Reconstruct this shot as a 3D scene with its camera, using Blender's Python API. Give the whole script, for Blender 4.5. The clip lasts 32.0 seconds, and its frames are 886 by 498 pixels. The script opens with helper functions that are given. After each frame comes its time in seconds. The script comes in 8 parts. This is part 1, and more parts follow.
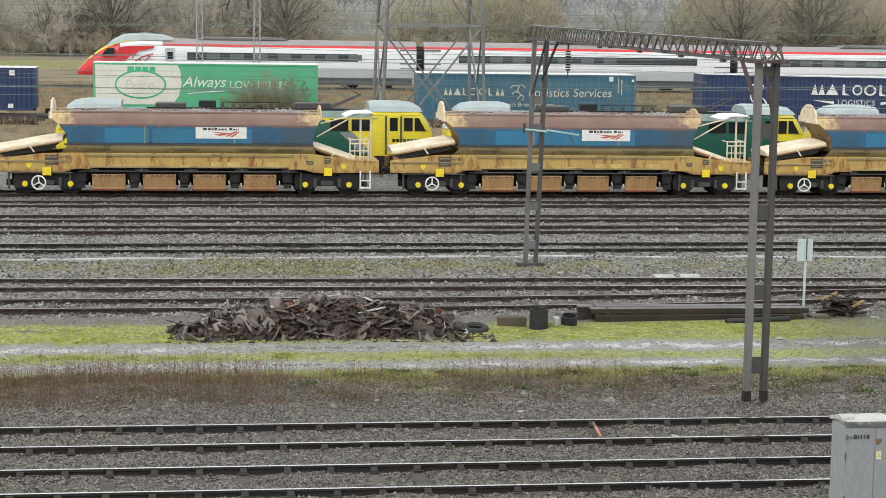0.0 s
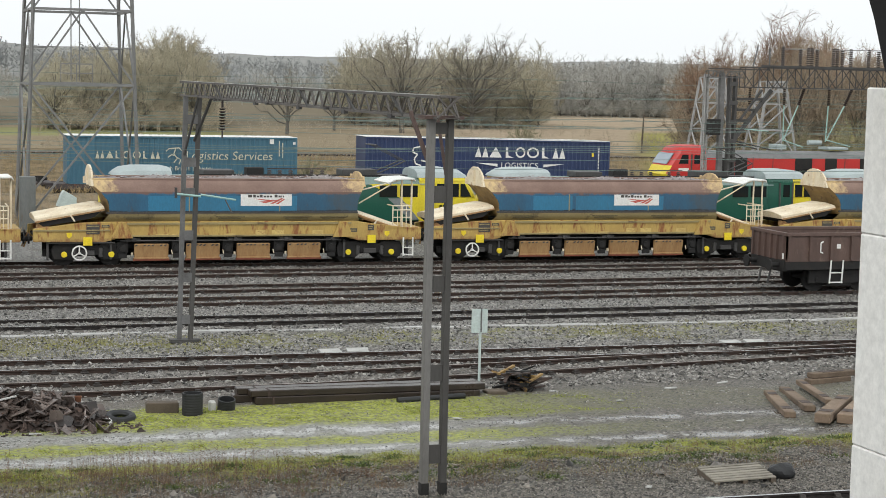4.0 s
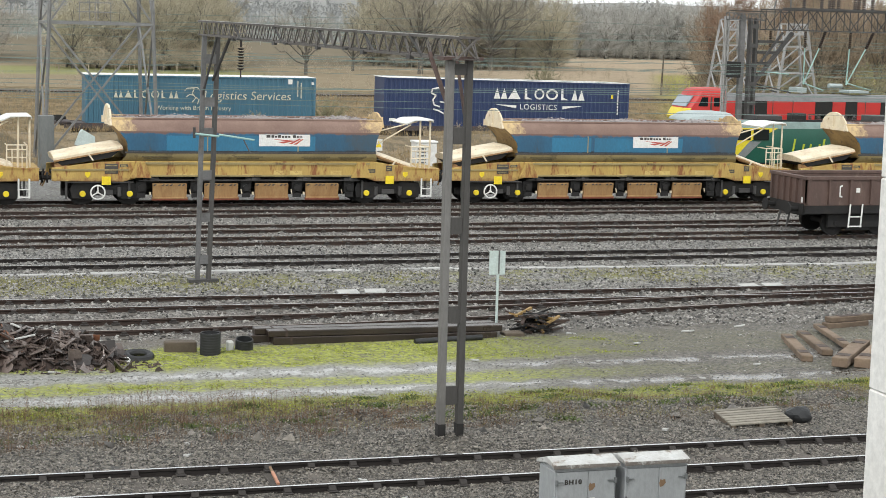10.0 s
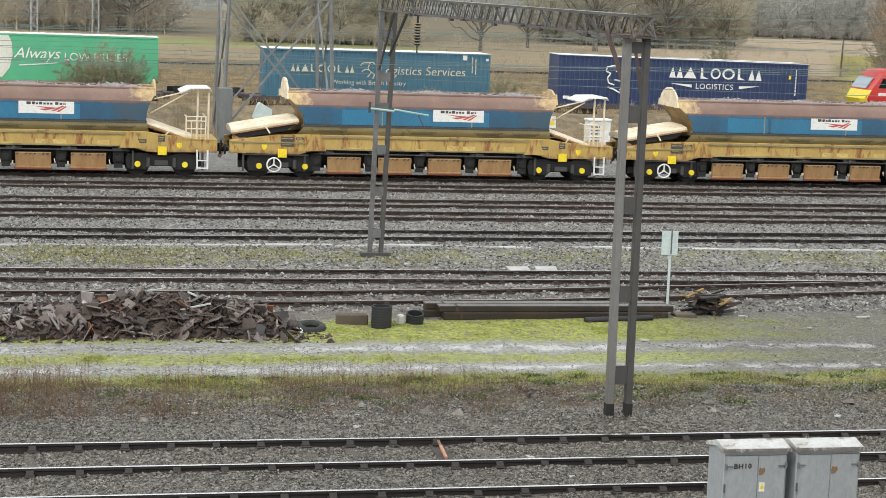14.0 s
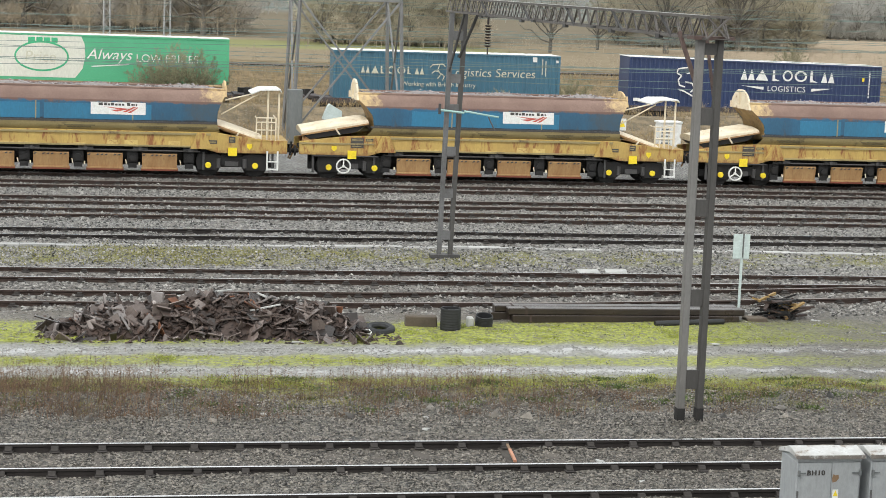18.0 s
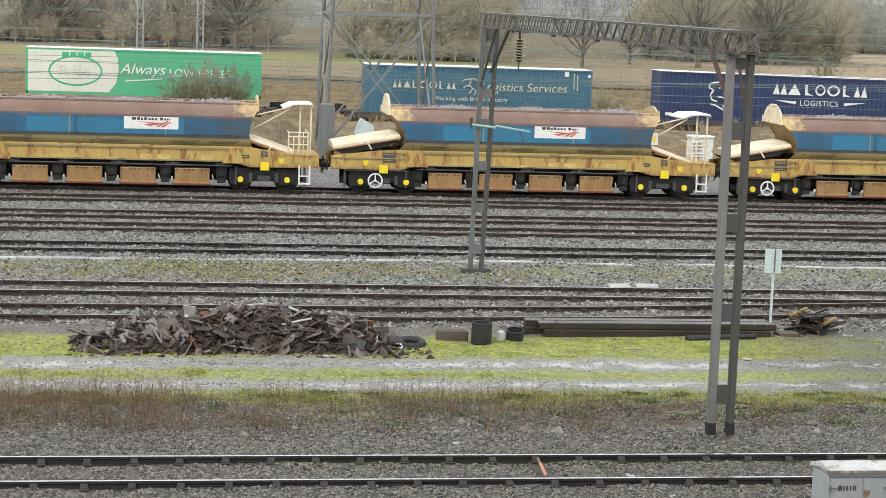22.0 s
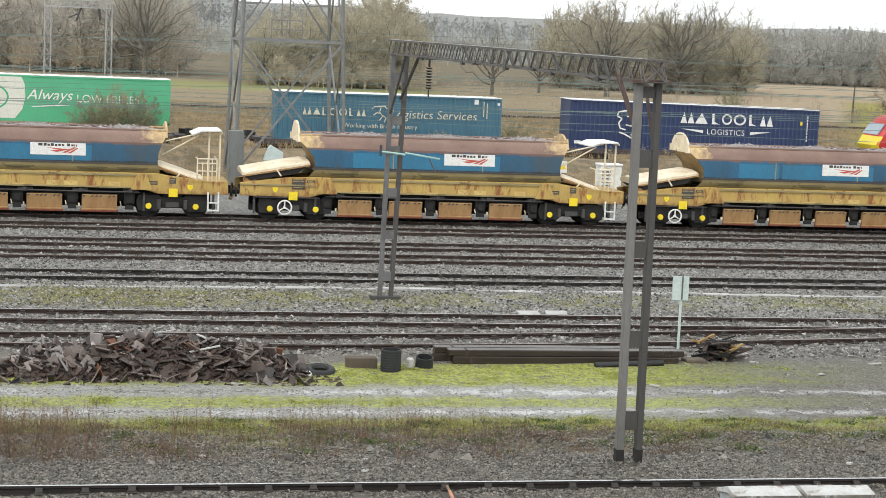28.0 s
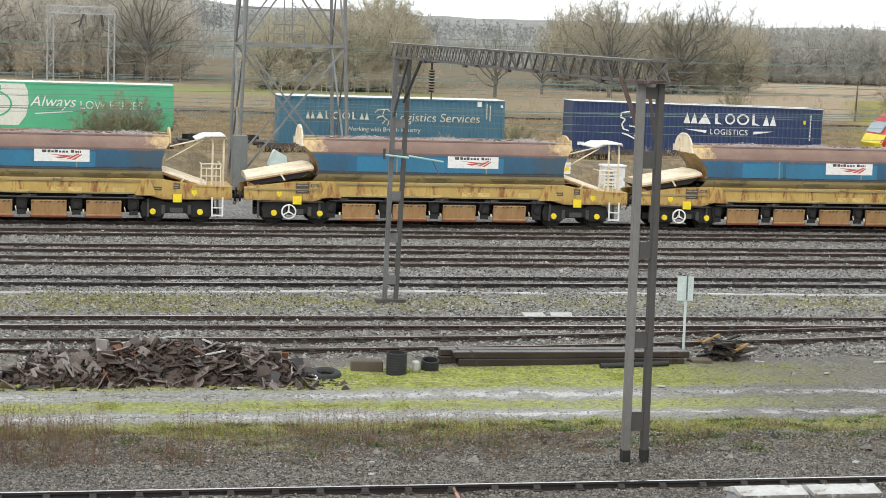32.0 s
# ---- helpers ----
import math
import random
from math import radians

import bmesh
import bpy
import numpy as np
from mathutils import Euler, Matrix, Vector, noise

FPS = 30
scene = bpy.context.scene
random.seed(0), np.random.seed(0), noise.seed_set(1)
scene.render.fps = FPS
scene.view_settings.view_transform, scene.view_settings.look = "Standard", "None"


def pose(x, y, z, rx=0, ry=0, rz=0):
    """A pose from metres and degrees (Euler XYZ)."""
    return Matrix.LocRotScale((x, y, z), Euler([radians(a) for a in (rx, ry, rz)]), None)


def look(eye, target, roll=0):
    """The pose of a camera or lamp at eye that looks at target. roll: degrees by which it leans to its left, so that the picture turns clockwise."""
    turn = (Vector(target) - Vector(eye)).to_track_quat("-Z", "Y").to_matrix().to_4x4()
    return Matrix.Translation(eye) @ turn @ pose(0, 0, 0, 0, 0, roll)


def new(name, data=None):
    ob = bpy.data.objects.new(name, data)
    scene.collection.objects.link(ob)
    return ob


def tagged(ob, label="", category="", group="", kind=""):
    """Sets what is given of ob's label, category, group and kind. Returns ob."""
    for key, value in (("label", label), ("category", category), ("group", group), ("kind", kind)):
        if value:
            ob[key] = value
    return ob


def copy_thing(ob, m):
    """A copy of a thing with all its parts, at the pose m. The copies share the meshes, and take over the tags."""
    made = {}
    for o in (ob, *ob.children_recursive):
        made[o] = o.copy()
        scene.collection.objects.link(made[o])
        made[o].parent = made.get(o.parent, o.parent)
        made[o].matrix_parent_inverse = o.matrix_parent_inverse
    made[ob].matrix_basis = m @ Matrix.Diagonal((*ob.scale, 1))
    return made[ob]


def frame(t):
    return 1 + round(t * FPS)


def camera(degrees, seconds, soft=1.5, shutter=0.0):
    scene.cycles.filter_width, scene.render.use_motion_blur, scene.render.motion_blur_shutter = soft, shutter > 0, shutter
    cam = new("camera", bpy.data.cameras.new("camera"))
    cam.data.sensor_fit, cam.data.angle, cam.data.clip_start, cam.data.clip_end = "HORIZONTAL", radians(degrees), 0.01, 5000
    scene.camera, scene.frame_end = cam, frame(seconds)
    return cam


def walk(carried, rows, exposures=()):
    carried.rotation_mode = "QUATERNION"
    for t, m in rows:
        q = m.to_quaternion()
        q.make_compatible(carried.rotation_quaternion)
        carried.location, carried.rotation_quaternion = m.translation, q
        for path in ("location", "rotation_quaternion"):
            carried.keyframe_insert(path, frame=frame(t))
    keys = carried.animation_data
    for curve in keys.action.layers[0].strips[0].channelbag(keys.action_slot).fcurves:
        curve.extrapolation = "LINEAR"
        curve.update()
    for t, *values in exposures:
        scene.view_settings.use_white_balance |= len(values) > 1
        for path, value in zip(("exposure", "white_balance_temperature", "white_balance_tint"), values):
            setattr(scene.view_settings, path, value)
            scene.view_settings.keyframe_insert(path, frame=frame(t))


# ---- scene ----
# ---- camera ----
cam = camera(27.53, 32.0, soft=0.45)
ROWS = [
    (0, -0.975, -4.016, 7.777, 82.366, -0.912, -7.379),
    (0.5, -0.966, -3.903, 7.748, 82.388, -0.880, -9.106),
    (1, -0.958, -3.790, 7.719, 82.431, -1.007, -10.699),
    (1.5, -0.721, -2.804, 7.678, 83.443, -1.000, -13.215),
    (2, -0.483, -1.818, 7.637, 84.123, -0.530, -15.950),
    (2.5, -0.217, -0.918, 7.573, 84.304, -0.918, -17.576),
    (3, 0.050, -0.019, 7.509, 84.393, -0.845, -17.637),
    (3.5, 0.039, -0.052, 7.500, 84.517, -0.989, -17.849),
    (5.5, 0.016, -0.055, 7.506, 84.781, -1.919, -18.207),
    (6, -0.000, -0.072, 7.511, 84.929, -1.880, -18.634),
    (6.5, -0.004, -0.074, 7.506, 84.959, -1.920, -18.859),
    (7, -0.003, -0.101, 7.503, 84.812, -1.502, -18.985),
    (7.5, 0.020, -0.081, 7.504, 83.703, -1.385, -18.994),
    (8, 0.029, -0.047, 7.506, 83.405, -1.558, -18.930),
    (8.5, 0.019, -0.058, 7.504, 83.211, -1.138, -18.893),
    (9, 0.027, -0.048, 7.506, 83.100, -1.481, -18.626),
    (9.5, 0.022, -0.045, 7.510, 82.938, -1.700, -17.922),
    (10, 0.035, -0.028, 7.502, 82.730, -1.546, -17.407),
    (10.5, 0.014, -0.030, 7.510, 82.497, -1.974, -16.938),
    (11, 0.023, 0.002, 7.502, 82.408, -2.248, -16.369),
    (11.5, 0.026, 0.018, 7.498, 82.332, -2.254, -15.723),
    (12, 0.016, 0.005, 7.503, 82.273, -2.517, -15.004),
    (12.5, 0.023, 0.023, 7.496, 82.234, -2.453, -14.254),
    (13, 0.010, -0.001, 7.499, 82.137, -2.193, -13.470),
    (13.5, 0.008, -0.010, 7.503, 81.965, -1.836, -12.724),
    (14, -0.007, -0.032, 7.505, 81.829, -2.092, -11.899),
    (14.5, -0.005, -0.033, 7.500, 81.692, -2.156, -11.085),
    (16.5, 0.014, 0.019, 7.489, 82.078, -1.777, -10.773),
    (17, 0.001, -0.007, 7.499, 82.111, -1.559, -10.610),
    (17.5, 0.014, 0.078, 7.490, 81.963, -1.788, -10.312),
    (18, -0.002, 0.105, 7.488, 81.812, -2.071, -9.707),
    (18.5, 0.006, 0.129, 7.480, 81.731, -2.263, -9.020),
    (19, -0.006, 0.061, 7.491, 81.683, -2.257, -7.703),
    (19.5, -0.005, 0.056, 7.494, 81.734, -2.176, -7.449),
    (20, -0.014, -0.002, 7.509, 81.832, -2.336, -7.153),
    (20.5, -0.019, -0.026, 7.509, 81.984, -2.177, -7.045),
    (21, -0.002, 0.009, 7.491, 82.076, -2.315, -7.499),
    (21.5, 0.005, 0.044, 7.495, 82.126, -2.068, -8.456),
    (22, 0.005, 0.037, 7.495, 82.232, -2.007, -8.695),
    (22.5, 0.002, 0.014, 7.514, 82.419, -2.315, -8.970),
    (23, -0.008, 0.004, 7.508, 82.664, -2.598, -9.344),
    (23.5, -0.003, 0.026, 7.494, 82.868, -2.521, -9.691),
    (24, 0.004, 0.044, 7.492, 82.936, -2.527, -9.933),
    (24.5, 0.012, 0.052, 7.489, 82.924, -2.562, -10.167),
    (25, 0.005, 0.061, 7.489, 82.874, -2.570, -10.319),
    (25.5, 0.007, 0.077, 7.502, 82.963, -2.373, -10.522),
    (27.5, 0.017, 0.036, 7.495, 83.215, -2.260, -11.383),
    (28, 0.021, 0.057, 7.485, 83.208, -2.416, -11.519),
    (28.5, 0.011, 0.032, 7.489, 83.214, -1.952, -11.808),
    (29, 0.011, 0.031, 7.499, 83.264, -2.020, -12.041),
    (29.5, 0.014, 0.012, 7.490, 83.386, -2.050, -12.289),
    (30, 0.010, 0.001, 7.503, 83.469, -1.678, -12.619),
    (30.5, 0.022, 0.018, 7.503, 83.501, -1.922, -12.877),
    (31, 0.017, 0.021, 7.494, 83.527, -1.924, -13.125),
    (31.5, 0.008, 0.031, 7.491, 83.454, -1.763, -12.185),
    (32, 0.014, 0.024, 7.493, 83.285, -1.833, -11.447),
]
# the film camera darkens its picture a little while more sky is in view
EXPOSURES = [(0.0, 0.16), (1.0, 0.19), (2.0, 0.05), (3.0, 0.0), (6.0, -0.06), (7.0, -0.02), (7.6, 0.14), (9.0, 0.24), (13.0, 0.3), (20.0, 0.36), (23.0, 0.34), (28.0, 0.31), (32.0, 0.3)]
walk(cam, [(r[0], pose(*r[1:])) for r in ROWS], EXPOSURES)

# ---- light: a bright, evenly overcast winter day ----
world = bpy.data.worlds.new("overcast_sky")
scene.world = world
world.use_nodes = True
wn, wl = world.node_tree.nodes, world.node_tree.links
sky = wn.new("ShaderNodeTexSky")
sky.sky_type, sky.sun_disc = "NISHITA", False
sky.sun_elevation, sky.sun_rotation = radians(32), radians(150)
sky.air_density, sky.dust_density, sky.ozone_density = 1.0, 4.0, 1.0
pale = wn.new("ShaderNodeHueSaturation")
pale.inputs["Saturation"].default_value = 0.12
wl.new(sky.outputs[0], pale.inputs["Color"])
cloud = wn.new("ShaderNodeMix")
cloud.data_type = "RGBA"
cloud.inputs["Factor"].default_value = 0.7
cloud.inputs["B"].default_value = (13.4, 13.95, 14.2, 1)
wl.new(pale.outputs[0], cloud.inputs["A"])
wl.new(cloud.outputs["Result"], wn["Background"].inputs["Color"])
wn["Background"].inputs["Strength"].default_value = 0.1
sun = new("sun", bpy.data.lights.new("sun", "SUN"))
sun.data.energy, sun.data.angle, sun.data.color = 1.5, radians(20), (1.0, 0.985, 0.95)
sun.matrix_world = look((0, 0, 60), (42, 40, 0))


# ---- mesh helpers ----
class Shape:
    """Vertices and faces of one part, gathered from simple solids."""

    def __init__(self):
        self.v, self.f = [], []

    def add(self, verts, faces):
        n = len(self.v)
        self.v += [tuple(p) for p in verts]
        self.f += [tuple(i + n for i in q) for q in faces]
        return self

    def box(self, x0, x1, y0, y1, z0, z1, m=None):
        p = [Vector((x, y, z)) for z in (z0, z1) for x, y in ((x0, y0), (x1, y0), (x1, y1), (x0, y1))]
        if m:
            p = [m @ q for q in p]
        return self.add(p, [(3, 2, 1, 0), (4, 5, 6, 7), (0, 1, 5, 4), (1, 2, 6, 5), (2, 3, 7, 6), (3, 0, 4, 7)])

    def rod(self, a, b, r, n=6, r2=None, caps=True):
        a, b = Vector(a), Vector(b)
        d = b - a
        if d.length < 1e-6:
            return self
        q = d.to_track_quat("Z", "Y").to_matrix()
        r2 = r if r2 is None else r2
        p = []
        for c, s in ((a, r), (b, r2)):
            p += [c + q @ Vector((s * math.cos(2 * math.pi * i / n), s * math.sin(2 * math.pi * i / n), 0)) for i in range(n)]
        fs = [(i, (i + 1) % n, n + (i + 1) % n, n + i) for i in range(n)]
        if caps:
            fs += [tuple(reversed(range(n))), tuple(range(n, 2 * n))]
        return self.add(p, fs)

    def bar(self, a, b, w, h):
        """A square-edged bar from a to b, w wide and h high."""
        a, b = Vector(a), Vector(b)
        d = b - a
        q = d.to_track_quat("X", "Z").to_matrix().to_4x4()
        return self.box(0, d.length, -w / 2, w / 2, -h / 2, h / 2, Matrix.Translation(a) @ q)

    def prism(self, poly, axis, a, b):
        """A polygon of (u, v) pushed along an axis from a to b: axis x has u=y, v=z; axis y has u=x, v=z; axis z has u=x, v=y."""
        def put(u, v, w):
            return {"x": (w, u, v), "y": (u, w, v), "z": (u, v, w)}[axis]
        n = len(poly)
        p = [put(u, v, a) for u, v in poly] + [put(u, v, b) for u, v in poly]
        fs = [(i, (i + 1) % n, n + (i + 1) % n, n + i) for i in range(n)] + [tuple(reversed(range(n))), tuple(range(n, 2 * n))]
        return self.add(p, fs)

    def loft(self, rings, caps=True, closed=True):
        n = len(rings[0])
        p = [q for r in rings for q in r]
        fs = []
        for k in range(len(rings) - 1):
            for i in range(n if closed else n - 1):
                j = (i + 1) % n
                fs.append((k * n + i, k * n + j, (k + 1) * n + j, (k + 1) * n + i))
        if caps:
            fs += [tuple(reversed(range(n))), tuple(range((len(rings) - 1) * n, len(rings) * n))]
        return self.add(p, fs)

    def mesh(self, name, material, bevel=0.0, smooth=False):
        me = bpy.data.meshes.new(name)
        me.from_pydata(self.v, [], self.f)
        bm = bmesh.new()
        bm.from_mesh(me)
        bmesh.ops.recalc_face_normals(bm, faces=bm.faces)
        if bevel:
            edges = [e for e in bm.edges if len(e.link_faces) == 2 and e.calc_face_angle() > 0.6]
            bmesh.ops.bevel(bm, geom=edges, offset=bevel, segments=1, affect="EDGES", clamp_overlap=True)
        bm.to_mesh(me)
        bm.free()
        if smooth:
            me.polygons.foreach_set("use_smooth", [True] * len(me.polygons))
            me.set_sharp_from_angle(angle=radians(38))
        me.materials.append(material)
        return me


def part(name, shape, material, parent=None, label="", bevel=0.0, smooth=False, at=None):
    me = shape if isinstance(shape, bpy.types.Mesh) else shape.mesh(name, material, bevel, smooth)
    ob = new(name, me)
    if parent is not None:
        ob.parent = parent
    if at is not None:
        ob.matrix_basis = at
    return tagged(ob, label)


def thing(name, label, category, at=None, group="", kind=""):
    ob = new(name)
    ob.empty_display_size = 0.3
    if at is not None:
        ob.matrix_basis = at
    return tagged(ob, label, category, group, kind)


def lettering(words, size, material, parent, at, align="LEFT", shear=0.0, width=1.0):
    """Raised painted words in the built-in font, lying in the plane of the pose."""
    cu = bpy.data.curves.new("lettering", "FONT")
    cu.body, cu.size, cu.align_x, cu.extrude, cu.shear = words, size, align, 0.004, shear
    cu.space_character = width
    cu.materials.append(material)
    ob = new("lettering", cu)
    ob.parent, ob.matrix_basis = parent, at
    return ob


# ---- materials ----
def mat(name, color, rough=0.6, metal=0.0, dark=None, scale=1.2, amount=0.5, fine=18.0, bump=0.15, streak=0.0, second=None, second_at=0.62, island=0.0, spec=0.5, rand=0.0):
    """Weathered surface: two scales of noise over the base colour, an optional second colour in patches, streaks that run down, and fine relief."""
    m = bpy.data.materials.new(name)
    m.use_nodes = True
    n, l = m.node_tree.nodes, m.node_tree.links
    b = n["Principled BSDF"]
    co = n.new("ShaderNodeTexCoord")
    src = co.outputs["Object"]
    if streak:
        mp = n.new("ShaderNodeMapping")
        mp.inputs["Scale"].default_value = (1, 1, streak)
        l.new(src, mp.inputs["Vector"])
        src = mp.outputs[0]

    def noise_node(sc, detail=5.0, rough_=0.6):
        t = n.new("ShaderNodeTexNoise")
        t.inputs["Scale"].default_value, t.inputs["Detail"].default_value, t.inputs["Roughness"].default_value = sc, detail, rough_
        l.new(src, t.inputs["Vector"])
        return t.outputs["Fac"]

    def ramp(fac, lo, hi):
        r = n.new("ShaderNodeMapRange")
        r.inputs["From Min"].default_value, r.inputs["From Max"].default_value = lo, hi
        l.new(fac, r.inputs["Value"])
        return r.outputs[0]

    def mix(fac, a, c):
        x = n.new("ShaderNodeMix")
        x.data_type = "RGBA"
        if isinstance(fac, float):
            x.inputs["Factor"].default_value = fac
        else:
            l.new(fac, x.inputs["Factor"])
        for key, val in (("A", a), ("B", c)):
            if isinstance(val, tuple):
                x.inputs[key].default_value = (*val, 1)
            else:
                l.new(val, x.inputs[key])
        return x.outputs["Result"]

    dark = dark or tuple(v * 0.55 for v in color)
    coarse, grain = noise_node(scale), noise_node(fine, 4.0, 0.7)
    c = mix(ramp(coarse, 0.62 - 0.3 * amount, 0.62 + 0.25), color, dark)
    if second:
        patch = noise_node(scale * 2.3, 8.0, 0.68)
        c = mix(ramp(patch, second_at - 0.05, second_at + 0.06), c, second)
    g = mix(ramp(grain, 0.3, 0.75), tuple(v * 0.78 for v in (1, 1, 1)), (1.12, 1.12, 1.12))
    mul = n.new("ShaderNodeMix")
    mul.data_type, mul.blend_type = "RGBA", "MULTIPLY"
    mul.inputs["Factor"].default_value = 0.8
    l.new(c, mul.inputs["A"])
    l.new(g, mul.inputs["B"])
    c = mul.outputs["Result"]
    if island or rand:
        if island:
            ge = n.new("ShaderNodeNewGeometry")
            ro = ge.outputs["Random Per Island"]
        else:
            ro = n.new("ShaderNodeObjectInfo").outputs["Random"]
        k = island or rand
        h = n.new("ShaderNodeHueSaturation")
        l.new(ramp(ro, 0, 1), h.inputs["Fac"])
        h.inputs["Fac"].default_value = 1
        mv = n.new("ShaderNodeMapRange")
        mv.inputs["To Min"].default_value, mv.inputs["To Max"].default_value = 1 - k, 1 + k
        l.new(ro, mv.inputs["Value"])
        for lk in list(h.inputs["Fac"].links):
            l.remove(lk)
        l.new(mv.outputs[0], h.inputs["Value"])
        l.new(c, h.inputs["Color"])
        c = h.outputs[0]
    l.new(c, b.inputs["Base Color"])
    rr = n.new("ShaderNodeMapRange")
    rr.inputs["To Min"].default_value, rr.inputs["To Max"].default_value = max(0.05, rough - 0.12), min(1, rough + 0.15)
    l.new(coarse, rr.inputs["Value"])
    l.new(rr.outputs[0], b.inputs["Roughness"])
    b.inputs["Metallic"].default_value = metal
    b.inputs["Specular IOR Level"].default_value = spec
    if bump:
        bp = n.new("ShaderNodeBump")
        bp.inputs["Strength"].default_value, bp.inputs["Distance"].default_value = bump, 0.02
        l.new(grain, bp.inputs["Height"])
        l.new(bp.outputs[0], b.inputs["Normal"])
    return m


def worn_zone(m, color, axis, a0, a1, scale=2.0, lo=0.4, hi=0.6):
    """Lays a worn colour over a material where a coordinate of the thing goes from a0 to a1, broken up by noise."""
    n, l = m.node_tree.nodes, m.node_tree.links
    b = n["Principled BSDF"]
    old = b.inputs["Base Color"].links[0].from_socket
    co = n.new("ShaderNodeTexCoord")
    sep = n.new("ShaderNodeSeparateXYZ")
    l.new(co.outputs["Object"], sep.inputs[0])
    r = n.new("ShaderNodeMapRange")
    r.interpolation_type = "SMOOTHSTEP"
    r.inputs["From Min"].default_value, r.inputs["From Max"].default_value = a0, a1
    r.inputs["To Min"].default_value, r.inputs["To Max"].default_value = -0.35, 0.3
    l.new(sep.outputs[axis], r.inputs["Value"])
    t = n.new("ShaderNodeTexNoise")
    t.inputs["Scale"].default_value, t.inputs["Detail"].default_value, t.inputs["Roughness"].default_value = scale, 7.0, 0.7
    l.new(co.outputs["Object"], t.inputs["Vector"])
    s = n.new("ShaderNodeMath")
    s.operation = "ADD"
    l.new(r.outputs[0], s.inputs[0])
    l.new(t.outputs["Fac"], s.inputs[1])
    k = n.new("ShaderNodeMapRange")
    k.inputs["From Min"].default_value, k.inputs["From Max"].default_value = lo, hi
    l.new(s.outputs[0], k.inputs["Value"])
    x = n.new("ShaderNodeMix")
    x.data_type = "RGBA"
    l.new(k.outputs[0], x.inputs["Factor"])
    l.new(old, x.inputs["A"])
    x.inputs["B"].default_value = (*color, 1)
    l.new(x.outputs["Result"], b.inputs["Base Color"])


def glass_mat(name, color, rough=0.08):
    m = bpy.data.materials.new(name)
    m.use_nodes = True
    b = m.node_tree.nodes["Principled BSDF"]
    b.inputs["Base Color"].default_value = (*color, 1)
    b.inputs["Roughness"].default_value = rough
    return m


m_rail_side = mat("rail_rust", (0.02, 0.0155, 0.0135), 0.75, 0.1, scale=3, bump=0.3)
m_rail_brown = mat("rail_rust_brown", (0.045, 0.028, 0.021), 0.8, 0.1, dark=(0.02, 0.014, 0.012), scale=3, bump=0.3)
m_rail_head = mat("rail_head", (0.66, 0.66, 0.66), 0.22, 0.9, scale=4, second=(0.16, 0.11, 0.08), second_at=0.66, bump=0.05)
m_rail_dull = mat("rail_head_dull", (0.3, 0.26, 0.23), 0.4, 0.7, scale=4, bump=0.05)
m_sleeper = mat("sleeper_wood", (0.09, 0.078, 0.066), 0.85, scale=3, fine=30, bump=0.5, rand=0.25)
m_chair = mat("rail_chair_iron", (0.045, 0.039, 0.035), 0.8, 0.2, scale=6, bump=0.3)
m_blue = mat("blue_paint", (0.014, 0.12, 0.23), 0.45, 0.0, dark=(0.022, 0.055, 0.085), scale=0.5, amount=1.1, streak=0.35, second=(0.07, 0.058, 0.05), second_at=0.6)
m_blue_patch = mat("fresh_blue_paint", (0.024, 0.165, 0.285), 0.42, dark=(0.025, 0.115, 0.19), scale=1.1, amount=0.8, streak=0.4, second=(0.05, 0.075, 0.085), second_at=0.66)
worn_zone(m_blue_patch, (0.11, 0.075, 0.06), "Z", 2.6, 2.82, 3.0, 0.55, 0.75)
m_rust_top = mat("rusted_plate", (0.24, 0.16, 0.13), 0.8, 0.1, dark=(0.145, 0.09, 0.074), scale=0.7, amount=0.7, second=(0.33, 0.2, 0.13), second_at=0.74, bump=0.3)
worn_zone(m_rust_top, (0.52, 0.38, 0.2), "X", 3.0, 5.6, 4.5, 0.5, 0.8)
worn_zone(m_rust_top, (0.54, 0.4, 0.21), "X", -3.6, -5.5, 4.5, 0.48, 0.72)
worn_zone(m_blue, (0.04, 0.068, 0.09), "X", 2.6, 4.6, 1.8, 0.5, 0.9)
worn_zone(m_blue, (0.15, 0.085, 0.065), "Z", 2.62, 2.95, 2.2, 0.45, 0.62)
worn_zone(m_blue, (0.02, 0.022, 0.026), "Z", 2.3, 2.06, 1.6, 0.5, 0.7)
m_yellow_w = mat("weathered_yellow", (0.48, 0.335, 0.095), 0.65, dark=(0.36, 0.225, 0.07), scale=1.5, amount=0.9, fine=26, streak=0.3, second=(0.24, 0.09, 0.03), second_at=0.575, bump=0.25)
worn_zone(m_yellow_w, (0.2, 0.095, 0.04), "Z", 1.45, 0.9, 4.0, 0.62, 0.9)
m_gold = mat("dirty_gold_sheet", (0.34, 0.22, 0.075), 0.6, dark=(0.17, 0.11, 0.05), scale=1.4, amount=1.0, second=(0.11, 0.06, 0.035), second_at=0.6, bump=0.25)
m_khaki = mat("khaki_grime", (0.34, 0.275, 0.125), 0.7, dark=(0.17, 0.135, 0.065), scale=0.6, amount=0.9, fine=24, second=(0.12, 0.09, 0.05), second_at=0.62)
m_cream = mat("cream_paint", (0.74, 0.66, 0.5), 0.55, dark=(0.55, 0.42, 0.26), scale=1.8, amount=0.8, second=(0.27, 0.13, 0.06), second_at=0.64)
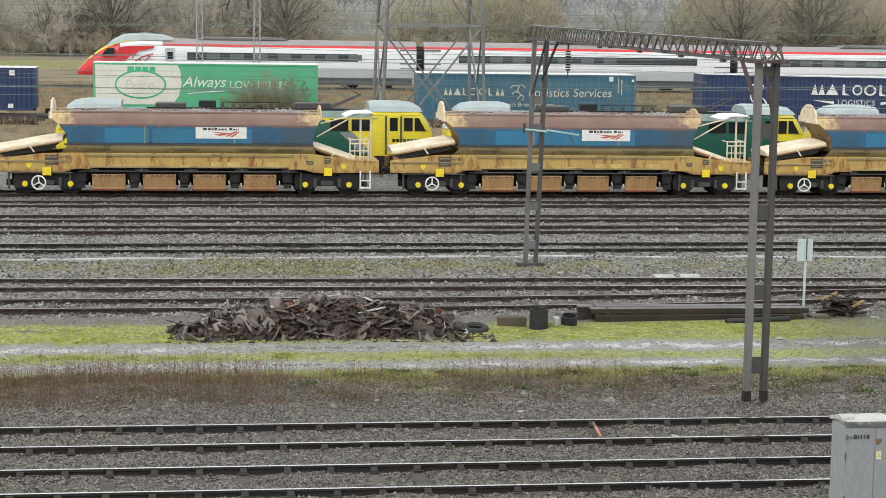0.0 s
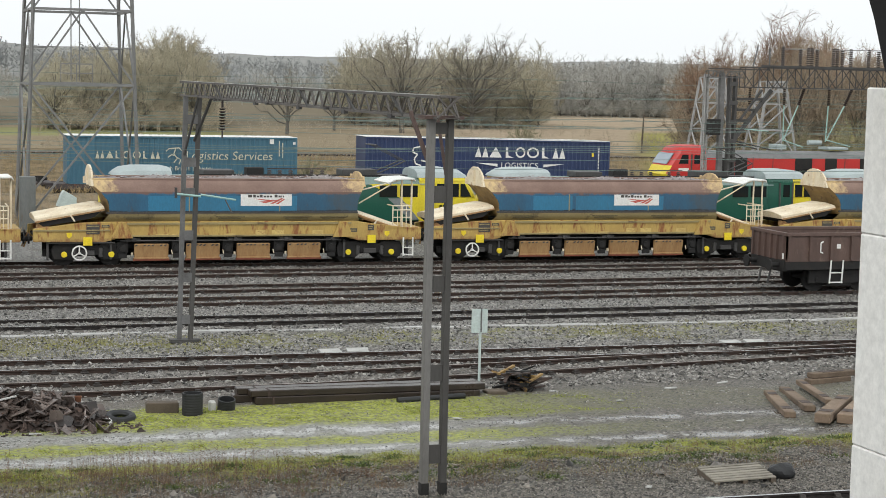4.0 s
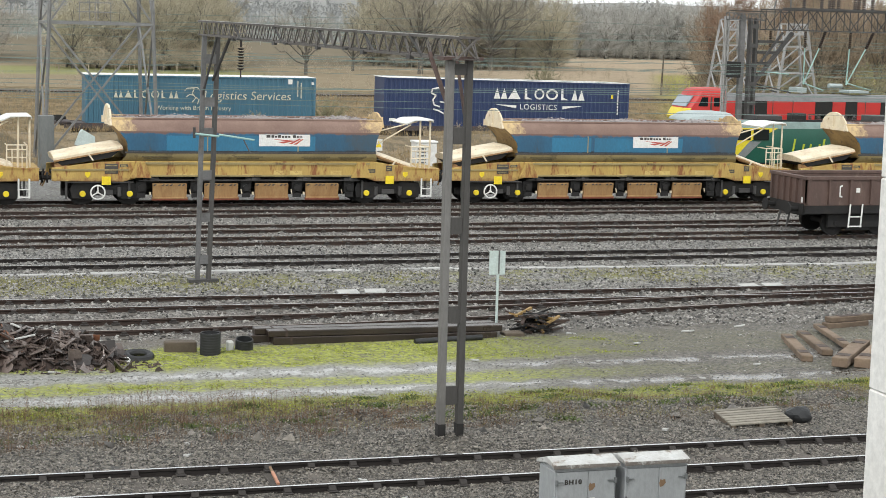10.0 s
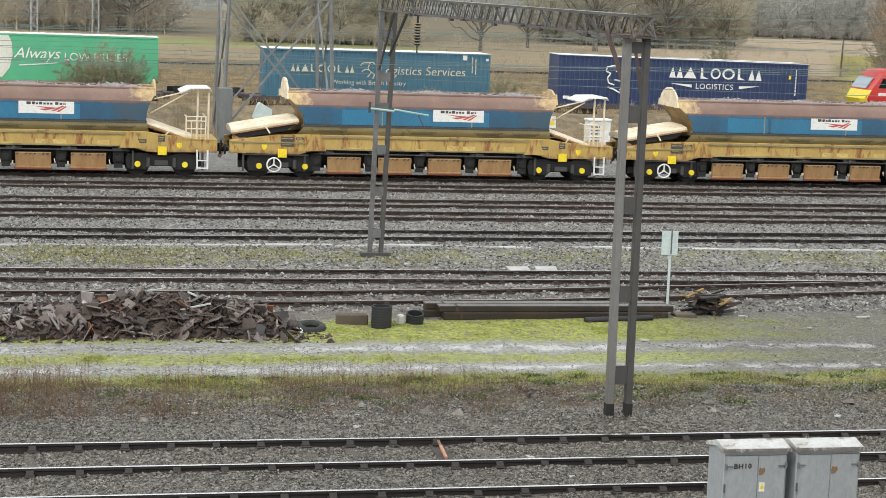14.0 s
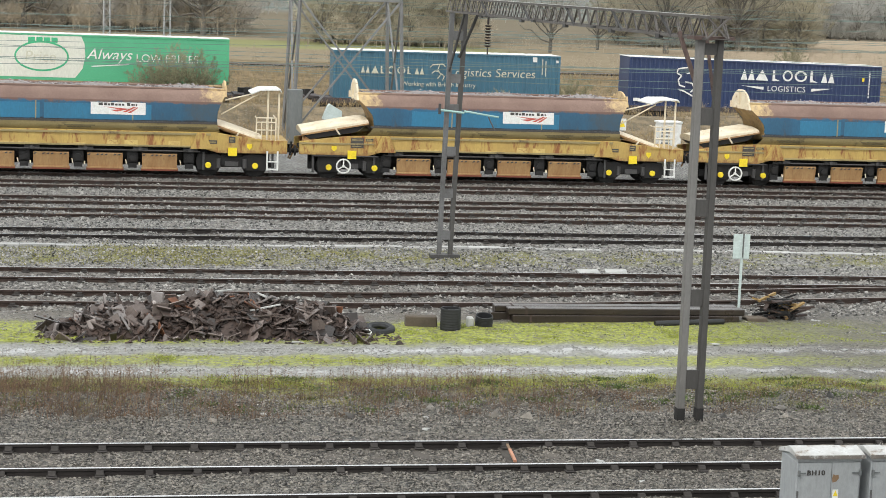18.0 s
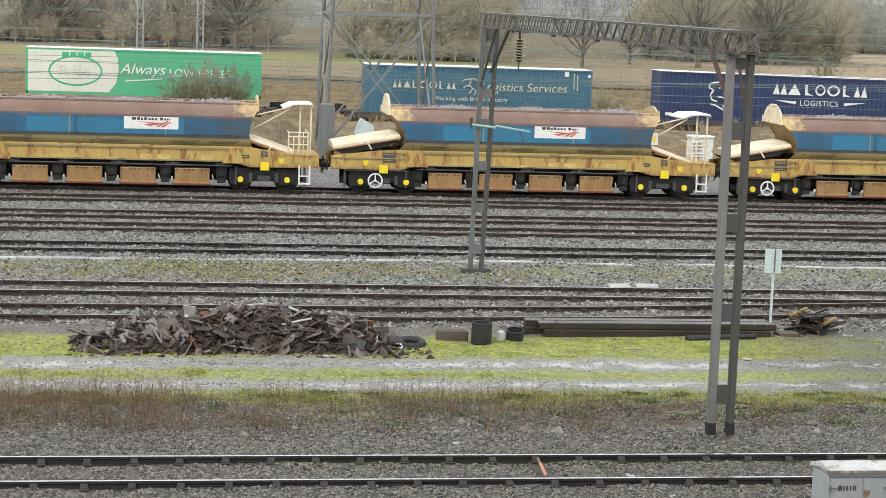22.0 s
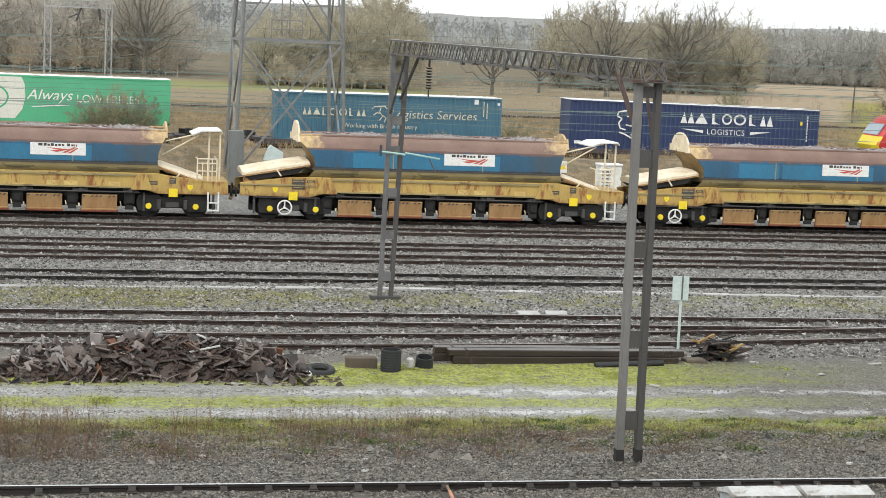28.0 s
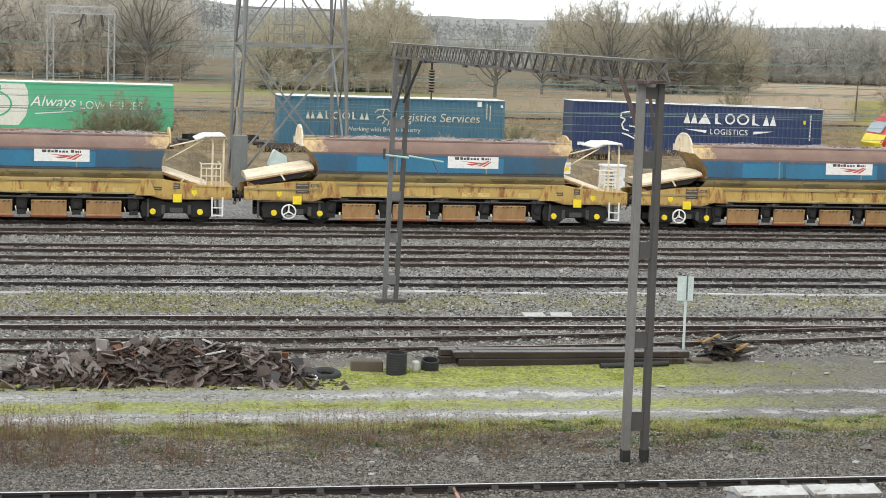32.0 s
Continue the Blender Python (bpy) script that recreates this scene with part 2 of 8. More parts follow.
m_door_rust = mat("rusty_door", (0.4, 0.25, 0.11), 0.75, 0.1, dark=(0.25, 0.115, 0.045), scale=3.2, amount=1.0, streak=0.3, second=(0.12, 0.06, 0.035), second_at=0.66, bump=0.3)
m_black = mat("grimy_black", (0.012, 0.0115, 0.011), 0.75, 0.1, dark=(0.032, 0.027, 0.023), scale=3, bump=0.3)
m_yellow = mat("yellow_paint", (0.8, 0.62, 0.02), 0.45, dark=(0.65, 0.45, 0.02), scale=3, bump=0.05)
m_white = mat("white_paint", (0.74, 0.74, 0.71), 0.5, dark=(0.55, 0.53, 0.48), scale=3, bump=0.05)
m_red_mark = mat("red_mark", (0.5, 0.09, 0.06), 0.5, bump=0.0)
m_grey_mark = mat("dark_mark", (0.06, 0.055, 0.05), 0.6, bump=0.0)
m_steel = mat("galvanised_steel", (0.16, 0.16, 0.16), 0.55, 0.35, dark=(0.08, 0.076, 0.072), scale=1.6, amount=0.8, second=(0.12, 0.07, 0.045), second_at=0.7)
m_steel_dark = mat("dark_steel", (0.07, 0.068, 0.066), 0.6, 0.3, scale=2)
m_concrete = mat("cast_concrete", (0.76, 0.75, 0.72), 0.85, dark=(0.62, 0.6, 0.555), scale=0.6, amount=0.6, fine=7, second=(0.5, 0.47, 0.42), second_at=0.71, bump=0.06)
m_soffit = mat("dark_bridge_steel", (0.012, 0.011, 0.012), 0.8, scale=1)


# ---- ground ----
def ground_height(x, y):
    z = -0.12
    if y > 110:
        z += 1.6 * min(1.0, (y - 110) / 14.0)
    if y > 142:
        z -= 1.2 * min(1.0, (y - 142) / 10.0)
    if y > 75:
        k = max(0.0, min(1.0, (y - 140) / 30.0)) * max(0.0, min(1.0, (260 - y) / 60.0))
        z += k * 9.0 * max(0.0, min(1.0, (x - 0.5 * y + 4) / 42.0)) ** 1.2
    for ty in (25.3, 28.4):
        z -= 0.015 * math.exp(-((y - ty) / 0.6) ** 4)
    z += 1.3 * math.exp(-((y - 99.0) / 2.2) ** 2) * (0.9 + 0.25 * noise.noise((x * 0.15, 0, 3)))
    z += 0.15 * math.exp(-((x - 9.9) / 1.3) ** 2 - ((y - 30.4) / 0.8) ** 2)
    if y < 75:
        z += 0.05 * noise.noise((x * 0.7, y * 0.7, 0)) + 0.03 * noise.noise((x * 2.1, y * 2.1, 4))
        z += 0.16 * math.exp(-((y - 33.0) / 1.2) ** 2) * (0.5 + noise.noise((x * 0.5, y, 2)))
    return z


def band_material():
    """Ballast, moss, wet track, scrub and pasture, laid in bands across the yard with broken edges."""
    m = bpy.data.materials.new("yard_ground")
    m.use_nodes = True
    n, l = m.node_tree.nodes, m.node_tree.links
    b = n["Principled BSDF"]
    geo = n.new("ShaderNodeNewGeometry")
    sep = n.new("ShaderNodeSeparateXYZ")
    l.new(geo.outputs["Position"], sep.inputs[0])

    def tex(kind, sc, detail=6.0, stretch=None):
        t = n.new(kind)
        t.inputs["Scale"].default_value = sc
        if kind == "ShaderNodeTexNoise":
            t.inputs["Detail"].default_value, t.inputs["Roughness"].default_value = detail, 0.65
        v = geo.outputs["Position"]
        if stretch:
            mp = n.new("ShaderNodeMapping")
            mp.inputs["Scale"].default_value = stretch
            l.new(v, mp.inputs["Vector"])
            v = mp.outputs[0]
        l.new(v, t.inputs["Vector"])
        return t

    def math_(op, a, c, d=None):
        x = n.new("ShaderNodeMath")
        x.operation = op
        for i, v in enumerate((a, c, d)):
            if v is None:
                continue
            if isinstance(v, (int, float)):
                x.inputs[i].default_value = v
            else:
                l.new(v, x.inputs[i])
        return x.outputs[0]

    def rng(v, a, c, lo=0.0, hi=1.0):
        x = n.new("ShaderNodeMapRange")
        x.interpolation_type = "SMOOTHSTEP"
        for k, w in (("From Min", a), ("From Max", c), ("To Min", lo), ("To Max", hi)):
            x.inputs[k].default_value = w
        l.new(v, x.inputs["Value"])
        return x.outputs[0]

    def mix(fac, a, c, blend="MIX"):
        x = n.new("ShaderNodeMix")
        x.data_type, x.blend_type = "RGBA", blend
        if isinstance(fac, float):
            x.inputs["Factor"].default_value = fac
        else:
            l.new(fac, x.inputs["Factor"])
        for key, val in (("A", a), ("B", c)):
            if isinstance(val, tuple):
                x.inputs[key].default_value = (*val, 1)
            else:
                l.new(val, x.inputs[key])
        return x.outputs["Result"]

    wide = tex("ShaderNodeTexNoise", 0.16, 5.0, (0.45, 1, 1)).outputs["Fac"]
    mid = tex("ShaderNodeTexNoise", 1.1, 6.0).outputs["Fac"]
    fine = tex("ShaderNodeTexNoise", 9.0, 5.0).outputs["Fac"]
    vor = tex("ShaderNodeTexVoronoi", 17.0)
    stone = vor.outputs["Color"]
    sepc = n.new("ShaderNodeSeparateColor")
    l.new(stone, sepc.inputs[0])
    tone = sepc.outputs[0]
    y = math_("ADD", sep.outputs["Y"], math_("MULTIPLY", math_("SUBTRACT", mid, 0.5), 1.6))
    y2 = math_("ADD", y, math_("MULTIPLY", math_("SUBTRACT", wide, 0.5), 2.2))
    x_ = sep.outputs["X"]

    def band(a, c, soft, src=None):
        src = src or y
        return math_("MULTIPLY", rng(src, a - soft, a + soft), rng(src, c - soft, c + soft, 1.0, 0.0))

    grit = rng(tone, 0.15, 0.95)
    ballast = mix(grit, (0.035, 0.034, 0.031), (0.31, 0.305, 0.285))
    ballast = mix(rng(sep.outputs["Y"], 32.0, 36.0), mix(grit, (0.02, 0.019, 0.016), (0.19, 0.18, 0.155)), ballast)
    ballast = mix(rng(mid, 0.42, 0.72), ballast, mix(grit, (0.045, 0.04, 0.033), (0.23, 0.21, 0.18)))
    brown = mix(grit, (0.03, 0.023, 0.018), (0.17, 0.14, 0.115))
    col = ballast
    # brown track beds; the wide one at 71.1 also paints shade under the wagons
    for ty, w in ((59.1, 1.1), (62.5, 1.1), (43.6, 1.9), (46.5, 1.0), (67.3, 1.0), (71.1, 2.2), (28.4, 0.9), (25.3, 0.9)):
        col = mix(math_("MULTIPLY", band(ty - w, ty + w, 0.4), 0.5), col, brown)
    # cinder floor between the first siding and the path
    soil = mix(fine, (0.06, 0.05, 0.04), (0.16, 0.14, 0.115))
    col = mix(band(37.6, 42.0, 0.5), col, mix(rng(mid, 0.35, 0.65), soil, mix(grit, (0.06, 0.055, 0.047), (0.24, 0.225, 0.195))))
    # wet path with two wheel tracks
    wet = mix(grit, (0.1, 0.097, 0.085), (0.3, 0.295, 0.27))
    wet = mix(rng(x_, 10.0, 17.0), mix(0.6, wet, mix(rng(fine, 0.35, 0.65), (0.19, 0.188, 0.17), (0.38, 0.38, 0.36))), mix(grit, (0.06, 0.053, 0.045), (0.21, 0.195, 0.17)))
    col = mix(band(34.4, 38.1, 0.35), col, wet)
    moss = mix(rng(fine, 0.3, 0.7), (0.13, 0.145, 0.025), (0.37, 0.4, 0.06))
    left = rng(x_, 13.0, 18.5, 1.0, 0.18)
    patch = math_("MULTIPLY", rng(fine, 0.34, 0.5), left)
    mound = math_("MULTIPLY", band(38.0, 40.6, 0.35, y2), rng(mid, 0.3, 0.46))
    col = mix(math_("MULTIPLY", mound, patch), col, moss)
    col = mix(math_("MULTIPLY", math_("MULTIPLY", band(35.75, 36.75, 0.2), patch), 0.85), col, moss)
    olive = mix(rng(fine, 0.3, 0.7), (0.1, 0.11, 0.02), (0.27, 0.28, 0.05))
    col = mix(math_("MULTIPLY", band(33.1, 34.5, 0.3), rng(fine, 0.33, 0.52)), col, olive)
    weeds = mix(rng(fine, 0.3, 0.7), (0.022, 0.017, 0.011), (0.12, 0.09, 0.05))
    col = mix(math_("MULTIPLY", band(31.2, 33.8, 0.4, y2), rng(mid, 0.45, 0.62)), col, weeds)
    col = mix(math_("MULTIPLY", band(49.4, 51.8, 0.5, y2), math_("MULTIPLY", rng(mid, 0.42, 0.58), 0.85)), col, mix(fine, (0.1, 0.1, 0.03), (0.26, 0.26, 0.07)))
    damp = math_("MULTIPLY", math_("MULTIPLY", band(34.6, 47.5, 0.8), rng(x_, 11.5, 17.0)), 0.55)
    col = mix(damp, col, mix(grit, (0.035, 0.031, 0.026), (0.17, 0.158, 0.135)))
    far = mix(wide, (0.2, 0.155, 0.1), (0.33, 0.26, 0.165))
    col = mix(rng(y, 84.0, 87.0), col, mix(rng(mid, 0.4, 0.6), far, (0.15, 0.125, 0.085)))
    col = mix(band(129.0, 136.5, 0.6), col, (0.15, 0.14, 0.13))
    tuft = rng(mid, 0.35, 0.7)
    field = mix(rng(x_, 62.0, 82.0), mix(wide, (0.23, 0.19, 0.13), (0.33, 0.28, 0.2)), mix(wide, (0.34, 0.275, 0.2), (0.43, 0.355, 0.26)))
    field = mix(math_("MULTIPLY", tuft, 0.45), field, (0.19, 0.15, 0.1))
    col = mix(rng(sep.outputs["Y"], 143.0, 150.0), col, field)
    green = mix(wide, (0.2, 0.2, 0.1), (0.3, 0.3, 0.15))
    col = mix(math_("MULTIPLY", band(203.0, 230.0, 5.0), rng(x_, 48.0, 40.0)), col, green)
    col = mix(math_("MULTIPLY", rng(sep.outputs["Y"], 345.0, 360.0), 1.0), col, mix(wide, (0.15, 0.14, 0.115), (0.23, 0.215, 0.18)))
    hollow = math_("SUBTRACT", x_, math_("MULTIPLY", sep.outputs["Y"], 0.385))
    col = mix(math_("MULTIPLY", rng(sep.outputs["Y"], 240.0, 262.0), rng(hollow, 2.0, -6.0)), col, mix(wide, (0.15, 0.13, 0.095), (0.23, 0.2, 0.15)))
    slope = math_("SUBTRACT", x_, math_("MULTIPLY", sep.outputs["Y"], 0.44))
    col = mix(math_("MULTIPLY", math_("MULTIPLY", rng(slope, 0.0, 4.0), rng(sep.outputs["Y"], 112.0, 120.0)), rng(sep.outputs["Y"], 250.0, 230.0)), col, mix(wide, (0.22, 0.21, 0.07), (0.34, 0.31, 0.13)))
    # distance haze is put into the ground colour beyond 430 m
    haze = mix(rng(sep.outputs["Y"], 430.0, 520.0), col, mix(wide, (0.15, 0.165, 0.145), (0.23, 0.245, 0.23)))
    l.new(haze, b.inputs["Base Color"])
    # puddles along the wheel tracks
    p1 = math_("ADD", band(35.0, 35.5, 0.16), band(37.1, 37.6, 0.16))
    pud = math_("MULTIPLY", p1, rng(mid, 0.42, 0.52))
    rough = math_("SUBTRACT", rng(tone, 0.0, 1.0, 0.55, 0.85), math_("MULTIPLY", pud, 0.6))
    l.new(rough, b.inputs["Roughness"])
    l.new(rng(sep.outputs["Y"], 70.0, 110.0, 0.45, 0.0), b.inputs["Specular IOR Level"])
    hgt = math_("ADD", math_("MULTIPLY", vor.outputs["Distance"], -1.0), math_("MULTIPLY", fine, 0.5))
    bump = n.new("ShaderNodeBump")
    bump.inputs["Distance"].default_value = 0.06
    l.new(math_("SUBTRACT", 0.85, math_("MULTIPLY", pud, 0.85)), bump.inputs["Strength"])
    l.new(hgt, bump.inputs["Height"])
    l.new(bump.outputs[0], b.inputs["Normal"])
    return m


def build_ground():
    xs = sorted(set([-2600, -900, -420, -220, -140, -100, -70, -50, -40, -30, -24, 420, 700, 1300, 2600] + [-20 + 0.5 * i for i in range(161)] + [62 + 8 * i for i in range(40)]))
    ys = sorted(set([-60, -30, -10, 5, 15, 420, 520, 700, 1000, 1500, 2200, 2900] + [18 + 0.4 * i for i in range(150)] + [78 + 2.0 * i for i in range(40)] + [158 + 10 * i for i in range(26)]))
    v = [(x, y, ground_height(x, y)) for y in ys for x in xs]
    nx = len(xs)
    f = [(j * nx + i, j * nx + i + 1, (j + 1) * nx + i + 1, (j + 1) * nx + i) for j in range(len(ys) - 1) for i in range(nx - 1)]
    me = bpy.data.meshes.new("ground")
    me.from_pydata(v, [], f)
    me.polygons.foreach_set("use_smooth", [True] * len(f))
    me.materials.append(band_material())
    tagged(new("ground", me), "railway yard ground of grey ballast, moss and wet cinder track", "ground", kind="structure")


build_ground()


# ---- tracks ----
RAIL = [(-0.035, 0), (0.035, 0), (0.035, -0.04), (0.012, -0.06), (0.012, -0.125), (0.07, -0.14), (0.07, -0.155), (-0.07, -0.155), (-0.07, -0.14), (-0.012, -0.125), (-0.012, -0.06), (-0.035, -0.04)]


def rail_along(line, off):
    """A rail that follows the points (x, y) at an offset to one side."""
    rings = []
    for k, (x, y) in enumerate(line):
        a, b = line[max(0, k - 1)], line[min(len(line) - 1, k + 1)]
        d = Vector((b[0] - a[0], b[1] - a[1])).normalized()
        nx, ny = -d.y, d.x
        rings.append([(x + nx * (off + u), y + ny * (off + u), w) for u, w in RAIL])
    return Shape().loft(rings)


def strip_along(line, off, z=0.0015, w=0.03):
    rings = []
    for k, (x, y) in enumerate(line):
        a, b = line[max(0, k - 1)], line[min(len(line) - 1, k + 1)]
        d = Vector((b[0] - a[0], b[1] - a[1])).normalized()
        nx, ny = -d.y, d.x
        rings.append([(x + nx * (off + u), y + ny * (off + u), zz) for u, zz in ((-w, z - 0.004), (w, z - 0.004), (w, z), (-w, z))])
    return Shape().loft(rings)


def track(label, line, pitch=0.73, head=None, split=None, z=0.0, side=None):
    """Two rails, their polished running tops, sleepers and chairs. split: the stretch of x in which sleepers and chairs are single pieces."""
    t = thing("railway_track", label, "railway track", pose(0, 0, z), kind="structure")
    for off in (-0.7525, 0.7525):
        r = part("rail", rail_along(line, off), side or m_rail_side, t)
        part("running_surface", strip_along(line, off), head or m_rail_head, r, "worn running top of the rail")
    many_s, many_c = Shape(), Shape()
    one_s = Shape().box(-0.125, 0.125, -1.3, 1.3, -0.27, -0.122).mesh("sleeper", m_sleeper, 0.012)
    ch = Shape()
    ch.box(-0.08, 0.08, -0.19, 0.19, -0.105, -0.085).prism([(-0.14, -0.08), (-0.03, -0.08), (-0.03, -0.02), (-0.08, -0.02)], "x", -0.06, 0.06).prism([(0.03, -0.08), (0.14, -0.08), (0.08, -0.03), (0.03, -0.03)], "x", -0.06, 0.06)
    one_c = ch.mesh("chair", m_chair, 0.008)
    for k in range(len(line) - 1):
        (xa, ya), (xb, yb) = line[k], line[k + 1]
        d = math.hypot(xb - xa, yb - ya)
        ang = math.degrees(math.atan2(yb - ya, xb - xa))
        cnt = max(1, int(round(d / pitch)))
        for i in range(cnt):
            u = (i + 0.5) / cnt
            x, y = xa + (xb - xa) * u, ya + (yb - ya) * u
            m = pose(x, y, random.uniform(-0.012, 0.006), 0, 0, ang + random.uniform(-0.8, 0.8))
            near = split and split[0] < x < split[1]
            if near:
                part("sleeper", one_s, m_sleeper, t, at=m)
            else:
                many_s.box(-0.125, 0.125, -1.3, 1.3, -0.27, -0.118, m)
            for off in (-0.7525, 0.7525):
                mc = m @ pose(0, off, 0)
                if near:
                    part("rail_chair", one_c, m_chair, t, at=mc)
                else:
                    many_c.box(-0.1, 0.1, -0.2, 0.2, -0.105, -0.08, mc).box(-0.06, 0.06, -0.13, 0.12, -0.08, -0.03, mc)
    if many_s.v:
        tagged(part("sleepers", many_s, m_sleeper, t), kind="stuff")
        tagged(part("rail_chairs", many_c, m_chair, t), kind="stuff")
    return t


def straight(y0, slope, a=-70, b=130):
    return [(x, y0 + slope * x) for x in (a, -20, 0, 20, 40, b)]


track("running line in ballast with polished rails", straight(25.3, 0.0, -40, 60), split=(-7, 16))
track("running line in ballast with polished rails", straight(28.4, 0.0, -40, 60), split=(-7, 18))
track("siding with shiny rails on worn timber sleepers", straight(46.55, -0.012, -60, 100), side=m_rail_brown)
track("curved siding that joins its neighbour at a turnout", [(-60, 43.0), (-20, 43.05), (0, 43.08), (6, 43.1), (11, 43.35), (16, 43.95), (22, 44.75), (28, 45.5), (34, 46.0), (40, 46.08)], head=m_rail_dull, side=m_rail_brown)
track("siding with shiny rails on dark sleepers", straight(54.27, 0.009))
track("rusty siding on timber sleepers", straight(59.0, 0.007), side=m_rail_brown)
track("rusty siding on timber sleepers", straight(62.37, 0.012), head=m_rail_dull, side=m_rail_brown)
track("rusty siding beside the hopper wagons", straight(67.2, 0.012), head=m_rail_dull, side=m_rail_brown)
track("rusty siding under the hopper wagons", straight(71.1, 0.0), head=m_rail_dull, side=m_rail_brown)
track("through road behind the hopper wagons", straight(81.9, 0.0), z=-0.18)
track("siding under the container wagons", straight(105.6, 0.0), head=m_rail_dull)
track("siding under the red locomotive", straight(110.3, 0.0), head=m_rail_dull)
track("main line on a low bank", straight(132.6, 0.0, -150, 300), z=1.55)


# ---- hopper wagons ----
WAGON_Y = 71.1
SIDE = [(1.0, 3.34), (1.12, 3.26), (1.22, 3.1), (1.28, 2.88), (1.3, 2.5), (1.3, 2.1), (1.31, 2.03), (1.28, 1.9), (1.2, 1.78), (1.12, 1.71)]


def both(profile):
    return [(-u, v) for u, v in profile] + [(u, v) for u, v in reversed(profile)]


m_red_rust = mat("red_rust", (0.2, 0.055, 0.03), 0.8, scale=3, bump=0.3)
m_dim_mark = mat("faded_mark", (0.13, 0.105, 0.05), 0.8, bump=0)
m_pale_patch = mat("pale_yellow_patch", (0.6, 0.46, 0.16), 0.65, dark=(0.42, 0.27, 0.09), scale=5, amount=1.0, second=(0.25, 0.11, 0.04), second_at=0.6, bump=0.1)


def hopper_wagon(at):
    w = thing("hopper_wagon", "weathered blue and yellow ballast hopper wagon, rusted along the top", "railway wagon", at, "hopper wagons in a train")
    s = Shape()
    # tub: sloped ends, so the rings change with the length
    xs = [(-5.4, 0.0), (-5.38, 1.0), (5.28, 1.0), (5.3, 0.0)]
    zone = [("top_plate", SIDE[0:4], m_rust_top), ("side_sheet", SIDE[3:6], m_blue), ("lower_sheet", SIDE[5:10], m_khaki)]
    for name, prof, material in zone:
        s = Shape()
        for sg in (-1, 1):
            def end(v, left):
                k = math.sin(math.pi * max(0.0, min(1.0, (3.1 - v) / 1.7)))
                return -5.42 + 0.62 * k if left else 5.32 - 0.3 * k
            n = 7
            rings = []
            for u, v in prof:
                a, b = end(v, True), end(v, False)
                rings.append([(a + (b - a) * i / n, sg * u, v) for i in range(n + 1)])
            inner = [[(x, y - sg * 0.06, z) for x, y, z in r] for r in rings]
            s.loft([*rings, *reversed(inner)], caps=False, closed=False)
        part(name, s, material, w, bevel=0, smooth=True)
    # rim and stiffening seam between the sheets
    for sg in (-1, 1):
        part("rim", Shape().box(-5.45, 5.35, sg * 1.0 - 0.05, sg * 1.0 + 0.05, 3.32, 3.39), m_rust_top, w, "rusted top rim", bevel=0.01)
        part("seam", Shape().box(-4.95, 5.05, sg * 1.31 - 0.02, sg * 1.31 + 0.02, 2.03, 2.1), m_grey_mark, w, "dark seam under the blue sheet")
    for x in (-1.75, 1.85):
        for sg in (-1, 1):
            s = Shape().box(x - 0.02, x + 0.02, sg * 1.305 - 0.012, sg * 1.305 + 0.012, 2.12, 2.8)
            s.prism([(sg * 1.26, 2.04), (sg * 1.0, 1.74), (sg * 0.93, 1.74), (sg * 1.2, 2.04)], "x", x - 0.02, x + 0.02)
            part("sheet_joint", s, m_khaki, w)
    # black boxes between the wheels, added to stand in for underframe shade
    part("brake_rigging", Shape().box(-7.3, -4.4, -0.75, -0.6, 0.35, 0.6).box(4.4, 7.3, -0.75, -0.6, 0.35, 0.6).box(-7.2, 7.2, 0.5, 0.6, 0.25, 0.95), m_black, w, "black boxes that stand in for shade behind the wheels")
    # brighter blue squares of newer paint
    for a, b, lo in ((-3.35, -1.6, 2.14), (-1.45, 2.55, 2.14)):
        part("fresh_panel", Shape().box(a, b, -1.309, -1.303, lo, 2.72), m_blue_patch, w, "square of brighter blue paint")
    # maker's board: plain marks in place of the company's sign
    sign = part("sign_board", Shape().box(0.28, 2.33, -1.325, -1.311, 2.33, 2.79), m_white, w, "white company board with a dark line and a red arrow mark")
    k = Shape()
    for a, b in ((0.62, 0.78), (0.82, 0.93), (0.96, 1.05), (1.08, 1.2), (1.24, 1.33), (1.36, 1.46), (1.49, 1.58), (1.68, 1.8), (1.84, 1.93), (1.95, 1.99), (2.02, 2.06)):
        k.box(a - 0.05, b - 0.05, -1.329, -1.325, 2.665, 2.665 + (0.105 if b - a > 0.1 else 0.075))
    tagged(part("company_mark", k, m_grey_mark, sign), "dark line of small marks", kind="stuff")
    for line in (((0.75, 2.62), (1.75, 2.55), (1.5, 2.5)), ((1.0, 2.5), (1.75, 2.55), (1.25, 2.44)), ((1.45, 2.42), (1.6, 2.42), (1.98, 2.62), (1.9, 2.64)), ((1.65, 2.4), (1.78, 2.4), (2.06, 2.6), (2.02, 2.62))):
        part("arrow_mark", Shape().prism(list(line), "y", -1.3295, -1.325), m_red_mark, sign, "red stroke of the arrow mark")
    # end plates with the bell-shaped peak and hollow end sheets
    bell = [(-1.05, 3.3), (-0.98, 3.5), (-0.75, 3.68), (-0.42, 3.82), (-0.2, 3.86), (0.2, 3.86), (0.42, 3.82), (0.75, 3.68), (0.98, 3.5), (1.05, 3.3), (1.2, 3.08), (-1.2, 3.08)]
    part("end_plate", Shape().prism(bell, "x", -5.5, -5.42), m_cream, w, "rounded cream end plate", bevel=0.012)
    part("end_plate", Shape().prism([(u, v - 0.22 if v > 3.5 else v) for u, v in bell], "x", 5.32, 5.4), m_rust_top, w, "rounded rust-brown end plate", bevel=0.012)
